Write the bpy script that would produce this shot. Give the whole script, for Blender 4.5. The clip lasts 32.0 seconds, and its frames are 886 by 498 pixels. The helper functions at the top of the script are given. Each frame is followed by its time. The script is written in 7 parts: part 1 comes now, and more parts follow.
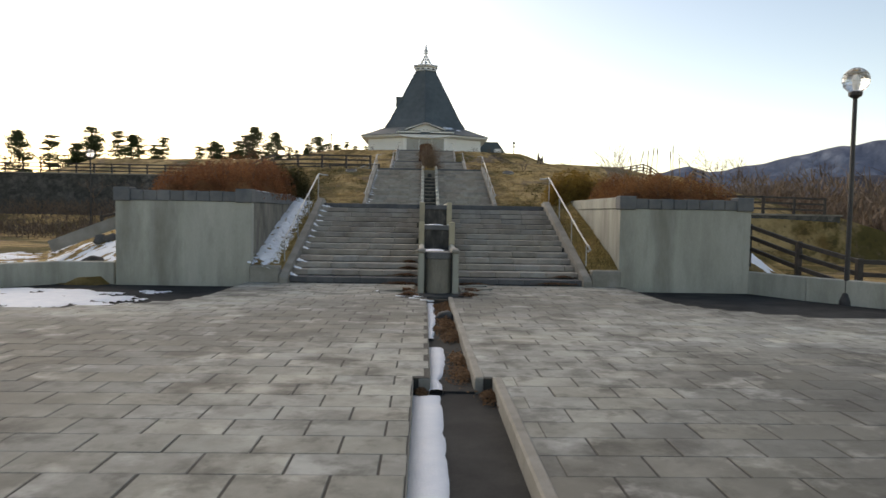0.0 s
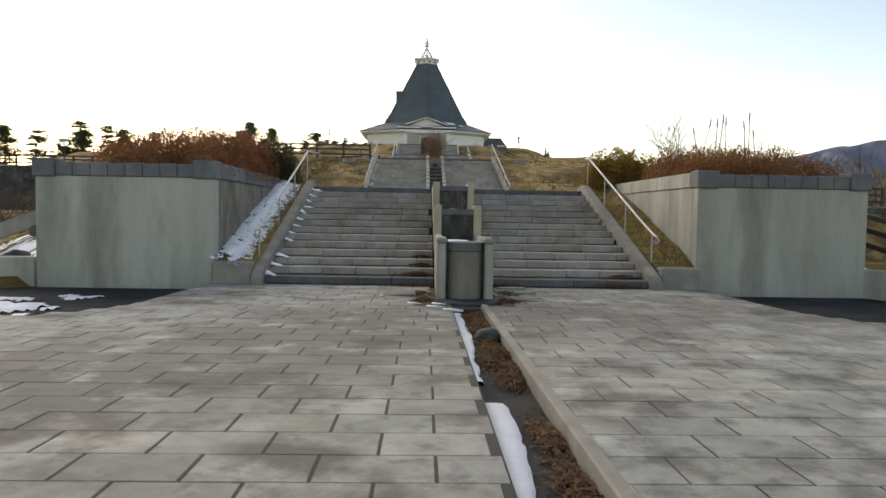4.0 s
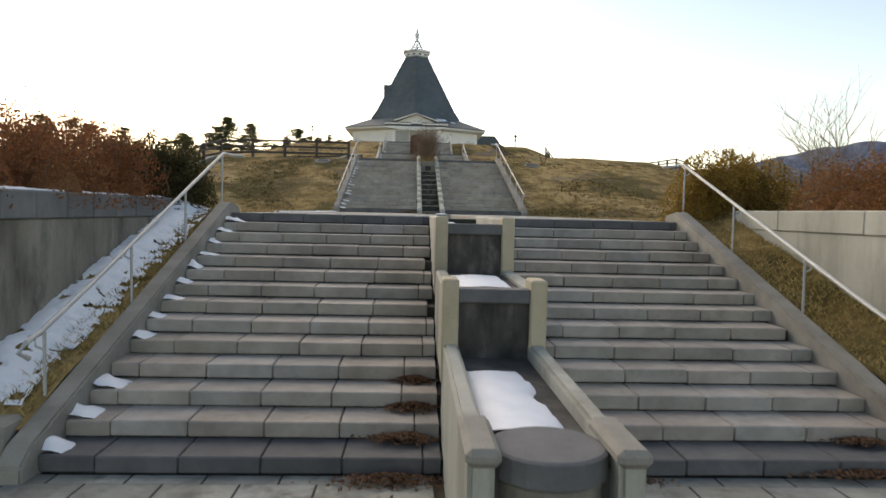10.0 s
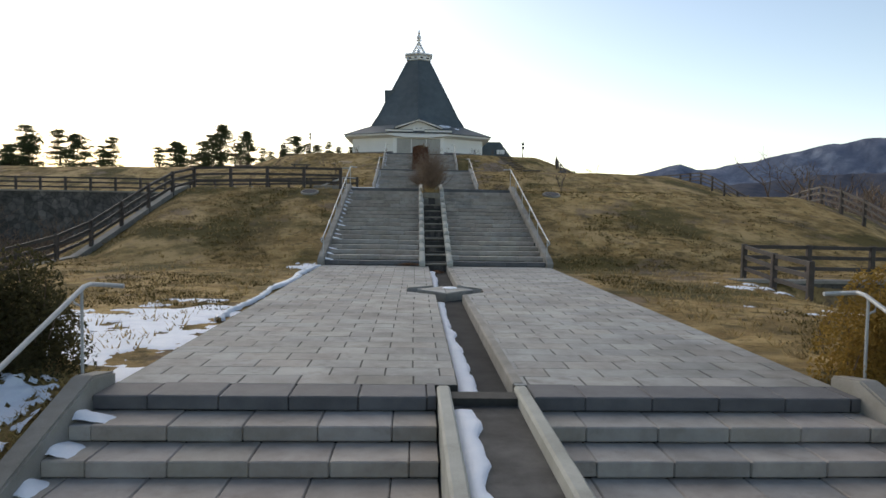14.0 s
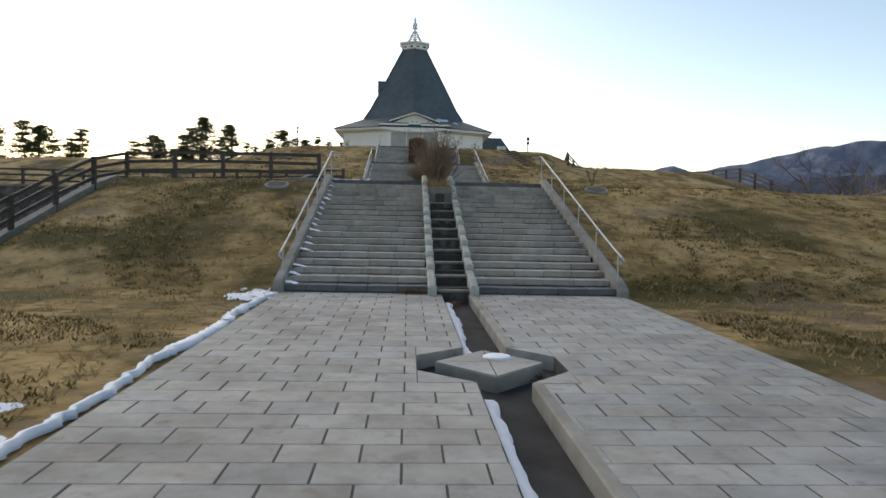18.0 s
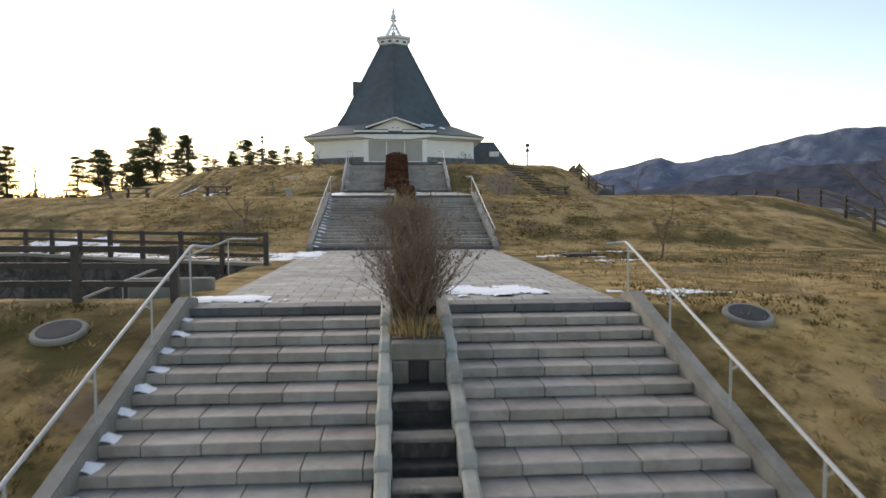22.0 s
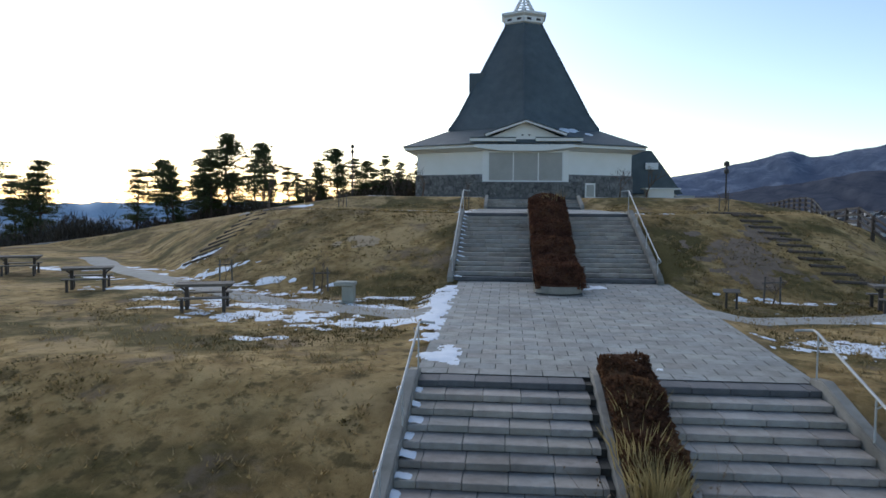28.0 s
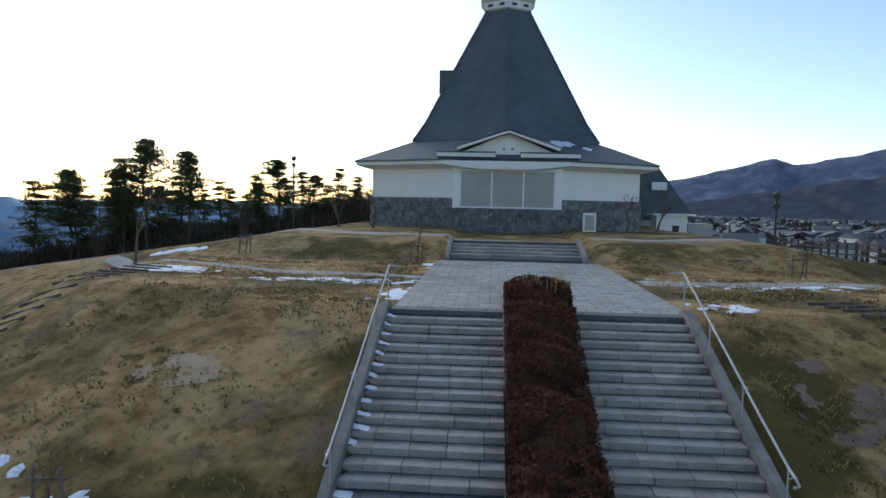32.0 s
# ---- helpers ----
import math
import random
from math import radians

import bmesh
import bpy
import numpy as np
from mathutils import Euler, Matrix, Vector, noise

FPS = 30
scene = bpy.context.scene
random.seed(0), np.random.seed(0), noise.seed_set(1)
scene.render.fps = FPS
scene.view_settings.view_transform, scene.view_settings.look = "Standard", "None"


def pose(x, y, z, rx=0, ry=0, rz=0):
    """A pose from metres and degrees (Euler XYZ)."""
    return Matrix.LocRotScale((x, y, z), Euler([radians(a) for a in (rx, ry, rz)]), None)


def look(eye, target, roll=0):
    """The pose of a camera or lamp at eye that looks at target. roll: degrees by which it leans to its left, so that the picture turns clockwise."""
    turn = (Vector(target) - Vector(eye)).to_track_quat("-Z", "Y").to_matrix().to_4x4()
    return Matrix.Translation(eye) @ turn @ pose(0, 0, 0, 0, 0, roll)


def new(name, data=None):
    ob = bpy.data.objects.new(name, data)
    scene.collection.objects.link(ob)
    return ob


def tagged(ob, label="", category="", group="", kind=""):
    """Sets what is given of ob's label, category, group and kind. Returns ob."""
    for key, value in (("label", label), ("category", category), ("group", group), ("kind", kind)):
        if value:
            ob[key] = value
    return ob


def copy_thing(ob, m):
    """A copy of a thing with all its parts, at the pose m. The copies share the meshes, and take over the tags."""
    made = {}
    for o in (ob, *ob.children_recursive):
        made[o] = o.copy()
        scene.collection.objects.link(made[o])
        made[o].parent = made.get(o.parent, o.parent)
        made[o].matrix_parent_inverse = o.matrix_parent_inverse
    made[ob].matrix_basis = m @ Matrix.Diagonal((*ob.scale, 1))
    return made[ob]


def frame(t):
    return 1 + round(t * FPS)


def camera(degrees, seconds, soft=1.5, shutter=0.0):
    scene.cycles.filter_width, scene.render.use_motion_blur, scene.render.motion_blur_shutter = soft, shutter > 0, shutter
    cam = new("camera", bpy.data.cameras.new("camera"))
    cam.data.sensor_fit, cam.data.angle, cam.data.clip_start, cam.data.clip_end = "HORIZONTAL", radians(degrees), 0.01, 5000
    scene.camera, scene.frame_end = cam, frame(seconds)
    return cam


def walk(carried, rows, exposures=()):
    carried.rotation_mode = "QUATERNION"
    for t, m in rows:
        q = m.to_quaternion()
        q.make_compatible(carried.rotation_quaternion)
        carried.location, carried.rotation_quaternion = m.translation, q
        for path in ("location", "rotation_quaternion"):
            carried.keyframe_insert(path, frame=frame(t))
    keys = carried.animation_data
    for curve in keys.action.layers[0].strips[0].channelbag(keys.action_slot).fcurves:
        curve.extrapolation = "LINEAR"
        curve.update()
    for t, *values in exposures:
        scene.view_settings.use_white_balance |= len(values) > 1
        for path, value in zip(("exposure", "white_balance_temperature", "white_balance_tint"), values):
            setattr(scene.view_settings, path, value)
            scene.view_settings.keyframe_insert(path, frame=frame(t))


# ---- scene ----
cam = camera(64.4, 32.0, shutter=0.28)
PATH = [
    (0, (-0.321, -2.628, 1.55), (-0.265, -0.631, 1.449), 1.0),
    (0.5, (-0.324, -2.164, 1.603), (-0.189, -0.171, 1.505), 1.0),
    (1, (-0.405, -1.755, 1.7), (-0.307, 0.24, 1.601), 0.9),
    (1.5, (-0.517, -1.387, 1.715), (-0.489, 0.61, 1.615), 1.0),
    (2, (-0.624, -1.079, 1.539), (-0.613, 0.919, 1.434), 1.0),
    (2.5, (-0.691, -0.555, 1.321), (-0.624, 1.441, 1.217), 0.9),
    (4.5, (-0.645, 1.889, 1.143), (-0.588, 3.885, 1.044), 1.0),
    (5, (-0.842, 2.302, 1.087), (-0.761, 4.297, 0.984), 1.1),
    (5.5, (-1.089, 2.802, 0.989), (-1.0, 4.797, 0.885), 1.0),
    (6, (-1.179, 3.482, 0.924), (-1.083, 5.477, 0.819), 1.0),
    (6.5, (-1.17, 4.353, 0.99), (-1.078, 6.348, 0.884), 1.1),
    (7, (-1.011, 5.109, 1.069), (-0.974, 7.106, 0.964), 1.0),
    (7.5, (-0.92, 5.826, 1.105), (-0.865, 7.822, 1.001), 1.1),
    (8, (-0.862, 6.457, 1.119), (-0.766, 8.452, 1.012), 1.0),
    (8.5, (-0.772, 7.048, 1.153), (-0.672, 9.043, 1.045), 1.2),
    (9, (-0.708, 7.569, 1.33), (-0.613, 9.564, 1.222), 1.5),
    (9.5, (-0.704, 7.958, 1.638), (-0.599, 9.952, 1.528), 1.4),
    (10, (-0.709, 8.732, 1.896), (-0.618, 10.727, 1.791), 1.3),
    (10.5, (-0.681, 9.282, 2.295), (-0.674, 11.28, 2.191), 1.5),
    (11, (-0.725, 9.735, 2.686), (-0.684, 11.731, 2.579), 1.6),
    (11.5, (-0.811, 10.19, 2.94), (-0.733, 12.186, 2.831), 1.6),
    (12, (-0.797, 10.647, 3.167), (-0.785, 12.644, 3.057), 1.4),
    (12.5, (-0.8, 11.26, 3.359), (-0.785, 13.257, 3.25), 1.1),
    (13, (-0.831, 12.01, 3.414), (-0.746, 14.005, 3.309), 1.2),
    (13.5, (-0.748, 12.777, 3.447), (-0.663, 14.773, 3.344), 1.1),
    (14, (-0.657, 13.455, 3.483), (-0.576, 15.45, 3.377), 0.9),
    (14.5, (-0.698, 14.263, 3.547), (-0.606, 16.258, 3.445), 1.2),
    (16.5, (-0.856, 18.084, 3.292), (-0.724, 20.077, 3.19), 1.1),
    (17, (-0.874, 18.831, 3.362), (-0.701, 20.821, 3.255), 1.1),
    (17.5, (-0.88, 19.714, 3.447), (-0.762, 21.707, 3.341), 1.1),
    (18, (-0.926, 20.698, 3.473), (-0.825, 22.693, 3.368), 1.2),
    (18.5, (-0.919, 21.857, 3.589), (-0.795, 23.851, 3.487), 1.1),
    (19, (-0.875, 23.167, 3.889), (-0.759, 25.16, 3.783), 1.0),
    (19.5, (-0.848, 24.501, 4.211), (-0.759, 26.496, 4.103), 1.0),
    (20, (-0.821, 25.929, 4.511), (-0.691, 27.922, 4.402), 0.9),
    (20.5, (-0.73, 27.524, 4.911), (-0.576, 29.515, 4.801), 0.5),
    (21, (-0.578, 29.167, 5.234), (-0.473, 31.161, 5.124), 0.2),
    (21.5, (-0.37, 30.936, 5.472), (-0.301, 32.932, 5.362), 0.0),
    (22, (-0.268, 32.785, 5.916), (-0.136, 34.777, 5.803), -0.3),
    (22.5, (-0.236, 34.864, 6.376), (-0.148, 36.859, 6.261), -0.3),
    (23, (-0.049, 36.773, 6.66), (-0.021, 38.769, 6.545), -0.5),
    (23.5, (-0.128, 39.407, 7.109), (-0.079, 41.403, 6.997), -0.2),
    (24, (-0.053, 41.646, 7.705), (-0.06, 43.643, 7.593), 0.2),
    (24.5, (0.079, 43.711, 8.192), (-0.061, 45.703, 8.081), -0.2),
    (25, (-0.082, 45.276, 8.549), (-0.252, 47.266, 8.439), -0.3),
    (25.5, (-0.454, 46.753, 8.816), (-0.637, 48.742, 8.703), -0.0),
    (27.5, (-1.759, 52.546, 9.447), (-1.911, 54.536, 9.316), 0.5),
    (28, (-1.836, 54.176, 9.588), (-2.014, 56.163, 9.455), 0.4),
    (28.5, (-1.852, 55.896, 9.743), (-2.012, 57.885, 9.607), 0.4),
    (29, (-1.831, 57.494, 9.825), (-1.956, 59.486, 9.692), 0.5),
    (29.5, (-1.757, 59.232, 9.962), (-1.865, 61.225, 9.829), 0.6),
    (30, (-1.645, 60.953, 10.366), (-1.746, 62.947, 10.236), 0.7),
    (30.5, (-1.417, 62.504, 10.863), (-1.572, 64.494, 10.73), 0.8),
    (31, (-1.356, 64.018, 11.239), (-1.525, 66.007, 11.104), 1.1),
    (31.5, (-1.319, 65.729, 11.389), (-1.487, 67.718, 11.261), 1.1),
    (32, (-1.278, 67.265, 11.556), (-1.413, 69.257, 11.429), 1.2),
]
walk(cam, [(t, look(eye, target, roll)) for t, eye, target, roll in PATH], [(0, 0.5, 8000, 14), (6, 0.8, 8200, 14), (10, 0.8, 8200, 14), (14, 0.4, 7100, 12), (18, 0.5, 7200, 12), (21, 0.75, 7600, 14), (22.4, 0.7, 7400, 14), (23.3, 0.5, 6900, 11), (24, 0.55, 6850, 12), (25, 0.22, 6200, 11), (28, 0.25, 5950, 10), (30, 0.5, 6050, 10), (32, 0.25, 5900, 11)])

# ---- world and sun ----
SUN_AZ, SUN_EL = -24.0, 20.0
world = bpy.data.worlds.new("sky")
scene.world = world
world.use_nodes = True
wn = world.node_tree.nodes
wl = world.node_tree.links
sky = wn.new("ShaderNodeTexSky")
sky.sky_type = "NISHITA"
sky.sun_disc = False
sky.sun_elevation = radians(SUN_EL)
sky.sun_rotation = radians(SUN_AZ)
sky.air_density, sky.dust_density, sky.ozone_density = 0.9, 0.45, 0.6
wl.new(sky.outputs[0], wn["Background"].inputs[0])
wn["Background"].inputs[1].default_value = 0.14
sun_data = bpy.data.lights.new("sun", "SUN")
sun_data.energy, sun_data.angle, sun_data.color = 2.0, radians(80), (1.0, 0.955, 0.88)
sun = new("sun", sun_data)
sd = Vector((math.sin(radians(SUN_AZ)) * math.cos(radians(SUN_EL)), math.cos(radians(SUN_AZ)) * math.cos(radians(SUN_EL)), math.sin(radians(SUN_EL))))
sun.matrix_world = look(sd * 50, (0, 0, 0))


# ---- materials ----
def shader(name, colors, rough=0.85, scale=6.0, fine=60.0, bump=0.25, piece=0.0, metallic=0.0, stain=None, stain_scale=0.6, spec=0.4, big=0.0, big_scale=0.15, bump_dist=0.01, stretch=None, glow=0.0, cells=0.0, far=None, patches=(), span=0.4, tints=()):
    """Two-scale procedural surface. colors: two or three RGB tones; piece: spread by object; stain: (colour, amount)."""
    m = bpy.data.materials.new(name)
    m.use_nodes = True
    n, l = m.node_tree.nodes, m.node_tree.links
    b = n["Principled BSDF"]
    co = n.new("ShaderNodeNewGeometry")
    src = co.outputs["Position"]
    if stretch:
        mp = n.new("ShaderNodeMapping")
        mp.inputs["Scale"].default_value = stretch
        l.new(src, mp.inputs["Vector"])
        src = mp.outputs[0]
    def tex(s, detail=6.0, rg=0.6):
        t = n.new("ShaderNodeTexNoise")
        t.inputs["Scale"].default_value, t.inputs["Detail"].default_value, t.inputs["Roughness"].default_value = s, detail, rg
        l.new(src, t.inputs["Vector"])
        return t.outputs["Fac"]
    def ramp(f, stops):
        r = n.new("ShaderNodeValToRGB")
        e = r.color_ramp.elements
        while len(e) < len(stops):
            e.new(0.5)
        for k, (p, c) in enumerate(stops):
            e[k].position, e[k].color = p, (*c, 1)
        l.new(f, r.inputs[0])
        return r.outputs[0]
    def mix(f, a, c, mode="MIX"):
        x = n.new("ShaderNodeMix")
        x.data_type, x.blend_type = "RGBA", mode
        for sock, v in ((x.inputs[0], f), (x.inputs[6], a), (x.inputs[7], c)):
            if isinstance(v, (int, float)):
                sock.default_value = v
            elif isinstance(v, tuple):
                sock.default_value = (*v, 1)
            else:
                l.new(v, sock)
        return x.outputs[2]
    mid = tex(scale)
    k = len(colors)
    col = ramp(mid, [(0.5 - span / 2 + span * i / max(1, k - 1), c) for i, c in enumerate(colors)])
    grain = tex(fine, 4.0, 0.7)
    col = mix(0.35, col, ramp(grain, [(0.25, (0.35,) * 3), (0.75, (0.65,) * 3)]), "OVERLAY")
    if big:
        col = mix(big, col, ramp(tex(big_scale, 5.0), [(0.3, (0.2,) * 3), (0.7, (0.8,) * 3)]), "OVERLAY")
    if stain:
        col = mix(ramp(tex(stain_scale, 8.0, 0.65), [(0.5, (0,) * 3), (0.5 + 0.2, (stain[1],) * 3)]), col, stain[0])
    for pc, amount, ps, lo, hi in patches:
        mv = n.new("ShaderNodeVectorMath")
        mv.operation = "ADD"
        mv.inputs[1].default_value = (ps * 31.7, lo * 57.0, 11.3)
        l.new(src, mv.inputs[0])
        t = n.new("ShaderNodeTexNoise")
        t.inputs["Scale"].default_value, t.inputs["Detail"].default_value, t.inputs["Roughness"].default_value = ps, 7.0, 0.62
        l.new(mv.outputs[0], t.inputs["Vector"])
        col = mix(ramp(t.outputs["Fac"], [(lo, (0,) * 3), (hi, (amount,) * 3)]), col, pc)
    if piece:
        oi = n.new("ShaderNodeObjectInfo")
        gi = n.new("ShaderNodeNewGeometry")
        ad = n.new("ShaderNodeMath")
        ad.operation = "ADD"
        l.new(oi.outputs["Random"], ad.inputs[0])
        l.new(gi.outputs["Random Per Island"], ad.inputs[1])
        fr = n.new("ShaderNodeMath")
        fr.operation = "FRACT"
        l.new(ad.outputs[0], fr.inputs[0])
        hs = n.new("ShaderNodeHueSaturation")
        mr = n.new("ShaderNodeMapRange")
        mr.inputs[3].default_value, mr.inputs[4].default_value = 1 - piece, 1 + piece
        l.new(fr.outputs[0], mr.inputs[0])
        l.new(mr.outputs[0], hs.inputs["Value"])
        m2 = n.new("ShaderNodeMapRange")
        m2.inputs[3].default_value, m2.inputs[4].default_value = 0.5 - piece * 0.05, 0.5 + piece * 0.05
        l.new(oi.outputs["Random"], m2.inputs[0])
        l.new(m2.outputs[0], hs.inputs["Hue"])
        l.new(col, hs.inputs["Color"])
        col = hs.outputs[0]
        if tints:
            sh = n.new("ShaderNodeMath")
            sh.operation = "MULTIPLY"
            sh.inputs[1].default_value = 7.31
            l.new(fr.outputs[0], sh.inputs[0])
            f2 = n.new("ShaderNodeMath")
            f2.operation = "FRACT"
            l.new(sh.outputs[0], f2.inputs[0])
            col = mix(0.85, col, ramp(f2.outputs[0], [(0.05 + 0.9 * q / (len(tints) - 1), c) for q, c in enumerate(tints)]), "MULTIPLY")
    if cells:
        vo = n.new("ShaderNodeTexVoronoi")
        vo.inputs["Scale"].default_value = cells
        l.new(src, vo.inputs["Vector"])
        col = mix(0.55, col, ramp(vo.outputs["Color"], [(0.15, (0.25,) * 3), (0.85, (0.75,) * 3)]), "OVERLAY")
        ve = n.new("ShaderNodeTexVoronoi")
        ve.feature = "DISTANCE_TO_EDGE"
        ve.inputs["Scale"].default_value = cells
        l.new(src, ve.inputs["Vector"])
        col = mix(ramp(ve.outputs["Distance"], [(0.0, (0.75,) * 3), (0.06, (0,) * 3)]), col, (0.03, 0.028, 0.026))
    # far: distant ground turns dark woodland blue-grey, haze put into the colour
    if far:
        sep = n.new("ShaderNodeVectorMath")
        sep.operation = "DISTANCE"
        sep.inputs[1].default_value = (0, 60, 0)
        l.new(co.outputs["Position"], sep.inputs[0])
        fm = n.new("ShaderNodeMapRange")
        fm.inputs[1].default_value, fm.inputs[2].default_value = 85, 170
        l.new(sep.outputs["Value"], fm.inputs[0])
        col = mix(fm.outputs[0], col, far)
    l.new(col, b.inputs["Base Color"])
    if glow:
        tr = n.new("ShaderNodeBsdfTranslucent")
        l.new(col, tr.inputs["Color"])
        ms = n.new("ShaderNodeMixShader")
        ms.inputs[0].default_value = glow
        l.new(b.outputs[0], ms.inputs[1])
        l.new(tr.outputs[0], ms.inputs[2])
        l.new(ms.outputs[0], n["Material Output"].inputs["Surface"])
    rr = n.new("ShaderNodeMapRange")
    rr.inputs[3].default_value, rr.inputs[4].default_value = max(0.02, rough - 0.12), min(1.0, rough + 0.08)
    l.new(mid, rr.inputs[0])
    l.new(rr.outputs[0], b.inputs["Roughness"])
    b.inputs["Metallic"].default_value = metallic
    b.inputs["Specular IOR Level"].default_value = spec
    if bump:
        bp = n.new("ShaderNodeBump")
        bp.inputs["Strength"].default_value, bp.inputs["Distance"].default_value = bump, bump_dist
        ad2 = n.new("ShaderNodeMath")
        ad2.operation = "ADD"
        l.new(grain, ad2.inputs[0])
        l.new(mid, ad2.inputs[1])
        l.new(ad2.outputs[0], bp.inputs["Height"])
        l.new(bp.outputs[0], b.inputs["Normal"])
    return m


M = {}
M["paver"] = shader("paver_concrete", [(0.225, 0.222, 0.20), (0.315, 0.312, 0.283), (0.39, 0.386, 0.352)], 0.85, 3.0, 90, 0.35, piece=0.14, tints=[(1.0, 1.0, 0.94), (0.95, 0.98, 0.99), (1.0, 0.98, 0.91)], stain=((0.11, 0.105, 0.09), 0.8), stain_scale=0.55, patches=[((0.12, 0.115, 0.10), 0.8, 0.19, 0.43, 0.57), ((0.07, 0.067, 0.06), 0.8, 1.3, 0.52, 0.66), ((0.50, 0.49, 0.455), 0.7, 1.5, 0.55, 0.70), ((0.10, 0.095, 0.082), 0.65, 5.0, 0.54, 0.68)])
M["paver_clean"] = shader("pale_paver_concrete", [(0.225, 0.22, 0.20), (0.30, 0.295, 0.272), (0.36, 0.354, 0.33)], 0.8, 3.0, 90, 0.3, piece=0.13, tints=[(1.0, 0.98, 0.94), (0.94, 0.97, 1.0), (1.0, 0.95, 0.91)], stain=((0.13, 0.125, 0.11), 0.7), stain_scale=0.5, patches=[((0.40, 0.39, 0.365), 0.5, 0.8, 0.55, 0.7), ((0.16, 0.145, 0.125), 0.6, 5.0, 0.56, 0.7)])
M["joint"] = shader("joint_bed", [(0.03, 0.029, 0.026), (0.065, 0.062, 0.054)], 0.95, 8, 90, 0.4)
M["step"] = shader("step_stone", [(0.285, 0.256, 0.23), (0.345, 0.313, 0.283), (0.40, 0.366, 0.334)], 0.72, spec=0.35, tints=[(1.0, 0.95, 0.90), (0.92, 0.96, 0.98), (1.0, 0.98, 0.91), (0.96, 0.91, 0.87)], scale=4.0, fine=110, bump=0.35, piece=0.12, stain=((0.15, 0.128, 0.11), 0.6), stain_scale=0.7, patches=[((0.46, 0.43, 0.395), 0.45, 1.7, 0.55, 0.7), ((0.16, 0.14, 0.12), 0.4, 5.0, 0.58, 0.72)])
M["step_dark"] = shader("dark_step_stone", [(0.085, 0.085, 0.09), (0.14, 0.138, 0.14)], 0.8, 4.0, 100, 0.3, piece=0.12)
M["concrete"] = shader("cast_concrete", [(0.30, 0.295, 0.25), (0.39, 0.382, 0.33), (0.46, 0.45, 0.395)], 0.88, 1.6, 70, 0.3, stain=((0.16, 0.15, 0.12), 0.7), stain_scale=1.0, stretch=(1, 1, 0.22))
# grime of the fountain stones; also darkens the shaded west planter wall
M["drum"] = shader("grimy_shade_concrete", [(0.13, 0.117, 0.096), (0.20, 0.182, 0.15), (0.275, 0.25, 0.21)], 0.85, 2.2, 60, 0.35, stain=((0.045, 0.04, 0.032), 0.85), stain_scale=1.6, stretch=(1, 1, 0.4), patches=[((0.40, 0.37, 0.31), 0.5, 3.0, 0.60, 0.70)])
M["coping"] = shader("dark_coping_stone", [(0.10, 0.105, 0.11), (0.17, 0.17, 0.17)], 0.85, 3.0, 80, 0.35, piece=0.1, stain=((0.22, 0.21, 0.19), 0.6))
M["curb"] = shader("curb_concrete", [(0.21, 0.195, 0.165), (0.32, 0.30, 0.265)], 0.9, 2.5, 80, 0.35, stain=((0.10, 0.095, 0.08), 0.7))
M["pillar"] = shader("beige_pillar_concrete", [(0.38, 0.32, 0.22), (0.47, 0.41, 0.30)], 0.85, 2.5, 90, 0.3, stain=((0.2, 0.18, 0.14), 0.6))
M["basin"] = shader("wet_dark_stone", [(0.035, 0.034, 0.032), (0.075, 0.072, 0.068), (0.13, 0.125, 0.115)], 0.8, 2.5, 60, 0.35, spec=0.12)
M["weir_wet"] = shader("streaked_weir_stone", [(0.03, 0.027, 0.025), (0.06, 0.054, 0.05), (0.15, 0.138, 0.125)], 0.7, 2.6, 50, 0.3, spec=0.3, stain=((0.015, 0.014, 0.013), 0.95), stain_scale=3.0, stretch=(1.6, 1, 0.7))
M["wetfloor"] = shader("wet_channel_floor", [(0.03, 0.03, 0.03), (0.07, 0.069, 0.066)], 0.9, 1.5, 40, 0.2, spec=0.05)
M["snow"] = shader("old_snow", [(0.72, 0.76, 0.82), (0.84, 0.86, 0.9)], 0.7, 4.0, 40, 0.5, spec=0.3, bump_dist=0.02)
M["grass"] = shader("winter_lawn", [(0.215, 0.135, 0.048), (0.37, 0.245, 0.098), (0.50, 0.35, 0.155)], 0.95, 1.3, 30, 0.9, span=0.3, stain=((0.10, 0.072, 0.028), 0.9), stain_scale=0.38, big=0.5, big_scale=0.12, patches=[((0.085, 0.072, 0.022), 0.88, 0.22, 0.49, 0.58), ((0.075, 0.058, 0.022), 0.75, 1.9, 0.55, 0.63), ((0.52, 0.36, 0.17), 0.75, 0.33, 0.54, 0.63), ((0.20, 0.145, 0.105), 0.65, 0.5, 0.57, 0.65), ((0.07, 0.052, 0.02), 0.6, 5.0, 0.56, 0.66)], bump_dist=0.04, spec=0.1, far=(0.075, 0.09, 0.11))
M["far_land"] = shader("far_land", [(0.07, 0.075, 0.05), (0.15, 0.13, 0.09)], 0.95, 0.02, 0.4, 0.0, spec=0.1)
M["path"] = shader("gravel_path", [(0.30, 0.28, 0.245), (0.40, 0.38, 0.34)], 0.92, 2.0, 60, 0.4)
M["earth"] = shader("bare_trodden_earth", [(0.15, 0.105, 0.07), (0.235, 0.17, 0.12)], 0.95, 3, 50, 0.5, stain=((0.10, 0.08, 0.045), 0.6), stain_scale=1.2)
M["earth_pale"] = shader("pale_dry_earth", [(0.36, 0.255, 0.15), (0.48, 0.36, 0.22)], 0.95, 3, 50, 0.4)
M["soil"] = shader("planter_soil", [(0.055, 0.042, 0.03), (0.12, 0.09, 0.06)], 0.95, 5, 50, 0.5)
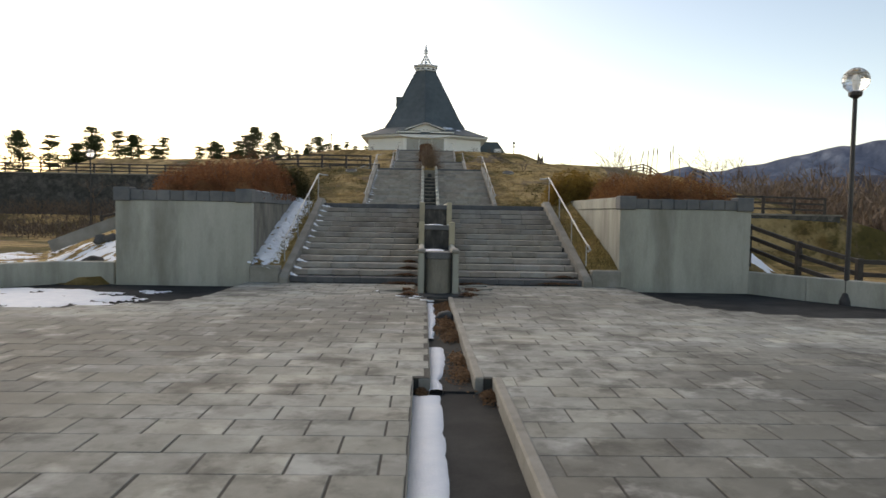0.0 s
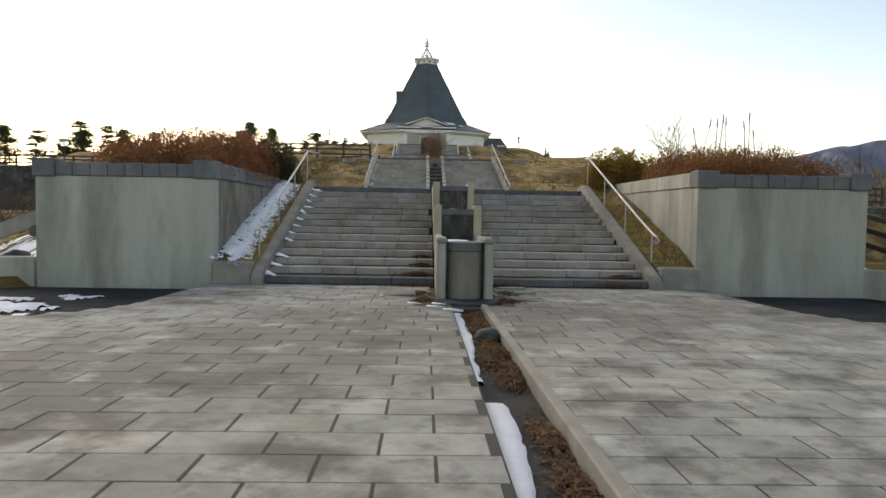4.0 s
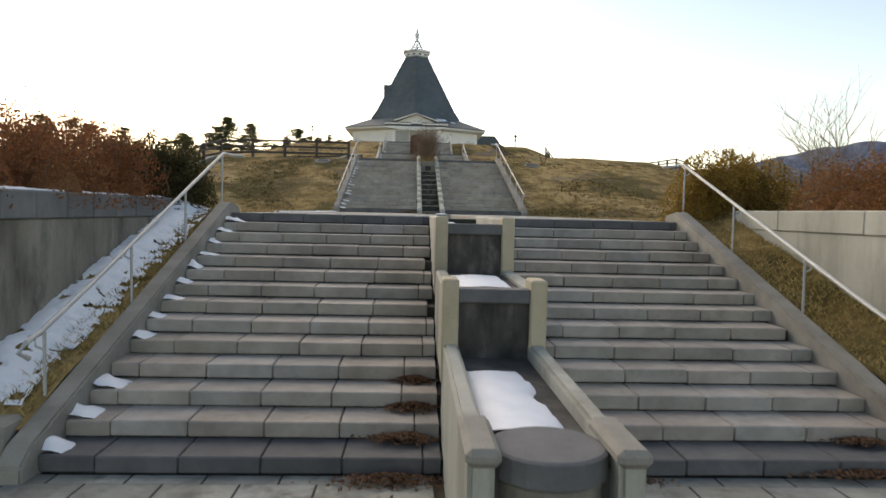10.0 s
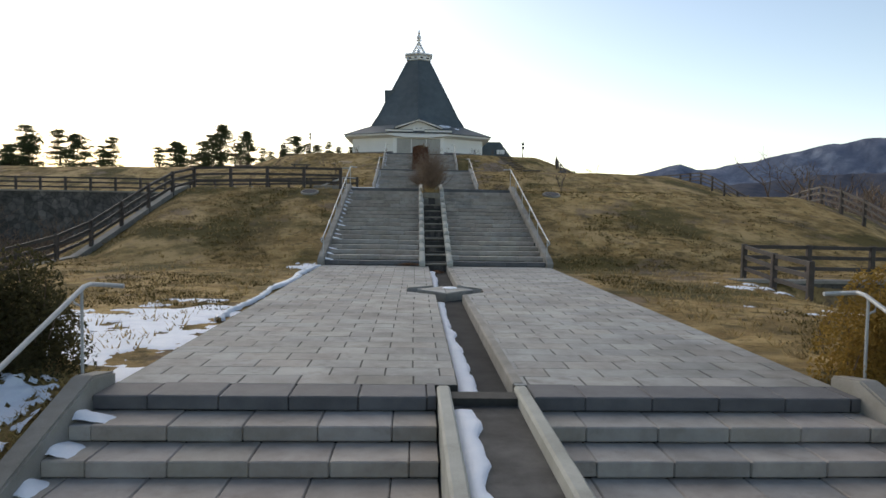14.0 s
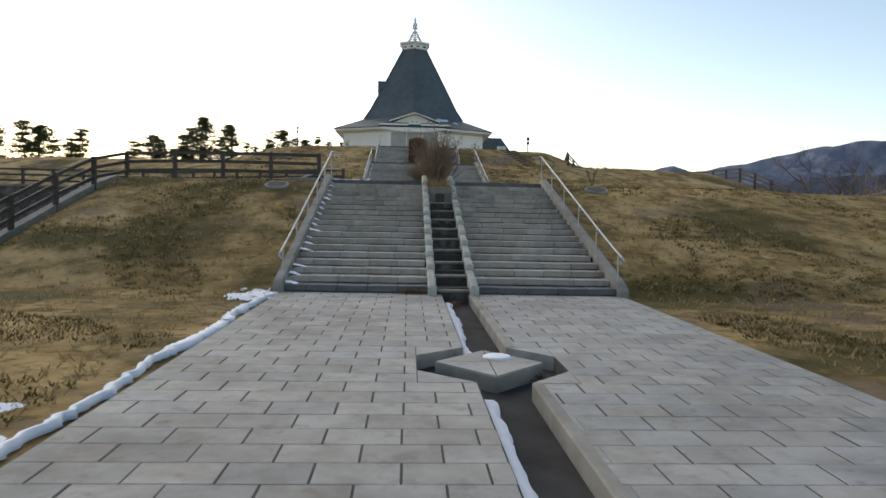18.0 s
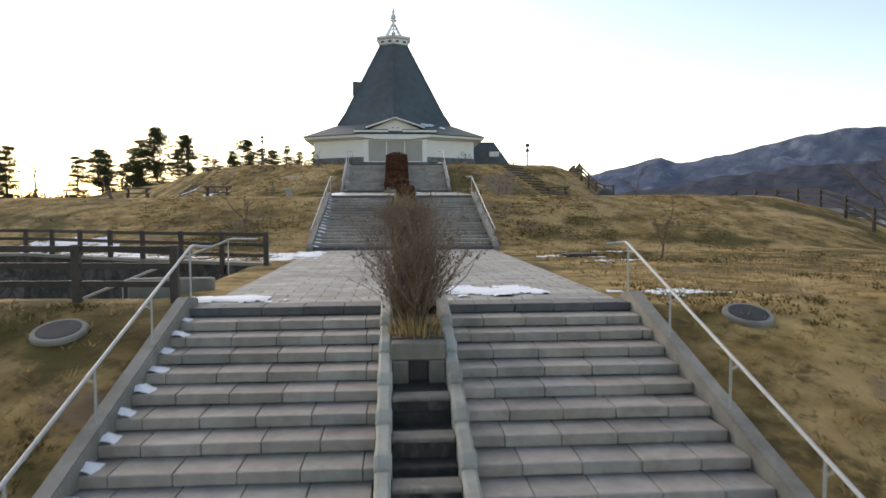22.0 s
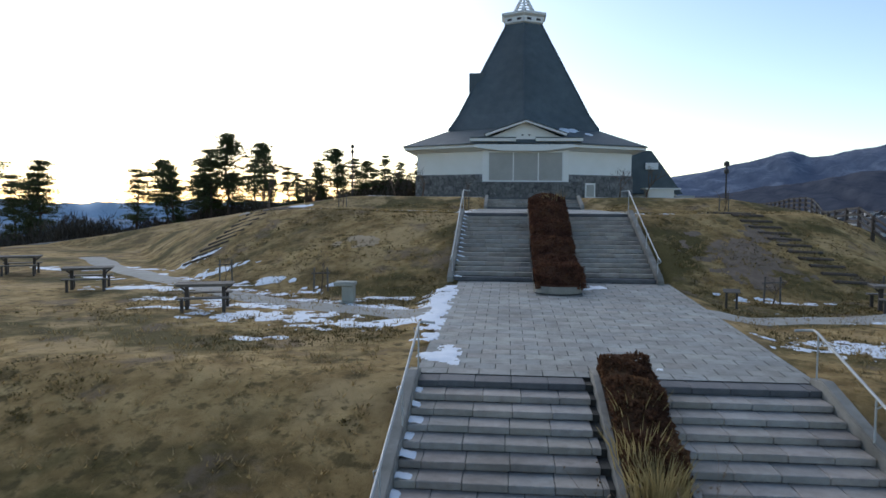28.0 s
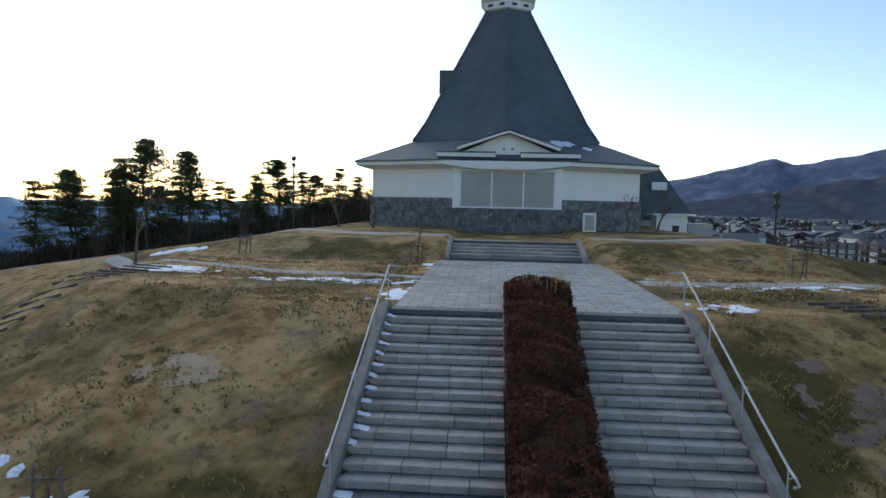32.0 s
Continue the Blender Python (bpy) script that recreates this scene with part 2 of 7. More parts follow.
M["fence"] = shader("dark_stained_wood", [(0.04, 0.032, 0.028), (0.08, 0.064, 0.054)], 0.7, 5, 60, 0.3, piece=0.15)
M["steel"] = shader("galvanised_steel", [(0.40, 0.40, 0.39), (0.50, 0.50, 0.49)], 0.6, 5, 40, 0.05, metallic=0.35)
M["dark_metal"] = shader("dark_painted_metal", [(0.03, 0.026, 0.028), (0.05, 0.045, 0.045)], 0.5, 5, 40, 0.05)
M["roof"] = shader("slate_roof", [(0.075, 0.095, 0.105), (0.11, 0.132, 0.142)], 0.75, 1.2, 14, 0.3, big=0.3, big_scale=0.2, bump_dist=0.02)
M["plaster"] = shader("white_plaster", [(0.82, 0.81, 0.77), (0.87, 0.86, 0.83)], 0.85, 0.8, 50, 0.12)
M["trim"] = shader("white_painted_trim", [(0.76, 0.755, 0.73), (0.82, 0.815, 0.79)], 0.6, 1.5, 40, 0.05)
M["stone"] = shader("grey_rubble_stone", [(0.085, 0.085, 0.085), (0.17, 0.165, 0.16), (0.24, 0.23, 0.22)], 0.85, 2.0, 40, 0.6, piece=0.25, bump_dist=0.02, cells=2.6)
M["shutter"] = shader("beige_shutter", [(0.36, 0.35, 0.32), (0.42, 0.41, 0.38)], 0.6, 1.0, 40, 0.1)
M["rock"] = shader("field_rock", [(0.05, 0.048, 0.045), (0.11, 0.105, 0.10)], 0.9, 3, 30, 0.6)
M["darkwall"] = shader("dark_stone_wall", [(0.045, 0.042, 0.04), (0.09, 0.085, 0.08), (0.14, 0.13, 0.12)], 0.9, 3.0, 30, 0.7, piece=0.3, bump_dist=0.03, cells=2.2)
M["bark"] = shader("pine_bark", [(0.05, 0.038, 0.03), (0.12, 0.085, 0.06)], 0.9, 6, 40, 0.5)
M["needles"] = shader("pine_needles", [(0.045, 0.058, 0.026), (0.095, 0.115, 0.05)], 0.8, 2, 20, 0.0, piece=0.25, spec=0.2, glow=0.4)
M["hedge"] = shader("rust_brown_hedge", [(0.15, 0.068, 0.028), (0.245, 0.118, 0.05), (0.31, 0.168, 0.075)], 0.85, 1.4, 25, 0.0, piece=0.3, spec=0.15, glow=0.4)
M["hedge_dark"] = shader("dark_brown_hedge", [(0.055, 0.026, 0.016), (0.12, 0.06, 0.034), (0.16, 0.085, 0.045)], 0.85, 1.4, 25, 0.0, piece=0.3, spec=0.15, glow=0.4)
M["shrub_dark"] = shader("dark_green_shrub", [(0.045, 0.042, 0.018), (0.095, 0.082, 0.034)], 0.8, 2, 25, 0.0, piece=0.3, spec=0.2, glow=0.4)
M["shrub_gold"] = shader("golden_green_shrub", [(0.20, 0.135, 0.028), (0.38, 0.27, 0.06)], 0.8, 2, 25, 0.0, piece=0.3, spec=0.2, glow=0.4)
M["twig"] = shader("bare_twigs", [(0.09, 0.062, 0.045), (0.17, 0.12, 0.085)], 0.9, 4, 30, 0.0, piece=0.2)
M["twig_pale"] = shader("pale_bare_twigs", [(0.22, 0.18, 0.15), (0.33, 0.28, 0.24)], 0.9, 4, 30, 0.0)
M["twig_warm"] = shader("warm_bare_twigs", [(0.17, 0.115, 0.078), (0.28, 0.20, 0.14)], 0.9, 4, 30, 0.0, piece=0.2)
M["straw"] = shader("dry_straw", [(0.26, 0.19, 0.075), (0.42, 0.32, 0.15)], 0.9, 4, 30, 0.0, piece=0.25, glow=0.4)
M["tuft"] = shader("olive_tufts", [(0.07, 0.06, 0.02), (0.15, 0.12, 0.045)], 0.95, 3, 30, 0.0, piece=0.3, spec=0.1, glow=0.4)
M["leaf"] = shader("fallen_leaves", [(0.14, 0.082, 0.042), (0.26, 0.16, 0.088)], 0.9, 4, 30, 0.0, piece=0.35, glow=0.4)
M["timber"] = shader("weathered_timber", [(0.10, 0.085, 0.07), (0.18, 0.155, 0.13)], 0.85, 4, 50, 0.3, piece=0.15)
# blue of mountain and foothill is distance haze painted into the forest colour
M["mountain"] = shader("hazed_mountain_forest", [(0.085, 0.105, 0.155), (0.15, 0.175, 0.235)], 1.0, 0.012, 0.08, 0.0, spec=0.0, stain=((0.40, 0.45, 0.53), 0.4), stain_scale=0.009)
M["foothill"] = shader("hazed_dark_wooded_foothill", [(0.055, 0.062, 0.082), (0.095, 0.10, 0.122)], 1.0, 0.02, 0.1, 0.0, spec=0.0)
# both hill ridges carry the air's haze as their base colour
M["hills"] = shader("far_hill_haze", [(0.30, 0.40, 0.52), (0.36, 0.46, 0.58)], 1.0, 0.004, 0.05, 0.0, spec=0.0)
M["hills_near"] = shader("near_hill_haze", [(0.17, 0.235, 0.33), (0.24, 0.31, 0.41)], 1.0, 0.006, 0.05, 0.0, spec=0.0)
M["ridge"] = shader("slate_ridge_cap", [(0.075, 0.09, 0.10), (0.11, 0.13, 0.14)], 0.6, 1.2, 14, 0.2)
M["woods"] = shader("bare_woods", [(0.06, 0.05, 0.042), (0.12, 0.098, 0.08)], 1.0, 0.05, 0.6, 0.0, piece=0.3, spec=0.0)
M["asphalt"] = shader("asphalt", [(0.045, 0.045, 0.047), (0.075, 0.075, 0.078)], 0.9, 3, 80, 0.3)
M["white"] = shader("white_house_wall", [(0.55, 0.55, 0.54), (0.65, 0.65, 0.63)], 0.8, 1, 20, 0.0, piece=0.2)
M["tileroof"] = shader("house_roof", [(0.05, 0.052, 0.06), (0.10, 0.10, 0.11)], 0.7, 1, 10, 0.0, piece=0.3)
M["manhole"] = shader("cast_iron_cover", [(0.035, 0.037, 0.042), (0.065, 0.067, 0.072)], 0.75, 6, 60, 0.3, spec=0.15)
glass = bpy.data.materials.new("clear_lamp_glass")
glass.use_nodes = True
gb = glass.node_tree.nodes["Principled BSDF"]
gb.inputs["Base Color"].default_value, gb.inputs["Roughness"].default_value = (0.95, 0.97, 0.98, 1), 0.05
gb.inputs["Transmission Weight"].default_value = 0.9
M["glass"] = glass


# ---- building helpers ----
def part(name, bm, mat, parent=None, label=""):
    me = bpy.data.meshes.new(name)
    bm.to_mesh(me)
    bm.free()
    me.materials.append(M[mat] if isinstance(mat, str) else mat)
    ob = new(name, me)
    ob.parent = parent
    if label:
        ob["label"] = label
    return ob


def share(name, me, parent, m):
    ob = new(name, me)
    ob.parent = parent
    ob.matrix_basis = m
    return ob


def thing(name, label, category, group="", kind="", at=(0, 0, 0), rz=0):
    e = new(name)
    e.empty_display_size = 0.2
    e.matrix_basis = pose(*at, 0, 0, rz)
    return tagged(e, label, category, group, kind)


def box(bm, x0, x1, y0, y1, z0, z1, bevel=0.0, seg=1):
    r = bmesh.ops.create_cube(bm, size=1.0, matrix=Matrix.LocRotScale(((x0 + x1) / 2, (y0 + y1) / 2, (z0 + z1) / 2), None, (x1 - x0, y1 - y0, z1 - z0)))
    if bevel:
        es = list({e for v in r["verts"] for e in v.link_edges})
        bmesh.ops.bevel(bm, geom=es, offset=bevel, segments=seg, affect="EDGES", profile=0.5)
    return bm


def boxes(*rows, bevel=0.0):
    bm = bmesh.new()
    for r in rows:
        box(bm, *r, bevel=bevel)
    return bm


def beam(bm, a, b, w, h, bevel=0.0):
    """A squared bar from a to b."""
    a, b = Vector(a), Vector(b)
    d = b - a
    q = d.to_track_quat("Y", "Z")
    r = bmesh.ops.create_cube(bm, size=1.0, matrix=Matrix.LocRotScale((a + b) / 2, q, (w, d.length, h)))
    if bevel:
        es = list({e for v in r["verts"] for e in v.link_edges})
        bmesh.ops.bevel(bm, geom=es, offset=bevel, segments=1, affect="EDGES")
    return bm


def tube(bm, pts, radii, sides=8, cap=True):
    """A round tube along pts; radii: one value or one for each point."""
    pts = [Vector(p) for p in pts]
    if not isinstance(radii, (list, tuple)):
        radii = [radii] * len(pts)
    rings = []
    for i, p in enumerate(pts):
        d = (pts[min(i + 1, len(pts) - 1)] - pts[max(i - 1, 0)])
        d = d.normalized() if d.length > 1e-9 else Vector((0, 0, 1))
        u = d.cross(Vector((0, 0, 1)))
        u = u.normalized() if u.length > 1e-4 else Vector((1, 0, 0))
        v = d.cross(u)
        rings.append([bm.verts.new(p + radii[i] * (math.cos(2 * math.pi * k / sides) * u + math.sin(2 * math.pi * k / sides) * v)) for k in range(sides)])
    for a, b in zip(rings, rings[1:]):
        for k in range(sides):
            bm.faces.new((a[k], a[(k + 1) % sides], b[(k + 1) % sides], b[k]))
    if cap:
        bm.faces.new(rings[0][::-1])
        bm.faces.new(rings[-1])
    return bm


def lathe(bm, prof, sides=16, cx=0, cy=0, start=0.0):
    rings = []
    for r, z in prof:
        rings.append([bm.verts.new((cx + r * math.sin(start + 2 * math.pi * k / sides), cy + r * math.cos(start + 2 * math.pi * k / sides), z)) for k in range(sides)])
    for a, b in zip(rings, rings[1:]):
        for k in range(sides):
            bm.faces.new((a[k], b[k], b[(k + 1) % sides], a[(k + 1) % sides]))
    bm.faces.new(rings[0])
    bm.faces.new(rings[-1][::-1])
    bmesh.ops.recalc_face_normals(bm, faces=bm.faces)
    return bm


def prism(bm, poly, z0, z1):
    """An upright prism over a plan outline; z1 may be a list, one height for each corner."""
    tops = z1 if isinstance(z1, (list, tuple)) else [z1] * len(poly)
    lo = [bm.verts.new((x, y, z0)) for x, y in poly]
    hi = [bm.verts.new((x, y, z)) for (x, y), z in zip(poly, tops)]
    n = len(poly)
    for k in range(n):
        bm.faces.new((lo[k], lo[(k + 1) % n], hi[(k + 1) % n], hi[k]))
    bm.faces.new(lo[::-1])
    bm.faces.new(hi)
    bmesh.ops.recalc_face_normals(bm, faces=bm.faces)
    return bm


def from_arrays(name, verts, faces, mat, parent=None, smooth=False):
    me = bpy.data.meshes.new(name)
    me.from_pydata(np.asarray(verts).tolist(), [], faces if isinstance(faces, list) else faces.tolist())
    me.materials.append(M[mat] if isinstance(mat, str) else mat)
    if smooth:
        me.polygons.foreach_set("use_smooth", [True] * len(me.polygons))
    me.update()
    ob = new(name, me)
    ob.parent = parent
    return ob


# ---- plan: flights of steps and landings ----
W, CURB = 3.3, 0.20
WF = [3.48, 3.38, 3.3, 3.3]  # half width of each flight
# foot y, foot z, top y, top z, risers
FLIGHTS = [(14.05, -0.14, 19.70, 1.82, 14), (34.90, 1.82, 43.52, 4.45, 19), (58.50, 4.44, 65.90, 6.57, 18), (77.40, 6.98, 83.05, 9.16, 16), (97.0, 9.20, 99.4, 9.92, 6)]
SHIFT = [0, 0, 0, -0.26, -0.2]  # the upper flights stand a little to the west
AXIS = [(-400, -0.03), (3.9, -0.03), (14.0, -0.17), (19.9, 1.74), (34.9, 1.77), (43.6, 4.38), (58.5, 4.40), (66.05, 6.49), (77.0, 6.92), (83.0, 9.13), (96.9, 9.15), (99.5, 9.9), (108, 10.0), (136, 10.0), (170, 4.0), (260, -6.0), (5000, -20.0)]

WALL_X, WALL_Y = [-300, -24.0, -13.3, -8.0, -3.8], [58.6, 58.2, 58.4, 54.9, 52.6]


def sstep(t):
    t = np.clip(t, 0, 1)
    return t * t * (3 - 2 * t)


def bump_noise(x, y):
    return (np.sin(x * 0.31 + 1.3) * np.sin(y * 0.27 + 0.4) + 0.5 * np.sin(x * 0.83 + y * 0.41) + 0.5 * np.sin(y * 0.9 - x * 0.37 + 2)) * 0.5


def ground_z(x, y):
    """Height of the lawn: terraces that step up behind one another and fall away to both sides."""
    x, y = np.asarray(x, float), np.asarray(y, float)
    side = np.where(x < 0, -x, x)
    base = np.where(y > 15, -0.5, -0.03)
    base = np.where(x < -8.5, -0.22, base)
    low = base - np.where(x < 0, sstep((side - 52) / 700) * 260, sstep((side - 26) / 60) * 1.5) - sstep((y - 150) / 600) * np.where(x < 0, 200, 2)
    z = low
    # front edge of each terrace bends back away from the axis
    for fy, fz, ty, tz, n, wl_, wr_, bend, sl, sr in ((14.1, 0, 19.85, 1.76, 0, 7.7, 8.5, 0.0, 0.42, 0.30), (34.9, 1.8, 43.6, 4.40, 0, 10.2, 17.0, 0.006, 0.45, 0.22), (58.5, 4.4, 66.05, 6.53, 0, 34.0, 19.0, 0.004, 0.22, 0.22), (77.0, 6.9, 83.0, 9.14, 0, 14.0, 11.8, 0.024, 0.20, 0.24)):
        slope = (tz - fz) / (ty - fy)
        front = (ty + bend * side ** 2 - y) * slope
        if ty < 20:
            wl_ = wl_ + np.clip((y - 20) / 8, 0, 1) * 4.0
            wr_ = np.where(y > 31.6, 20.0, 7.9)
            sr = np.where(y > 31.6, 0.3, 0.55)
        left = (-wl_ - x) * sl
        right = (x - wr_) * sr
        drop = np.maximum(front, 0) + np.maximum(np.maximum(left, right), 0)
        z = np.maximum(z, tz - drop)
    # the ground beyond the second flight runs on to the west on one level
    yw = np.interp(x, WALL_X, WALL_Y)
    west = 4.35 - np.maximum(yw + 0.5 - y, 0) * 60 - np.maximum(-42 - x, 0) * 0.22 - np.maximum(y - 88, 0) * 0.10
    z = np.where(x < -3.8, np.maximum(z, west), z)
    top = 9.95 - np.maximum(99.4 - y, 0) * 0.3 - np.maximum(side - 12, 0) * 0.16 - np.maximum(y - 140, 0) * 0.2
    z = np.maximum(z, top)
    brow = np.interp(y, [76, 86, 92, 98.7, 112, 122], [15.2, 15.0, 16.2, 17.8, 20.2, 21.8])
    z = np.where(y > 76, np.maximum(z - np.maximum(x - brow, 0) * 0.5 * sstep((y - 76) / 4), np.minimum(z, low)), z)
    inner = np.interp(y, [a for a, b in AXIS], [b for a, b in AXIS])
    k = sstep((side - 3.4) / 1.4)
    z = inner * (1 - k) + z * k
    z = z + bump_noise(x, y) * 0.10 * sstep((side - 4.6) / 3) * sstep((y - 20) / 3)
    # sunken way that leaves the second landing to the west
    cut = (x < -4.2) & (y > 45.4) & (y < yw + 0.5)
    z = np.where(cut, np.minimum(z, np.maximum(0.9, 4.40 + (x + 4.2) * 0.42)), z)
    # below the paving and the steps
    flat = ((y > 20.4) & (y < 34.4)) | ((y > 44.2) & (y < 57.9)) | ((y > 66.65) & (y < 76.8)) | ((y > 84) & (y < 96.6))
    z = np.where((side < np.where(flat, 3.15, 3.5)) & (y > 13.9), z - 0.25, z)
    z = np.where((y < 14.2) & (y > -60) & (side < 11), -0.32, z)
    z = np.where((side > 3.3) & (side < 7.7) & (y > 13.9) & (y < 20.1), -0.4, z)
    return z


def gz(x, y):
    return float(ground_z(x, y))


def spread(lo, hi, step, far, grow=1.25):
    a = list(np.arange(lo, hi + 1e-6, step))
    s, v = step, hi
    while v < far:
        s *= grow
        v += s
        a.append(v)
    s, v = step, lo
    while v > -far:
        s *= grow
        v -= s
        a.insert(0, v)
    return np.array(a)


gx, gy = spread(-34, 30, 0.4, 4600), spread(-8, 132, 0.4, 4600)
GX, GY = np.meshgrid(gx, gy)
GZ = ground_z(GX, GY)
nx, ny = len(gx), len(gy)
idx = np.arange(nx * ny).reshape(ny, nx)
quads = np.stack([idx[:-1, :-1], idx[:-1, 1:], idx[1:, 1:], idx[1:, :-1]], -1).reshape(-1, 4)
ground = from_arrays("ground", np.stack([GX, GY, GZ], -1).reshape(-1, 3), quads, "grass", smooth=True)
tagged(ground, "dry winter lawn on terraced hill, straw brown with green patches", "lawn", kind="structure")

# ---- steps ----
CH = 0.50  # half width of the water channel with its walls


def block_mesh(name, l, d, h, mat, bevel=0.015):
    bm = box(bmesh.new(), 0, l, 0, d, -h, 0, bevel)
    me = bpy.data.meshes.new(name)
    bm.to_mesh(me)
    bm.free()
    me.materials.append(M[mat])
    return me


def flight(i, gap, w=W):
    """One flight: steps of stone blocks in two halves, raked curbs at the sides."""
    fy, fz, ty, tz, n = FLIGHTS[i]
    rise, tread = (tz - fz) / n, (ty - fy) / (n - 1)
    root = thing("stair_flight", "grey stone steps of jointed blocks between raked concrete curbs", "stairs", "flights of steps", "structure", at=(SHIFT[i], 0, 0))
    L = 0.62
    me = block_mesh("step_block", L - 0.006, tread + 0.05, rise - 0.010, "step", 0.011)
    med = block_mesh("dark_step_block", L - 0.006, tread + 0.05, rise - 0.010, "step_dark", 0.011)
    core = bmesh.new()
    pts = [(fy + 0.06, fz - 0.5)]
    for k in range(n):
        pts += [(fy + 0.06 + k * tread, fz + k * rise - 0.03), (fy + 0.06 + k * tread, fz + (k + 1) * rise - 0.03)]
    pts = pts[:1] + pts[2:] + [(ty + 0.3, tz - 0.03), (ty + 0.3, fz - 0.5)]
    a = [core.verts.new((-w - 0.02, y, z)) for y, z in pts]
    b = [core.verts.new((w + 0.02, y, z)) for y, z in pts]
    for k in range(len(pts)):
        q = (k + 1) % len(pts)
        core.faces.new((a[k], b[k], b[q], a[q]))
    core.faces.new(a[::-1])
    core.faces.new(b)
    bmesh.ops.recalc_face_normals(core, faces=core.faces)
    part("step_core", core, "joint", root)
    sides = ((-w, -gap), (gap, w)) if gap else ((-w, w),)
    for k in range(n):
        for x0, x1 in sides:
            x = x0 - (random.random() * 0.35 + 0.1 if k else 0.2)
            while x < x1 - 0.02:
                s, e = max(x, x0), min(x + L, x1)
                if e - s > 0.07:
                    share("step_block", med if k in (0, n - 1) else me, root, Matrix.LocRotScale((s, fy + k * tread + random.uniform(-0.006, 0.006), fz + (k + 1) * rise + random.uniform(-0.004, 0.003)), None, ((e - s) / L, 1, 1)))
                x += L
    for sx in (-1, 1):
        bm = bmesh.new()
        prof = [(fy - 0.22, fz - 0.4), (fy - 0.22, fz + 0.12), (fy - 0.05, fz + 0.25), (ty + 0.05, tz + 0.16), (ty + 0.5, tz + 0.10), (ty + 0.5, tz - 0.4)]
        va = [bm.verts.new((sx * w, y, z)) for y, z in prof]
        vb = [bm.verts.new((sx * (w + CURB), y, z)) for y, z in prof]
        for k in range(len(prof)):
            q = (k + 1) % len(prof)
            bm.faces.new((va[k], va[q], vb[q], vb[k]))
        bm.faces.new(va)
        bm.faces.new(vb[::-1])
        bmesh.ops.recalc_face_normals(bm, faces=bm.faces)
        bmesh.ops.bevel(bm, geom=bm.edges[:], offset=0.02, segments=2, affect="EDGES")
        part("curb", bm, "curb", root, "weathered raked concrete curb")
    return root


def handrail(i, sx, w=W):
    off = (0.22, 0.06, 0.03, 0.06)[i]
    fy, fz, ty, tz, n = FLIGHTS[i]
    x = sx * (w + off) + SHIFT[i]
    slope = (tz - fz) / (ty - fy)
    root = thing("handrail", "galvanised tubular handrail with curled end on thin posts", "handrail", "handrails beside the steps", at=(x, fy, fz))
    H = 0.80
    y0, y1 = (0.5 if i == 0 else 0.1), ty - fy + 0.35
    zz = lambda y: y * slope + H
    pts = [(-sx * 0.02, y0 - 0.22, zz(y0) - 0.16), (sx * 0.02, y0 - 0.30, zz(y0) - 0.10), (0, y0 - 0.22, zz(y0) - 0.03), (0, y0, zz(y0) + 0.02)]
    pts += [(0, y0 + (y1 - y0) * k / 6, zz(y0 + (y1 - y0) * k / 6)) for k in range(1, 7)]
    pts += [(0, y1 + 0.12, zz(y1) + 0.01), (-sx * 0.10, y1 + 0.24, zz(y1) - 0.01), (-sx * 0.26, y1 + 0.25, zz(y1) - 0.02)]
    part("rail", tube(bmesh.new(), pts, 0.022, 8), "steel", root)
    count = max(3, round((y1 - y0) / 1.75))
    for k in range(count + 1):
        y = y0 + 0.05 + (y1 - y0 - 0.1) * k / count
        g = gz(x, fy + y) - fz - 0.25
        p = part("post", tube(bmesh.new(), [(0, y, g), (0, y, zz(y) - 0.05), (sx * 0.0, y, zz(y) - 0.01)], 0.015, 8), "steel", root)
        part("bracket", tube(bmesh.new(), [(0, y, zz(y) - 0.16), (sx * 0.07, y, zz(y) - 0.13), (sx * 0.08, y, zz(y) - 0.06), (0, y, zz(y) - 0.02)], 0.011, 6), "steel", p)
    return root


flight(0, 0.445, WF[0]), flight(1, CH, WF[1]), flight(2, 0.44), flight(3, 0.62), flight(4, 0, 2.8)
for fi in (0, 1, 2, 3):
    for sx in (-1, 1):
        handrail(fi, sx, WF[fi])

# ---- paving ----
PL, PD = 0.56, 0.365


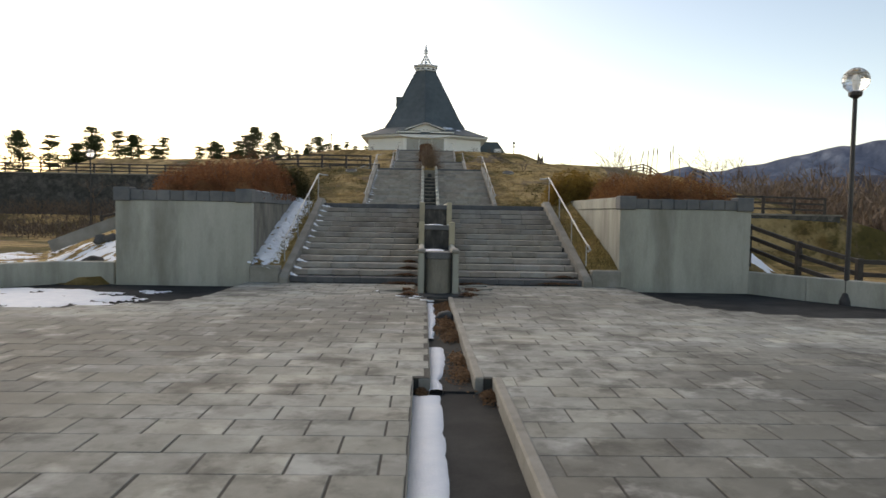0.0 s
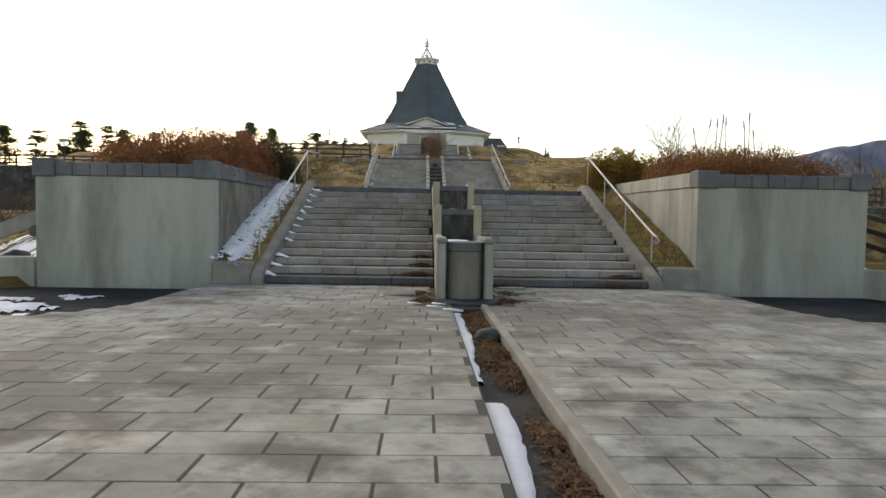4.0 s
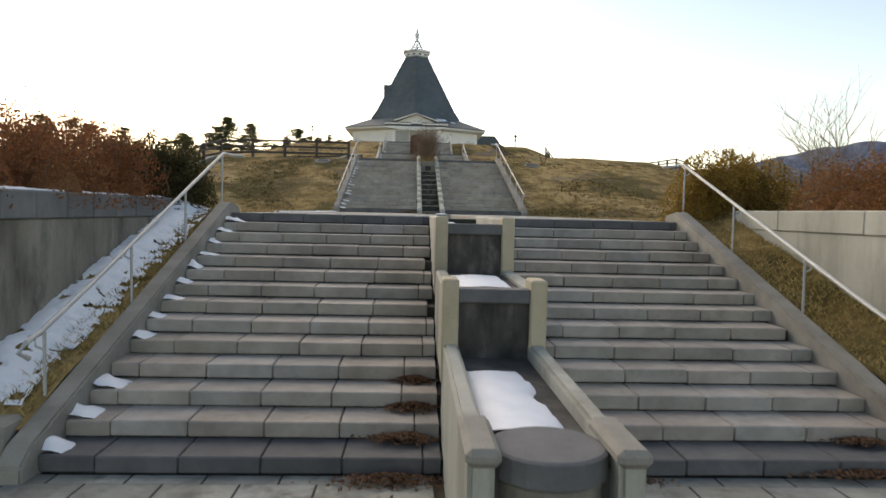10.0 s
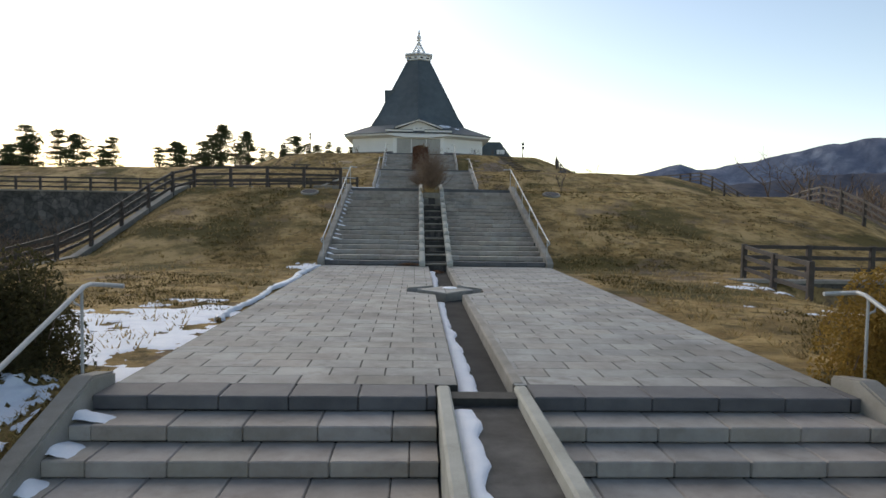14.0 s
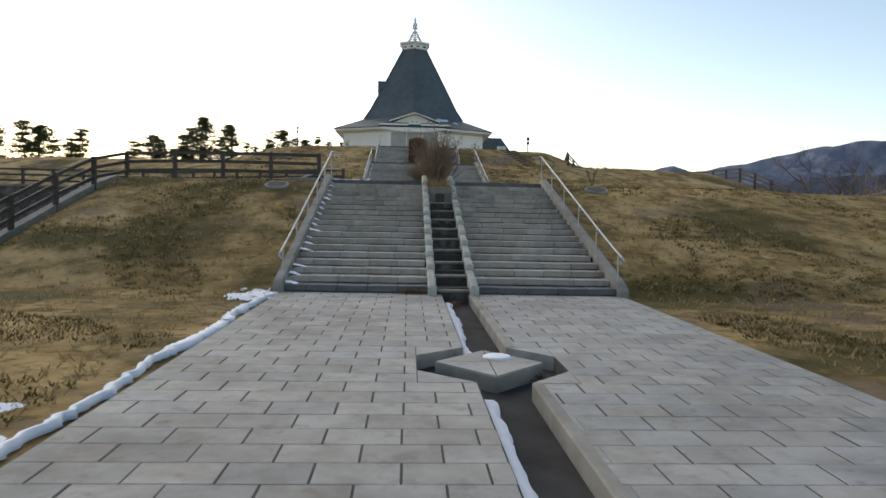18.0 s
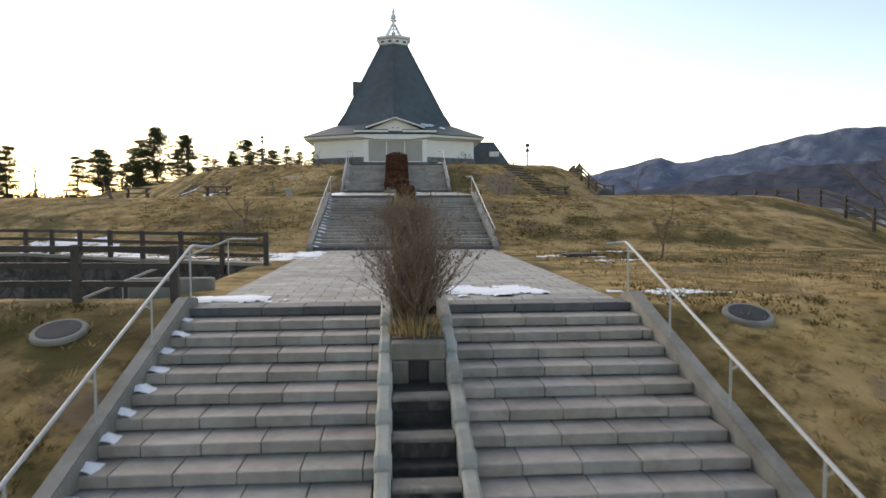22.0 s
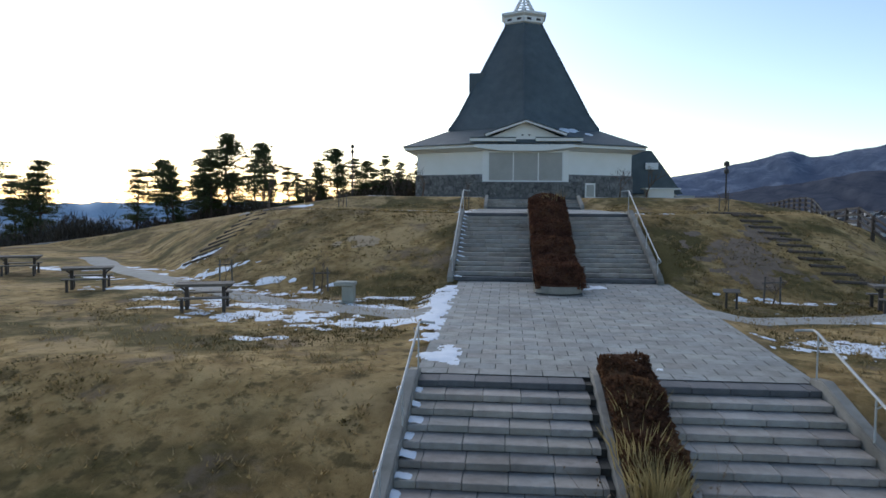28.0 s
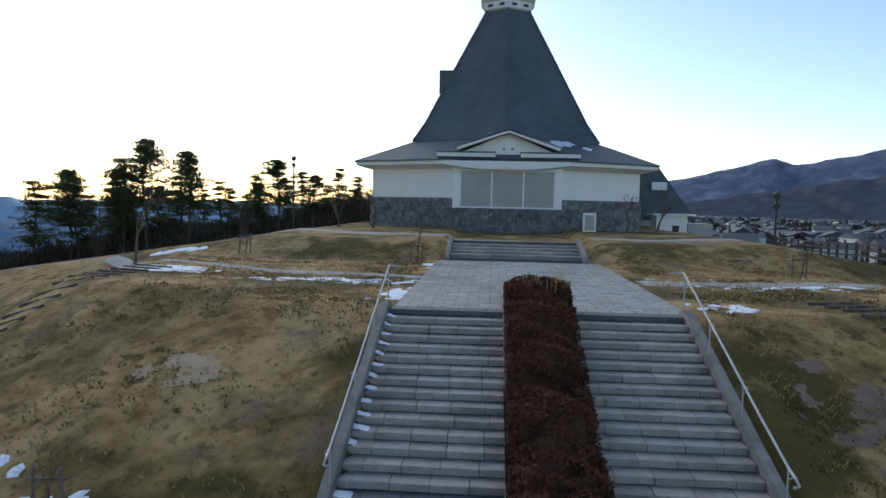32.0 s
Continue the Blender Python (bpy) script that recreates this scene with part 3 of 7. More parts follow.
def paving(name, label, x0, x1, y0, y1, zf, holes, near, edge=None, mat="paver"):
    """Concrete flags in running bond; those inside the near box are pieces, the rest one joined mesh."""
    root = thing(name, label, "paving", kind="structure")
    me = block_mesh("flag", PL - 0.016, PD - 0.005, 0.06, mat, 0.004)
    bv, bf = [], []
    singles = 0
    row, y = 0, y0
    while y < y1 - 0.05:
        ye = min(y + PD, y1)
        lo, hi = (x0, x1) if edge is None else edge((y + ye) / 2)
        x = lo - (PL / 2 if row % 2 else 0) - random.choice((0, 0.004))
        while x < hi - 0.02:
            segs = [(max(x, lo), min(x + PL, hi))]
            for a, b, c, d in holes:
                if ye > c + 0.02 and y < d - 0.02:
                    nxt = []
                    for s, e in segs:
                        if e <= a or s >= b:
                            nxt.append((s, e))
                        else:
                            if s < a:
                                nxt.append((s, a))
                            if e > b:
                                nxt.append((b, e))
                    segs = nxt
            for s, e in segs:
                if e - s < 0.05:
                    continue
                z = zf(y) + random.uniform(-0.001, 0.0015)
                tilt = zf(ye) - zf(y)
                cx, cy = (s + e) / 2, (y + ye) / 2
                if near[0] < cx < near[1] and near[2] < cy < near[3] and singles < 300:
                    singles += 1
                    share("flag", me, root, Matrix.LocRotScale((s, y, z), Euler((tilt / PD + random.uniform(-0.002, 0.002), random.uniform(-0.002, 0.002), 0)), ((e - s) / PL, (ye - y) / PD, 1)))
                else:
                    g, gx_ = 0.0022, 0.009
                    n0 = len(bv)
                    t = 0.004
                    bv += [(s + gx_, y + g, z - 0.06), (e - gx_, y + g, z - 0.06), (e - gx_, ye - g, z + tilt - 0.06), (s + gx_, ye - g, z + tilt - 0.06),
                           (s + gx_, y + g, z - t), (e - gx_, y + g, z - t), (e - gx_, ye - g, z + tilt - t), (s + gx_, ye - g, z + tilt - t),
                           (s + gx_ + t, y + g + t, z), (e - gx_ - t, y + g + t, z), (e - gx_ - t, ye - g - t, z + tilt), (s + gx_ + t, ye - g - t, z + tilt)]
                    bf += [(n0 + 8, n0 + 9, n0 + 10, n0 + 11)]
                    for q in range(4):
                        w_ = (q + 1) % 4
                        bf += [(n0 + q, n0 + w_, n0 + 4 + w_, n0 + 4 + q), (n0 + 4 + q, n0 + 4 + w_, n0 + 8 + w_, n0 + 8 + q)]
            x += PL
        y += PD
        row += 1
    if bv:
        tagged(from_arrays("flags", bv, bf, mat, root), kind="stuff")
    return root


def bed(name, root, polys, z0, z1, mat="joint"):
    bm = bmesh.new()
    for p in polys:
        prism(bm, p, z0, z1)
    return part(name, bm, mat, root)


def plaza_z(y):
    """The paving falls gently towards the foot of the steps."""
    return float(np.interp(y, [3.95, 14.05], [0.0, -0.14]))


def plaza_edge(y):
    """Half-round basins bite into the paving before the planters."""
    w = 14.0
    if y > 8.75:
        w = 4.45 + 1.7 * max(0.0, (11.6 - y) / 2.7) ** 3
    return (-w, w)


pl_root = paving("plaza_paving", "weathered grey-beige concrete flags in running bond", -14, 14, -0.73, 14.05, plaza_z, [(-0.24, 0.19, 3.95, 11.3), (-0.40, 0.36, -3, 3.95), (-0.75, 0.65, 11.2, 12.3), (-0.5, 0.5, 12.0, 14.2)], (-3.0, 3.2, 1.5, 7.5), plaza_edge)
bm = bmesh.new()
for a, b, c, d in ((-14, -0.40, -8, 3.95), (0.36, 14, -8, 3.95), (-14, -0.24, 3.95, 8.75), (0.19, 14, 3.95, 8.75)):
    prism(bm, [(a, c), (b, c), (b, d), (a, d)], -0.3, [plaza_z(c) - 0.004, plaza_z(c) - 0.004, plaza_z(d) - 0.004, plaza_z(d) - 0.004])
for s in (-1, 1):
    inner = 0.19 if s > 0 else -0.24
    pts = [(inner, 8.75)] + [(plaza_edge(y)[1] * s, y) for y in np.arange(8.76, 14.05, 0.15)] + [(s * 0.5, 14.1), (s * 0.5, 11.2), (inner, 11.2)]
    prism(bm, pts, -0.34, [plaza_z(y) - 0.004 for x, y in pts])
part("bed", bm, "joint", pl_root)
part("rear_slab", boxes((-40, 40, -60, -0.75, -0.3, -0.01)), "paver", pl_root)


def land_z(i):
    fy, fz, ty, tz, n = FLIGHTS[i]
    y2, z2 = FLIGHTS[i + 1][0], FLIGHTS[i + 1][1]
    return lambda y: tz + (z2 - tz) * (y - ty) / (y2 - ty)


def landing(i, x0, x1, holes, near, mouth=None):
    y0, y1 = FLIGHTS[i][2] + 0.44, FLIGHTS[i + 1][0]
    zf = land_z(i)
    root = paving("landing_paving", "grey concrete flags in running bond on a stair landing", x0, x1, y0, y1, zf, holes, near, mouth, "paver_clean")
    bm = bmesh.new()
    ys = sorted({y0, y1, *[h[2] for h in holes], *[h[3] for h in holes]})
    ys = [y for y in ys if y0 <= y <= y1]
    for a, b in zip(ys, ys[1:]):
        cuts = sorted((h[0], h[1]) for h in holes if h[2] < b - 0.01 and h[3] > a + 0.01)
        x = x0
        for c, d in cuts + [(x1, x1)]:
            if c > x + 0.02:
                prism(bm, [(x, a), (c, a), (c, b), (x, b)], min(zf(a), zf(b)) - 0.5, [zf(a) - 0.004, zf(a) - 0.004, zf(b) - 0.004, zf(b) - 0.004])
            x = max(x, d)
    part("bed", bm, "joint", root)
    return root


DY = 28.35  # centre of the diamond on the first landing
landing(0, -3.45, 3.5, [(-0.22, 0.32, 20.1, 27.45), (-0.22, 0.32, 29.25, 34.9), (-0.80, 0.80, 27.45, 29.25)], (-2.6, 2.6, 20.5, 26.5))
PY = 51.7  # pyramid on the second landing
landing(1, -3.25, 3.3, [(-0.36, 0.36, 43.4, 44.7), (-0.25, 0.25, 50.8, 51.4), (-0.3, 0.3, 51.4, 51.95)], (-2.8, 2.8, 46.0, 52.5))
landing(2, -3.4, 3.45, [(-0.35, 0.67, 65.9, 66.58), (-0.92, 0.42, 74.8, 77.5)], (-3.0, 3.0, 69.0, 75.0))
landing(3, -3.5, 3.3, [(-0.88, 0.36, 82.9, 84.2)], (-3.0, 3.0, 84.5, 90.5))


za = land_z(0)(DY)
border = thing("diamond_border", "cut flags round a diamond-shaped opening in the paving", "paving", kind="structure")
for sx in (-1, 1):
    for sy in (-1, 1):
        inner_x = 0.32 if sx > 0 else -0.22
        poly = [(sx * 0.80, DY + sy * 0.90), (sx * 0.80, DY + sy * 0.38), (inner_x, DY + sy * 0.895), (inner_x, DY + sy * 0.90)]
        part("cut_flag", prism(bmesh.new(), poly, za - 0.22, land_z(0)(DY + sy * 0.8) + 0.001), "paver_clean", border)
stone_d = thing("diamond_stone", "diamond of concrete flags standing in the water channel", "paving stone", at=(0, DY, za))
bm = prism(bmesh.new(), [(-0.60, 0), (0, -0.66), (0.60, 0), (0, 0.66)], -0.24, -0.012)
part("base", bm, "curb", stone_d)
for k in range(4):
    sx, sy = ((-1, -1), (1, -1), (1, 1), (-1, 1))[k]
    bm = prism(bmesh.new(), [(sx * 0.006, sy * 0.006), (sx * 0.595, sy * 0.006), (sx * 0.006, sy * 0.653)], -0.012, 0.012)
    part("cut_flag", bm, "paver_clean", stone_d)
part("snow_patch", lathe(bmesh.new(), [(0.17, 0.012), (0.15, 0.028), (0.07, 0.036)], 10, 0.12, 0.28), "snow", stone_d)


# ---- water channel ----
chan = thing("water_channel", "sunken concrete water channel with dark wet bottom", "water channel", kind="structure")
bm = boxes((-0.43, 0.39, -8, 3.95, -0.40, -0.15))
prism(bm, [(-0.27, 3.95), (0.22, 3.95), (0.22, 12.2), (-0.27, 12.2)], -0.45, [-0.13, -0.13, plaza_z(12.2) - 0.12, plaza_z(12.2) - 0.12])
part("channel_floor", bm, "wetfloor", chan)
zb0 = FLIGHTS[0][3]
part("channel_floor", boxes((-0.33, 0.35, 19.9, 35.0, zb0 - 0.5, zb0 - 0.17), (-0.86, 0.86, 27.4, 29.3, zb0 - 0.5, zb0 - 0.172)), "wetfloor", chan)
for x0, x1, lift in ((0.184, 0.272, 0.007), (-0.35, -0.234, -0.006)):
    bm = prism(bmesh.new(), [(x0, 3.942), (x1, 3.942), (x1, 11.2), (x0, 11.2)], -0.3, [lift, lift, plaza_z(11.2) + lift, plaza_z(11.2) + lift])
    bmesh.ops.bevel(bm, geom=bm.edges[:], offset=0.012, segments=1, affect="EDGES")
    part("edge_kerb", bm, "curb", chan, "pale worn concrete edging")
part("edge_kerb", boxes((0.354, 0.45, -2, 3.95, -0.2, 0.009), (-0.52, -0.394, -2, 3.95, -0.2, -0.006), bevel=0.015), "curb", chan, "pale worn concrete edging")
part("edge_kerb", boxes((0.314, 0.43, 20.2, 27.45, zb0 - 0.25, zb0 + 0.008), (0.314, 0.43, 29.25, 34.8, zb0 - 0.25, zb0 + 0.012), bevel=0.015), "curb", chan)


def ragged_strip(name, label, y0, y1, xc, wmin, wmax, zf, h=0.035, parent=None, seed=1, step=0.12, both=False):
    """A melting band of snow with an uneven edge along y."""
    rng = random.Random(seed)
    bm = bmesh.new()
    rows = []
    y = y0
    w = (wmin + wmax) / 2
    while y <= y1:
        w = min(wmax, max(wmin, w + rng.uniform(-0.3, 0.3) * (wmax - wmin)))
        l = rng.uniform(-0.3, 0.3) * (wmax - wmin) if both else 0
        c = xc(y) if callable(xc) else xc
        z = zf(y) if callable(zf) else zf
        hh = h * rng.uniform(0.6, 1.1)
        rows.append([bm.verts.new(p) for p in ((c + l - 0.02, y, z - 0.06), (c + l, y, z + hh * 0.7), (c + l + w * 0.4, y, z + hh), (c + l + w * 0.85, y, z + hh * 0.8), (c + l + w, y, z - 0.06))])
        y += step
    for a, b in zip(rows, rows[1:]):
        for k in range(4):
            bm.faces.new((a[k], a[k + 1], b[k + 1], b[k]))
    for f in bm.faces:
        f.smooth = True
    bmesh.ops.recalc_face_normals(bm, faces=bm.faces)
    ob = part(name, bm, "snow", parent)
    if parent is None:
        tagged(ob, label, "snow", kind="stuff")
    return ob


ragged_strip("snow_strip", "thin band of old snow along the channel edge", -1, 3.9, -0.40, 0.16, 0.30, -0.15, seed=2)
ragged_strip("snow_strip", "thin band of old snow along the channel edge", 3.9, 6.2, -0.24, 0.10, 0.22, lambda y: plaza_z(y) - 0.13, seed=3)
ragged_strip("snow_strip", "thin band of old snow along the channel edge", 6.8, 11.0, -0.24, 0.06, 0.17, lambda y: plaza_z(y) - 0.12, seed=4)
ragged_strip("snow_strip", "thin band of old snow along the channel edge", 20.2, 27.4, -0.22, 0.15, 0.26, zb0 - 0.15, seed=5)
ragged_strip("snow_strip", "thin band of old snow along the channel edge", 29.4, 34.5, -0.22, 0.09, 0.22, zb0 - 0.15, seed=6)

# ---- fountain and cascade on the first flight ----
fy, fz, ty, tz, n0 = FLIGHTS[0]
casc = thing("cascade", "stepped water cascade of dark stone basins between beige pillars", "fountain")
fo = 12.05
bm = lathe(bmesh.new(), [(0.272, -0.3), (0.268, 0.2), (0.265, 0.58), (0.25, 0.61)], 24, -0.0, fo + 0.12)
part("drum", bm, "drum", casc, "round stained concrete drum")
bm = lathe(bmesh.new(), [(0.60, -0.3), (0.60, -0.125), (0.56, -0.112)], 14, 0.02, fo - 0.06)
part("footing", bm, "basin", casc, "dark rounded stone footing")
bm = lathe(bmesh.new(), [(0.28, 0.60), (0.30, 0.615), (0.30, 0.735), (0.28, 0.745)], 24, -0.0, fo + 0.14)
part("lip", bm, "coping", casc, "dark blue-grey stone spout lip")
for sx in (-1, 1):
    a, b = (sx * 0.295, sx * 0.425) if sx > 0 else (sx * 0.425, sx * 0.295)
    bm = bmesh.new()
    prof = [(fo - 0.12, -0.35), (fo - 0.12, 0.74), (fo, 0.76), (14.7, 0.80), (14.7, -0.2)]
    va, vb = [bm.verts.new((a, y, z)) for y, z in prof], [bm.verts.new((b, y, z)) for y, z in prof]
    for k in range(5):
        q = (k + 1) % 5
        bm.faces.new((va[k], va[q], vb[q], vb[k]))
    bm.faces.new(va)
    bm.faces.new(vb[::-1])
    bmesh.ops.recalc_face_normals(bm, faces=bm.faces)
    bmesh.ops.bevel(bm, geom=bm.edges[:], offset=0.025, segments=2, affect="EDGES")
    part("side_wall", bm, "concrete", casc)
for sx in (-1, 1):
    x0, x1 = sorted((sx * 0.27, sx * 0.44))
    part("wall_cap", boxes((x0, x1, fo - 0.17, fo + 0.42, 0.72, 0.81), bevel=0.03), "curb", casc, "rounded concrete cap on the side wall")
# three pools, one above the other
POOLS = [(12.1, 14.65, 0.72), (14.65, 16.62, 1.26), (16.62, 19.75, 1.77)]
for k, (a, b, z) in enumerate(POOLS):
    part("pool_floor", boxes((-0.31, 0.31, a, b + 0.1, -0.2 if k == 0 else z - 0.9, z - 0.05)), "basin", casc)
    if k:
        part("weir", boxes((-0.305, 0.305, a - 0.05, a + 0.05, z - 0.75, z - 0.11)), "weir_wet", casc, "weir stone streaked pale and dark by water")
        part("weir_cap", boxes((-0.305, 0.305, a - 0.10, a + 0.10, z - 0.12, z), bevel=0.012), "step_dark", casc, "dark cap stone")
        for sx in (-1, 1):
            x0, x1 = sorted((sx * 0.30, sx * 0.44))
            bm = boxes((x0, x1, a - 0.12, a + 0.2, z - 0.8, z + 0.08), bevel=0.015)
            part("pillar", bm, "pillar", casc, "beige concrete pillar")
            x0, x1 = sorted((sx * 0.305, sx * 0.43))
            part("side_wall", boxes((x0, x1, a + 0.19, b - (0.12 if k == 1 else -0.3), z - 0.8, z + (0.0 if k == 1 else 0.07)), bevel=0.02), "concrete", casc)
ragged_strip("snow_strip", "", 12.5, 14.0, -0.29, 0.42, 0.56, 0.68, h=0.05, seed=11, parent=casc)
ragged_strip("snow_strip", "", 14.76, 16.0, -0.295, 0.54, 0.585, 1.21, h=0.06, seed=12, parent=casc)
ragged_strip("snow_strip", "", 16.8, 19.6, -0.29, 0.12, 0.26, 1.72, seed=13, parent=casc)

# ---- rocky cascade on the second flight ----
fy, fz, ty, tz, n1 = FLIGHTS[1]
rise1, tread1 = (tz - fz) / n1, (ty - fy) / (n1 - 1)
casc2 = thing("stepped_cascade", "narrow stepped cascade of dark stone between wavy concrete walls", "fountain")
NP = 9
Y_TOP = 41.55  # spout stone that closes the run of pools
PITCH = (Y_TOP - fy + 0.15) / NP
SLOPE = (tz - fz) / (ty - fy)
for k in range(NP):
    # worn lip, dark fall below it, dark basin behind
    y0c = fy - 0.15 + k * PITCH
    y1c = y0c + PITCH
    z = fz + 0.06 + (y0c - fy + 0.15) * SLOPE
    zn = z - PITCH * SLOPE
    part("weir", boxes((-0.34, 0.34, y0c, y0c + 0.12, zn - 0.4, z - 0.02), bevel=0.012), "weir_wet", casc2, "dark weir streaked by water")
    part("weir_cap", boxes((-0.34, 0.34, y0c - 0.03, y0c + 0.26, z - 0.02, z + 0.03), bevel=0.012), "drum", casc2, "worn stone lip")
    part("pool_floor", boxes((-0.34, 0.34, y0c + 0.10, y1c + 0.06, zn - 0.6, z - 0.13)), "wetfloor", casc2)
    rngp = random.Random(500 + k)
    for q in range(3):
        bx, by = rngp.uniform(-0.24, 0.24), rngp.uniform(y0c + 0.36, y1c - 0.1)
        st_ = rngp.uniform(0.04, 0.09)
        part("loose_stone", lathe(bmesh.new(), [(st_ * 0.8, z - 0.15), (st_, z - 0.10), (st_ * 0.5, z - 0.05)], 7, bx, by), "basin", casc2)
    if k in (0, 2, 5, 6):
        part("snow_patch", lathe(bmesh.new(), [(0.09, z - 0.14), (0.08, z - 0.08), (0.03, z - 0.06)], 9, -0.26, y0c + 0.42), "snow", casc2)
for sx in (-1, 1):
    # one length of wall for each pool: its top slopes down and ends in a rounded shoulder
    x0, x1 = sorted((sx * 0.34, sx * 0.50))
    for k in range(-1, NP + 3):
        ya = fy - 0.32 + (k + 0.5) * PITCH
        yb = min(ya + PITCH - 0.004, ty + 0.35)
        ya = max(ya, fy - 0.42)
        if yb - ya < 0.2:
            continue
        za_ = min(fz + 0.12 + max(0.0, ya - fy + 0.32) * SLOPE, tz + 0.02)
        bm = bmesh.new()
        n_ = 14
        rows = []
        for j in range(n_ + 1):
            t = j / n_
            y = ya + (yb - ya) * t
            # steep rounded nose, then a long gentle rise
            zc = za_ + 0.10 * math.sin(min(1.0, t / 0.22) * math.pi / 2) + PITCH * SLOPE * 0.55 * max(0.0, t - 0.22) - 0.015
            wob = 0.012 * math.sin(math.pi * min(1.0, t / 0.3))
            rows.append([bm.verts.new(p) for p in ((x0 - wob, y, za_ - 0.9), (x0 - wob, y, zc - 0.03), (x0 + 0.03, y, zc), (x1 - 0.03, y, zc), (x1 + wob, y, zc - 0.03), (x1 + wob, y, za_ - 0.9))])
        for a, b in zip(rows, rows[1:]):
            for q in range(5):
                bm.faces.new((a[q], a[q + 1], b[q + 1], b[q]))
        bm.faces.new(rows[0])
        bm.faces.new(rows[-1][::-1])
        bmesh.ops.recalc_face_normals(bm, faces=bm.faces)
        part("side_wall", bm, "concrete", casc2, "pale concrete wall with a rounded shoulder")
zs_ = fz + (Y_TOP - fy) * SLOPE
part("spout_stone", boxes((-0.34, -0.13, Y_TOP, Y_TOP + 0.3, zs_ - 0.4, zs_ + 0.16), (0.13, 0.34, Y_TOP, Y_TOP + 0.3, zs_ - 0.4, zs_ + 0.16), (-0.34, 0.34, Y_TOP + 0.02, Y_TOP + 0.34, zs_ + 0.163, zs_ + 0.38), (-0.34, 0.34, Y_TOP + 0.12, Y_TOP + 0.3, zs_ - 0.4, zs_ + 0.16), bevel=0.015), "drum", casc2, "stained concrete spout stone with a dark mouth")
# thin dark plate at the mouth's back, its inner shade given as colour
part("spout_hole", boxes((-0.13, 0.13, Y_TOP + 0.10, Y_TOP + 0.118, zs_ - 0.1, zs_ + 0.16)), "dark_metal", casc2)

# ---- pyramid on the second landing ----
zp = land_z(1)(PY)
pyr = thing("pyramid_fountain", "dark metal-clad eight-sided cone on a dark diamond base", "fountain", at=(0, PY, zp))
bm = lathe(bmesh.new(), [(0.46, -0.1), (0.46, 0.03), (0.19, 0.40), (0.16, 0.41), (0.01, 0.62)], 8, 0, 0, 0.39)
part("cone", bm, "coping", pyr)
bm = prism(bmesh.new(), [(-0.72, 0.1), (-0.1, -0.15), (0.1, -0.15), (0.72, 0.1), (0.1, 0.26), (-0.1, 0.26)], -0.1, 0.03)
part("base", bm, "step_dark", pyr)
part("channel_floor", boxes((-0.27, 0.27, -0.95, 0.25, -0.3, -0.10)), "wetfloor", pyr)
ragged_strip("snow_patch", "", -0.88, -0.32, -0.25, 0.28, 0.36, -0.1, h=0.05, seed=14, parent=pyr)


# ---- planters beside the first flight ----
def planter(sx):
    x0, x1 = sorted((sx * 4.42, sx * 7.62))
    root = thing("planter_wall", "tall weathered concrete planter wall with dark stone coping", "planter", "planters flanking the steps", "structure")
    yb = 20.2
    part("front_wall", boxes((x0, x1, 14.25, 14.5, -0.35, 1.74), bevel=0.012), "concrete", root)
    a, b = (x0, x0 + 0.25) if sx > 0 else (x1 - 0.25, x1)
    # west wall: stains and its shaded side both put into this darker concrete
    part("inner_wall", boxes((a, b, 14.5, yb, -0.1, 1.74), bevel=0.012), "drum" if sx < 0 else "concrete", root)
    a2, b2 = (x1 - 0.25, x1) if sx > 0 else (x0, x0 + 0.25)
    part("outer_wall", boxes((a2, b2, 14.5, yb, -0.35, 1.74), bevel=0.012), "concrete", root)
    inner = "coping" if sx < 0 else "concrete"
    n = 8
    for k in range(n):
        xa, xb = x0 + 0.36 + (x1 - x0 - 0.72) * k / n, x0 + 0.36 + (x1 - x0 - 0.72) * (k + 1) / n
        part("coping_stone", boxes((xa + 0.004, xb - 0.004, 14.22, 14.52, 1.74, 1.98 + (0.0 if k % 2 else 0.01)), bevel=0.015), "coping", root)
    for xa in (x0 - 0.03, x1 - 0.37):
        part("corner_stone", boxes((xa, xa + 0.40, 14.18, 14.58, 1.72, 2.05), bevel=0.02), "coping", root)
    n = 9
    for k in range(n):
        ya, yc = 14.58 + (yb - 14.58) * k / n, 14.58 + (yb - 14.58) * (k + 1) / n
        if sx < 0 or k % 3 == 0:
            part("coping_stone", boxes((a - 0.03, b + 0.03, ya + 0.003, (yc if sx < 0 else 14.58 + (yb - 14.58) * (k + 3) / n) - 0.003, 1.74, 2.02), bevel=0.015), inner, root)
        part("coping_stone", boxes((a2 - 0.03, b2 + 0.03, ya + 0.003, yc - 0.003, 1.74, 2.0), bevel=0.015), "coping", root)
    part("soil", boxes((x0 + 0.2, x1 - 0.2, 14.45, yb + 0.4, 0.9, 1.86)), "soil", root)
    # footing wall and end stone of the bank beside the steps
    s0, s1 = sorted((sx * 3.70, sx * 4.41))
    part("end_stone", boxes((s0, s1, 13.98, 14.3, -0.4, 0.25), bevel=0.03), "curb", root)
    return root


planter(-1), planter(1)
# snow on the coping of the shaded side
ragged_strip("snow_strip", "thin old snow on the planter coping", 15.2, 20.0, -4.60, 0.05, 0.14, 2.02, h=0.03, seed=20)


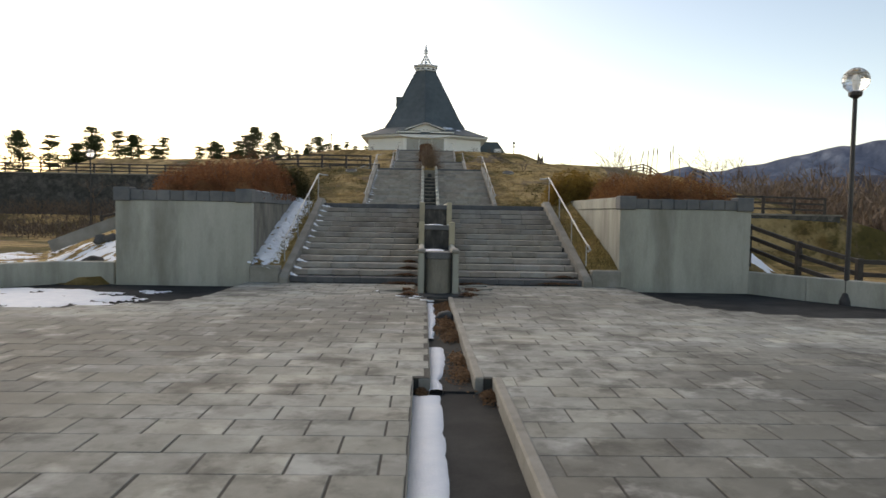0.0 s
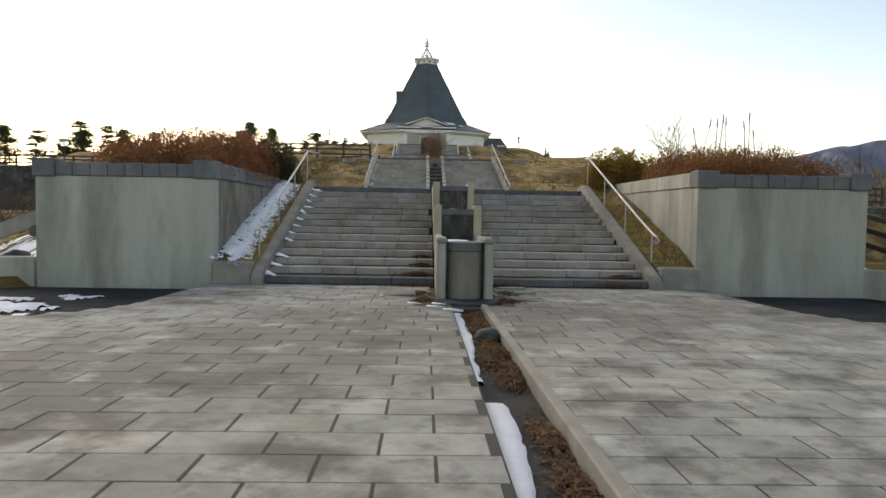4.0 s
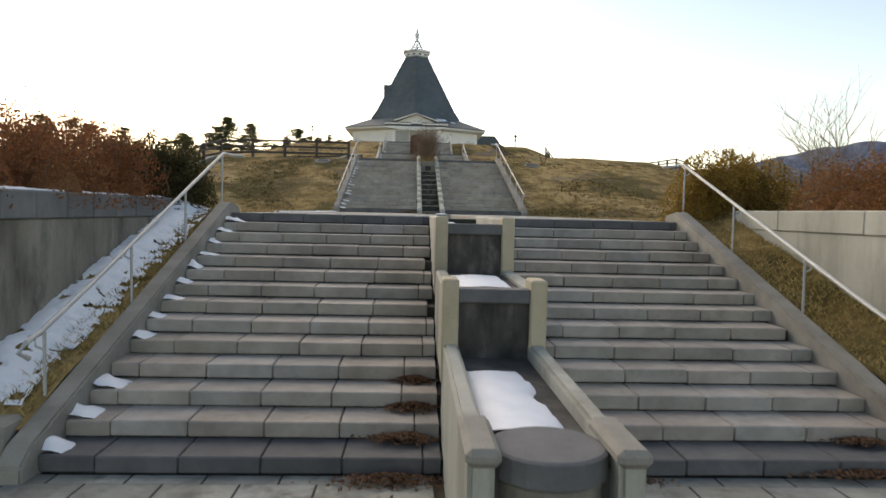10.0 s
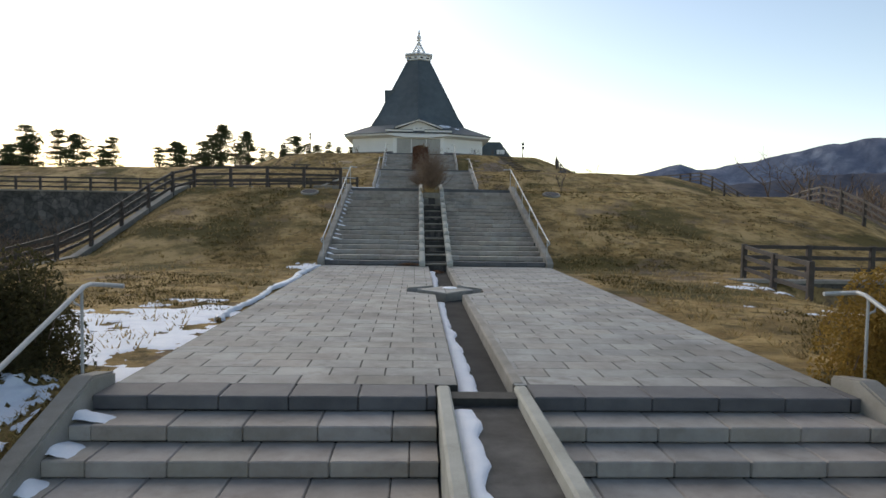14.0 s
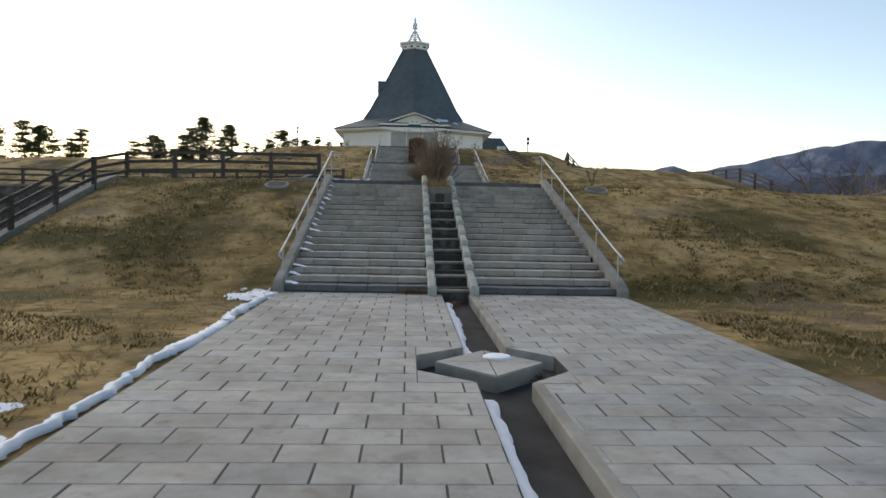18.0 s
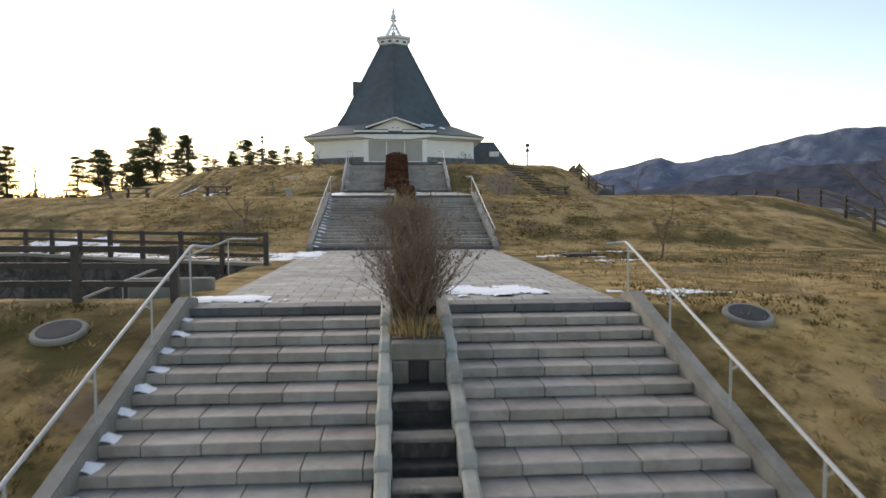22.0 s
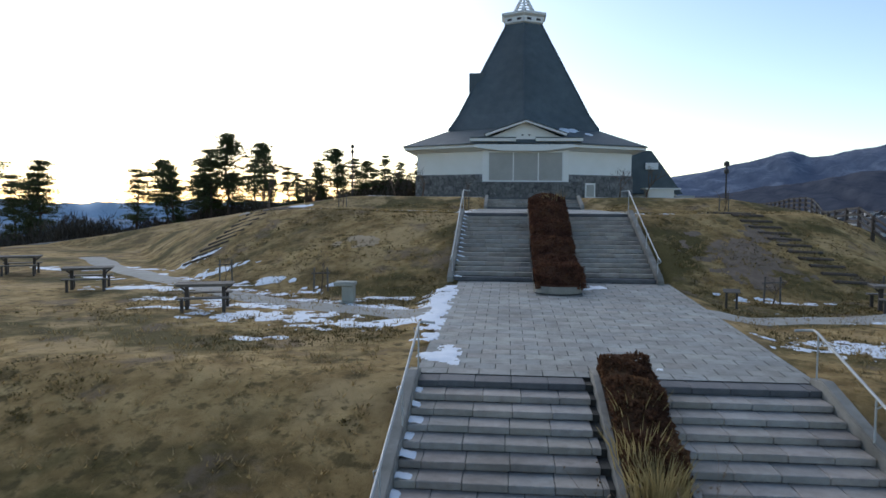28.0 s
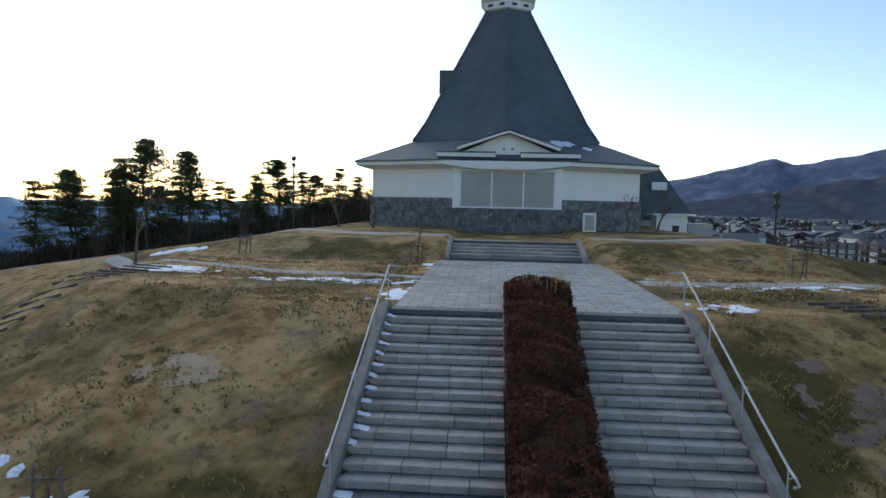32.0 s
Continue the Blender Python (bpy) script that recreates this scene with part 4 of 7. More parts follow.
def bank(sx):
    """Sloping strip between curb and planter wall."""
    fy, fz, ty, tz, n = FLIGHTS[0]
    bm = bmesh.new()
    rows = []
    for k in range(31):
        y = 14.15 + (20.7 - 14.15) * k / 30
        z = np.interp(y, [14.1, 14.3, 19.9, 20.4], [0.17, 0.23, 1.86, 1.86])
        rows.append([bm.verts.new((sx * x, y, z + bump_noise(x * 9, y * 7) * 0.03 + (0.1 * min(1.0, max(0.0, y - 14.2) * 1.5) if x > 4.2 else 0))) for x in (3.66, 3.85, 4.05, 4.25, 4.43)])
    for a, b in zip(rows, rows[1:]):
        for k in range(4):
            f = bm.faces.new((a[k], a[k + 1], b[k + 1], b[k]))
            f.smooth = True
    bmesh.ops.recalc_face_normals(bm, faces=bm.faces)
    tagged(part("grass_bank", bm, "grass"), "narrow sloping strip of dry grass beside the steps", "grass", kind="structure")


bank(-1), bank(1)

part("soil", boxes((-0.34, 0.34, Y_TOP + 0.3, 42.6, 3.3, zs_ + 0.40), (-0.34, 0.34, 42.6, 44.7, 3.3, 4.30)), "soil", casc2)


# ---- planting generators ----
def leaf_cloud(count, spot, size, seed, flat=0.0):
    """count small bent leaves at places given by spot(rng)."""
    rng = random.Random(seed)
    v, f = [], []
    for _ in range(count):
        p = spot(rng)
        s = size * rng.uniform(0.6, 1.4)
        a = Vector((rng.gauss(0, 1), rng.gauss(0, 1), rng.gauss(0, 1) * (1 - flat))).normalized()
        b = a.cross(Vector((rng.gauss(0, 1) * (1 - flat), rng.gauss(0, 1) * (1 - flat), rng.gauss(0, 1)))).normalized()
        n = len(v)
        v += [tuple(Vector(p) - a * s), tuple(Vector(p) + b * s * 0.45), tuple(Vector(p) + a * s), tuple(Vector(p) - b * s * 0.45 + a.cross(b) * s * 0.2)]
        f += [(n, n + 1, n + 2), (n, n + 2, n + 3)]
    return v, f


def shrub_mass(name, label, x, y, z, domes, mat, count, seed, size=0.03, sprays=60, spray=0.35, category="hedge"):
    """Unclipped shrubs grown into one another: leaves over uneven domes (cx, cy, rx, ry, height), loose leafy sprays above them."""
    root = thing(name, label, category, at=(x, y, z))
    weight = [rx * ry + (rx + ry) * h * 0.5 for cx, cy, rx, ry, h in domes]

    def spot(rng, deep=0.32):
        cx, cy, rx, ry, h = rng.choices(domes, weight)[0]
        a, u = rng.uniform(0, 6.283), rng.random() ** 0.8
        lump = 1 + 0.13 * math.sin(3 * a + cx * 5) + 0.12 * noise.noise(Vector((cx * 3 + math.cos(a) * 2.5, cy * 3 + math.sin(a) * 2.5, u * 3)))
        r = lump * (1 - deep * rng.random() ** 2)
        c = math.sqrt(max(0.0, 1 - u * u))
        return cx + rx * r * c * math.cos(a), cy + ry * r * c * math.sin(a), max(0.02, h * u * r)
    v, f = leaf_cloud(count, spot, size, seed)
    rng = random.Random(seed + 5)
    bm = bmesh.new()
    tips = []
    for _ in range(sprays):
        p = Vector(spot(rng, 0.1))
        if p.z < 0.35:
            continue
        d = Vector((rng.gauss(0, 0.35), rng.gauss(0, 0.35), 1)).normalized()
        l = spray * rng.uniform(0.3, 1.2)
        q = p + d * l * 0.5
        e = q + (d + Vector((rng.gauss(0, 0.25), rng.gauss(0, 0.25), 0))).normalized() * l * 0.5
        tube(bm, [p - d * 0.15, q, e], [0.006, 0.004, 0.002], 3, False)
        tips += [p.lerp(q, 0.5), q, q.lerp(e, 0.5)]
    if tips:
        v2, f2 = leaf_cloud(len(tips) * 5, lambda r: tuple(r.choice(tips) + Vector((r.gauss(0, 0.04), r.gauss(0, 0.04), r.gauss(0, 0.05)))), size * 0.8, seed + 9)
        n = len(v)
        v, f = v + v2, f + [tuple(k + n for k in q) for q in f2]
    from_arrays("foliage", v, f, mat, root)
    tagged(part("twig_mass", bm, "twig", root), kind="stuff")
    bm = bmesh.new()
    for cx, cy, rx, ry, h in domes:
        rings = []
        for u in (0.0, 0.35, 0.65, 0.88):
            c = math.sqrt(1 - u * u) * 0.58
            rings.append([bm.verts.new((cx + rx * c * math.cos(k * 0.5236), cy + ry * c * math.sin(k * 0.5236), h * u * 0.60)) for k in range(12)])
        for a, b in zip(rings, rings[1:]):
            for k in range(12):
                bm.faces.new((a[k], a[(k + 1) % 12], b[(k + 1) % 12], b[k]))
        bm.faces.new(rings[-1])
    part("core", bm, mat, root, "shaded inner growth")
    return root


def twig_bush(name, label, x, y, z, h, spread_, stems, seed, mat="twig", thick=0.012, fork=3, category="bush", buds=0):
    """A leafless shrub: stems that fork twice into thin shoots."""
    root = thing(name, label, category, at=(x, y, z))
    rng = random.Random(seed)
    bm = bmesh.new()

    def shoot(p, d, l, r, depth):
        pts, rad = [p], [r]
        for k in range(3):
            d = (d + Vector((rng.gauss(0, 0.13), rng.gauss(0, 0.13), rng.uniform(0, 0.1)))).normalized()
            p = p + d * (l / 3)
            pts.append(p)
            rad.append(r * (1 - 0.22 * (k + 1)))
        tube(bm, pts, rad, 3, False)
        if depth:
            for _ in range(fork):
                q = pts[rng.choice((1, 2, 3))]
                nd = (d + Vector((rng.gauss(0, 0.45), rng.gauss(0, 0.45), rng.gauss(0.05, 0.3)))).normalized()
                shoot(q, nd, l * rng.uniform(0.5, 0.8), r * 0.5, depth - 1)
    for _ in range(stems):
        a, t = rng.uniform(0, 6.283), rng.uniform(0.0, 1.0) ** 0.7
        d = Vector((math.cos(a) * t * spread_, math.sin(a) * t * spread_, 1)).normalized()
        shoot(Vector((math.cos(a) * 0.1 * t, math.sin(a) * 0.1 * t, -0.05)), d, h * rng.uniform(0.45, 0.7), thick * rng.uniform(0.7, 1.2), 2)
    tips = [v.co.copy() for v in bm.verts]
    part("crown", bm, mat, root)
    if buds:
        v, f = leaf_cloud(buds, lambda r: tuple(r.choice(tips) + Vector((r.gauss(0, 0.05), r.gauss(0, 0.05), r.gauss(0, 0.05)))), 0.026, seed)
        tagged(from_arrays("dry_foliage", v, f, mat, root), kind="stuff")
    return root


def bare_tree(name, label, x, y, h, seed, mat="twig", lean=0.0, r=0.07):
    root = thing(name, label, "tree", at=(x, y, gz(x, y) - 0.1))
    rng = random.Random(seed)
    bm, bt = bmesh.new(), bmesh.new()

    def limb(p, d, l, r, depth):
        pts, rad = [p], [r]
        for k in range(4):
            d = (d + Vector((rng.gauss(0, 0.12), rng.gauss(0, 0.12), 0.04))).normalized()
            p = p + d * (l / 4)
            pts.append(p)
            rad.append(max(0.004, r * (1 - 0.17 * (k + 1))))
        tube(bm if depth < 3 else bt, pts, rad, 3 if depth < 2 else 6, False)
        if depth:
            for _ in range(rng.choice((3, 4, 4))):
                q = pts[rng.choice((2, 3, 4, 4))]
                nd = (d * 0.8 + Vector((rng.gauss(0, 0.55), rng.gauss(0, 0.55), rng.gauss(0.1, 0.3)))).normalized()
                limb(q, nd, l * rng.uniform(0.45, 0.75), r * 0.5, depth - 1)
    limb(Vector((0, 0, 0)), Vector((lean, 0, 1)).normalized(), h * 0.45, r, 3)
    part("trunk", bt, mat, root)
    part("crown", bm, mat, root)
    return root


def pine(h, seed, bare=0.35):
    """A red pine: bent trunk, long level limbs in loose tiers, flat uneven pads of needles with gaps between."""
    root = thing("pine_tree", "tall dark green pine with bare lower trunk", "tree", "pines on the western edge")
    rng = random.Random(seed)
    bm = bmesh.new()
    n = 9
    px, py = 0.0, 0.0
    spine = []
    for k in range(n + 1):
        spine.append(Vector((px, py, h * k / n)))
        px += rng.gauss(0, 0.14)
        py += rng.gauss(0, 0.14)
    tube(bm, spine, [0.17 * h / 10 * (1 - 0.85 * k / n) + 0.02 for k in range(n + 1)], 7)
    v, f = [], []
    lb = bmesh.new()
    tiers = rng.randint(9, 11)
    lean = rng.uniform(0, 6.283)
    for k in range(tiers + 1):
        u = min(1.0, max(0.0, (k + rng.uniform(-0.25, 0.25)) / tiers))
        t = min(0.985, bare + (1 - bare) * u)
        i = min(int(t * n), n - 1)
        p = spine[i].lerp(spine[i + 1], t * n - i)
        reach = h * (0.26 * (1 - u) ** 0.6 * (0.55 + 0.45 * min(1.0, u * 3 + 0.3)) + 0.035) * rng.uniform(0.7, 1.15)
        for _ in range(rng.randint(6, 8) if u < 0.9 else 4):
            a = rng.uniform(0, 6.283)
            l = reach * rng.uniform(0.55, 1.1) * (1 + 0.3 * math.cos(a - lean))
            e = p + Vector((math.cos(a) * l, math.sin(a) * l, l * rng.uniform(-0.25, 0.6)))
            m = p.lerp(e, 0.5) + Vector((0, 0, 0.05 * l))
            tube(lb, [p, m, e], [0.045 * h / 10, 0.03 * h / 10, 0.012], 4, False)
            for w in (0.28, 0.5, 0.7, 0.88, 1.05):
                c = p.lerp(e, w) + Vector((rng.gauss(0, 0.16 * l), rng.gauss(0, 0.16 * l), rng.gauss(0.05, 0.009 * h)))
                s_ = h * rng.uniform(0.016, 0.038)
                for _ in range(34):
                    b, d_ = rng.uniform(0, 6.283), math.sqrt(rng.random())
                    q = c + Vector((math.cos(b) * d_ * s_ * 2.0, math.sin(b) * d_ * s_ * 2.0, (1 - d_ * d_) * s_ * 1.0 * rng.random() + rng.gauss(0, s_ * 0.24)))
                    d = Vector((math.cos(b) + rng.gauss(0, 0.5), math.sin(b) + rng.gauss(0, 0.5), rng.uniform(0.1, 1.1))).normalized()
                    x_ = d.cross(Vector((rng.gauss(0, 1), rng.gauss(0, 1), rng.gauss(0, 1)))).normalized()
                    g = h * rng.uniform(0.009, 0.017)
                    m0 = len(v)
                    v += [tuple(q - x_ * g * 0.28), tuple(q + x_ * g * 0.28), tuple(q + d * g * 1.6)]
                    f.append((m0, m0 + 1, m0 + 2))
    part("trunk", bm, "bark", root)
    part("limb_whorl", lb, "bark", root)
    from_arrays("crown", v, f, "needles", root)
    return root


# ---- hedges on the planters ----
rng = random.Random(31)
domes_w = [(-0.85, -1.5, 0.62, 0.6, 0.68), (0.0, -1.6, 0.8, 0.7, 0.86), (0.75, -1.7, 0.75, 0.6, 0.80), (-1.2, -0.5, 0.65, 0.8, 0.82), (-0.4, -0.4, 0.9, 0.9, 1.02), (0.5, -0.5, 0.85, 0.9, 1.08), (1.1, -0.4, 0.55, 0.8, 0.98), (-1.0, 0.7, 0.75, 0.8, 0.95), (0.0, 0.7, 0.9, 0.9, 1.16), (0.85, 0.7, 0.75, 0.8, 1.10), (-0.4, 1.7, 0.9, 0.7, 1.08), (0.6, 1.6, 0.9, 0.8, 1.14), (1.15, 1.5, 0.5, 0.7, 1.0)]
shrub_mass("winter_hedge", "loose rust-brown winter shrubs filling a planter", -5.85, 17.2, 1.83, domes_w, "hedge", 44000, 31, 0.022, 300, 0.34)
domes_e = [(-1.2, -1.5, 0.62, 0.6, 0.66), (-0.5, -1.6, 0.8, 0.6, 0.72), (0.3, -1.6, 0.8, 0.62, 0.70), (1.0, -1.5, 0.6, 0.6, 0.55), (-1.1, -0.5, 0.65, 0.8, 0.78), (-0.2, -0.4, 0.95, 0.85, 0.86), (0.8, -0.4, 0.8, 0.85, 0.76), (-1.0, 0.7, 0.75, 0.8, 0.86), (0.0, 0.8, 0.95, 0.9, 0.92), (0.9, 0.8, 0.7, 0.85, 0.80), (-0.7, 1.7, 0.9, 0.7, 0.92), (0.5, 1.7, 0.9, 0.7, 0.86)]
shrub_mass("winter_hedge", "loose rust-brown winter shrubs filling a planter", 6.2, 16.9, 1.83, domes_e, "hedge", 40000, 32, 0.022, 240, 0.24)
shrub_mass("round_shrub", "dark green rounded evergreen shrub", -4.85, 20.45, 1.75, [(0, 0, 0.85, 0.75, 1.22), (-0.55, 0.1, 0.7, 0.7, 1.08), (0.35, -0.2, 0.6, 0.6, 1.0)], "shrub_dark", 26000, 33, 0.025, 60, 0.2, "shrub")
shrub_mass("round_shrub", "golden-green rounded evergreen shrub", 4.6, 20.45, 1.75, [(-0.1, 0, 0.85, 0.75, 1.20), (0.55, 0.1, 0.75, 0.7, 1.1), (-0.4, -0.25, 0.55, 0.55, 0.95)], "shrub_gold", 26000, 34, 0.025, 70, 0.22, "shrub")
twig_bush("bare_shrub", "tall pale leafless shrub behind the hedge", 5.95, 19.5, 1.85, 1.75, 0.42, 24, 35, "twig_pale", 0.016, 4)
for k in range(8):
    x = (5.7, 5.84, 5.98, 6.2, 6.4, 6.75, 6.95, 7.2)[k]
    bm = tube(bmesh.new(), [(0, 0, 0), (0.02, 0, 1.0), (0.1, 0.05, 1.75)], [0.02, 0.016, 0.013], 4)
    st = thing("bulrush_stalk", "dry brown reed stalk with a seed head", "reed", "reed stalks", at=(x, 17.6 + 0.25 * math.sin(k * 2.1), 1.9))
    st.scale = (0.75, 0.75, 0.70 + 0.16 * abs(math.sin(k * 2.6 + 0.6)))
    st.rotation_euler = (0.12 * math.sin(k * 3.3), 0.16 * math.sin(k * 1.7 + 1), k * 1.9)
    part("stem", bm, "straw", st)
    part("seed_head", tube(bmesh.new(), [(0.1, 0.05, 1.72), (0.11, 0.05, 1.8), (0.12, 0.06, 1.98), (0.13, 0.06, 2.03)], [0.010, 0.021, 0.018, 0.005], 6), "leaf", st)
twig_bush("bare_shrub", "leafless twiggy shrub in the planter", -4.95, 18.9, 1.9, 1.35, 0.4, 6, 36, "twig", 0.012)
twig_bush("bare_shrub", "leafless twiggy shrub in the planter", -5.8, 18.2, 1.9, 1.25, 0.5, 9, 37, "twig_warm", 0.01)

# ---- planting strips on the upper flights ----
def strip_planter(i, y0, y1, hw=0.60, ext=0.35, nose=0.35, dx=0.0):
    fy, fz, ty, tz, n = FLIGHTS[i]
    root = thing("planting_strip", "raised concrete-edged planting strip down the middle of the steps", "planter", kind="structure", at=(SHIFT[i] + dx, 0, 0))
    slope = (tz - fz) / (ty - fy)
    for sx in (-1, 1):
        bm = bmesh.new()
        a, b = (fy - ext, fz + 0.14), (ty + 0.1, tz + 0.14)
        prof = [(a[0], fz - 0.1), (a[0], a[1]), (fy - 0.1, fz + 0.16), (b[0], b[1]), (y1, b[1]), (y1, tz - 0.1), (ty, tz - 0.3)]
        va, vb = [bm.verts.new((sx * (hw - 0.05), p, q)) for p, q in prof], [bm.verts.new((sx * (hw + 0.05), p, q)) for p, q in prof]
        for k in range(7):
            q = (k + 1) % 7
            bm.faces.new((va[k], va[q], vb[q], vb[k]))
        bm.faces.new(va)
        bm.faces.new(vb[::-1])
        bmesh.ops.recalc_face_normals(bm, faces=bm.faces)
        part("edging", bm, "curb", root)
    for k in range(8):
        an = math.pi * (k + 0.5) / 8
        part("edging", beam(bmesh.new(), (hw * math.cos(an - 0.21), fy - ext - nose * math.sin(an - 0.21), fz + 0.04), (hw * math.cos(an + 0.21), fy - ext - nose * math.sin(an + 0.21), fz + 0.04), 0.10, 0.2), "curb", root)
    bm = bmesh.new()
    prof = [(fy - ext - nose * 0.7, fz + 0.06), (fy, fz + 0.12), (ty, tz + 0.10), (y1, tz + 0.10)]
    va, vb = [bm.verts.new((0.05 - hw, p, q)) for p, q in prof], [bm.verts.new((hw - 0.05, p, q)) for p, q in prof]
    for k in range(3):
        bm.faces.new((va[k], vb[k], vb[k + 1], va[k + 1]))
    part("soil", bm, "soil", root)
    # flags cut round the rounded end
    zl = land_z(i - 1)
    ya, yb = fy - ext - nose - 0.02, fy + 0.02
    bm = bmesh.new()
    vs = [bm.verts.new((x, y, zl(y) + dz)) for dz in (-0.25, -0.012) for x, y in ((-hw - 0.08, ya), (hw + 0.08, ya), (hw + 0.08, yb), (-hw - 0.08, yb))]
    for q in ((4, 5, 6, 7), (0, 1, 5, 4), (1, 2, 6, 5), (2, 3, 7, 6), (3, 0, 4, 7)):
        bm.faces.new([vs[k] for k in q])
    part("cut_flag", bm, "paver", root)
    return root


strip_planter(2, 58.0, 66.55, 0.46, dx=0.16), strip_planter(3, 76.4, 84.1, 0.66, 2.0, 0.55)


def straw_clump(x, y, z, h, count, seed, label="clump of tall dry ornamental grass"):
    rng = random.Random(seed)
    v, f = [], []
    for _ in range(count):
        a, r = rng.uniform(0, 6.283), rng.uniform(0, 0.35)
        bx, by = math.cos(a) * r, math.sin(a) * r
        l = h * rng.uniform(0.5, 1.1)
        dx, dy = math.cos(a) * l * rng.uniform(0.1, 0.5), math.sin(a) * l * rng.uniform(0.1, 0.5)
        w = 0.008
        n = len(v)
        v += [(bx - w, by, 0), (bx + w, by, 0), (bx + dx * 0.4 + w, by + dy * 0.4, l * 0.6), (bx + dx * 0.4 - w, by + dy * 0.4, l * 0.6), (bx + dx, by + dy, l * 0.95)]
        f += [(n, n + 1, n + 2, n + 3), (n + 3, n + 2, n + 4)]
    root = thing("grass_clump", label, "grass", at=(x, y, z))
    from_arrays("tussock", v, f, "straw", root)
    return root


def sloping_hedge(i, label, y0, y1, height, mat, count, seed, halfw=0.56):
    fy, fz, ty, tz, n = FLIGHTS[i]
    root = thing("sloping_hedge", label, "hedge", at=(SHIFT[i], y0, 0))
    zf = lambda y: float(np.interp(y, [fy, ty], [fz, tz])) + 0.08

    def top(x, y):
        e = min(1.0, math.sqrt(max(0.0, y - y0)) * 0.9 + 0.25, (y1 - y) / 0.5 + 0.45)
        return height * e * (1 - 0.25 * (abs(x) / halfw) ** 3) + 0.08 * math.sin(y * 4.2 + seed) + 0.05 * math.sin(y * 9 + x * 6)

    def spot(rng):
        y = rng.uniform(y0, y1)
        x = rng.uniform(-halfw, halfw) if rng.random() < 0.6 else rng.choice((-1, 1)) * halfw * rng.uniform(0.85, 1.1)
        t = top(min(halfw, max(-halfw, x)), y)
        return x, y - y0, zf(y) + t * (1 - rng.random() ** 2 * (0.3 if abs(x) < halfw * 0.85 else 1.0))
    v, f = leaf_cloud(count, spot, 0.05, seed)
    from_arrays("foliage", v, f, mat, root)
    bm = bmesh.new()
    m = int((y1 - y0) * 3)
    rows = []
    for j in range(m + 1):
        y = y0 + (y1 - y0) * j / m
        rows.append([bm.verts.new((x, y - y0, z)) for x, z in ((-halfw * 0.85, zf(y)), (-halfw * 0.8, zf(y) + 0.85 * top(halfw * 0.8, y)), (0, zf(y) + 0.88 * top(0, y)), (halfw * 0.8, zf(y) + 0.85 * top(halfw * 0.8, y)), (halfw * 0.85, zf(y)))])
    for a, b in zip(rows, rows[1:]):
        for k in range(4):
            bm.faces.new((a[k], a[k + 1], b[k + 1], b[k]))
    bm.faces.new(rows[0])
    bm.faces.new(rows[-1][::-1])
    bmesh.ops.recalc_face_normals(bm, faces=bm.faces)
    part("core", bm, mat, root)
    return root


sloping_hedge(3, "dark red-brown clipped hedge down the middle of the steps", 75.0, 84.0, 0.62, "hedge_dark", 17000, 41, 0.68).location.x = SHIFT[3] + 0.06
sloping_hedge(2, "low withered brown plants in the planting strip", 58.1, 60.4, 0.30, "hedge_dark", 2400, 42, 0.38).location.x = 0.16
sloping_hedge(2, "low withered brown plants in the planting strip", 63.2, 66.45, 0.38, "hedge_dark", 5000, 43, 0.38).location.x = 0.18
twig_bush("bare_bush", "wide leafless brown bush in the planting strip", 0.05, 60.9, 5.0, 1.5, 1.7, 140, 44, "twig_warm", 0.014, 4, buds=6500)
twig_bush("bare_bush", "tall dense leafless bush with many upright shoots", -0.05, 42.75, 4.15, 1.62, 0.36, 80, 45, "twig_warm", 0.014, 4, buds=2600)
twig_bush("bare_bush", "open leafless bush with thick branches", 0.25, 43.9, 4.25, 1.2, 0.7, 10, 47, "twig", 0.02, 3)
straw_clump(0.0, 42.2, 4.05, 0.5, 160, 51, "withered grass at the foot of the bush")


straw_clump(0.0, 62.3, 5.48, 0.7, 260, 46), straw_clump(0.12, 63.0, 5.68, 0.75, 260, 47), straw_clump(0.02, 63.7, 5.88, 0.8, 90, 49), straw_clump(0.1, 64.8, 6.15, 0.75, 45, 50)
straw_clump(0.05, 83.3, 9.25, 0.85, 110, 48)


# ---- timber fences ----
def fence(points, label, spacing=1.5, h=0.95, rails=(0.30, 0.60, 0.88), ground_at=None):
    root = thing("fence", label, "fence", "timber fences", at=(*points[0], gz(*points[0])))
    o = Vector((*points[0], gz(*points[0])))
    posts = []
    for (ax, ay), (bx, by) in zip(points, points[1:]):
        n = max(1, round(math.hypot(bx - ax, by - ay) / spacing))
        for k in range(n):
            posts.append((ax + (bx - ax) * k / n, ay + (by - ay) * k / n))
    posts.append(points[-1])
    zs = [(ground_at(*p) if ground_at else gz(*p)) for p in posts]
    zs = [max(zs[max(0, i - 1):i + 2]) * 0.3 + z * 0.7 for i, z in enumerate(zs)]
    me = block_mesh("fence_post", 0.13, 0.13, h + 0.25, "fence", 0.012)
    for (x, y), z in zip(posts, zs):
        share("post", me, root, Matrix.Translation(Vector((x - 0.065, y - 0.065, z + h)) - o))
    for (p, z), (q, w) in zip(zip(posts, zs), zip(posts[1:], zs[1:])):
        for r in rails:
            part("rail", beam(bmesh.new(), Vector((*p, z + r)) - o, Vector((*q, w + r)) - o, 0.06, 0.10), "fence", root)
    return root


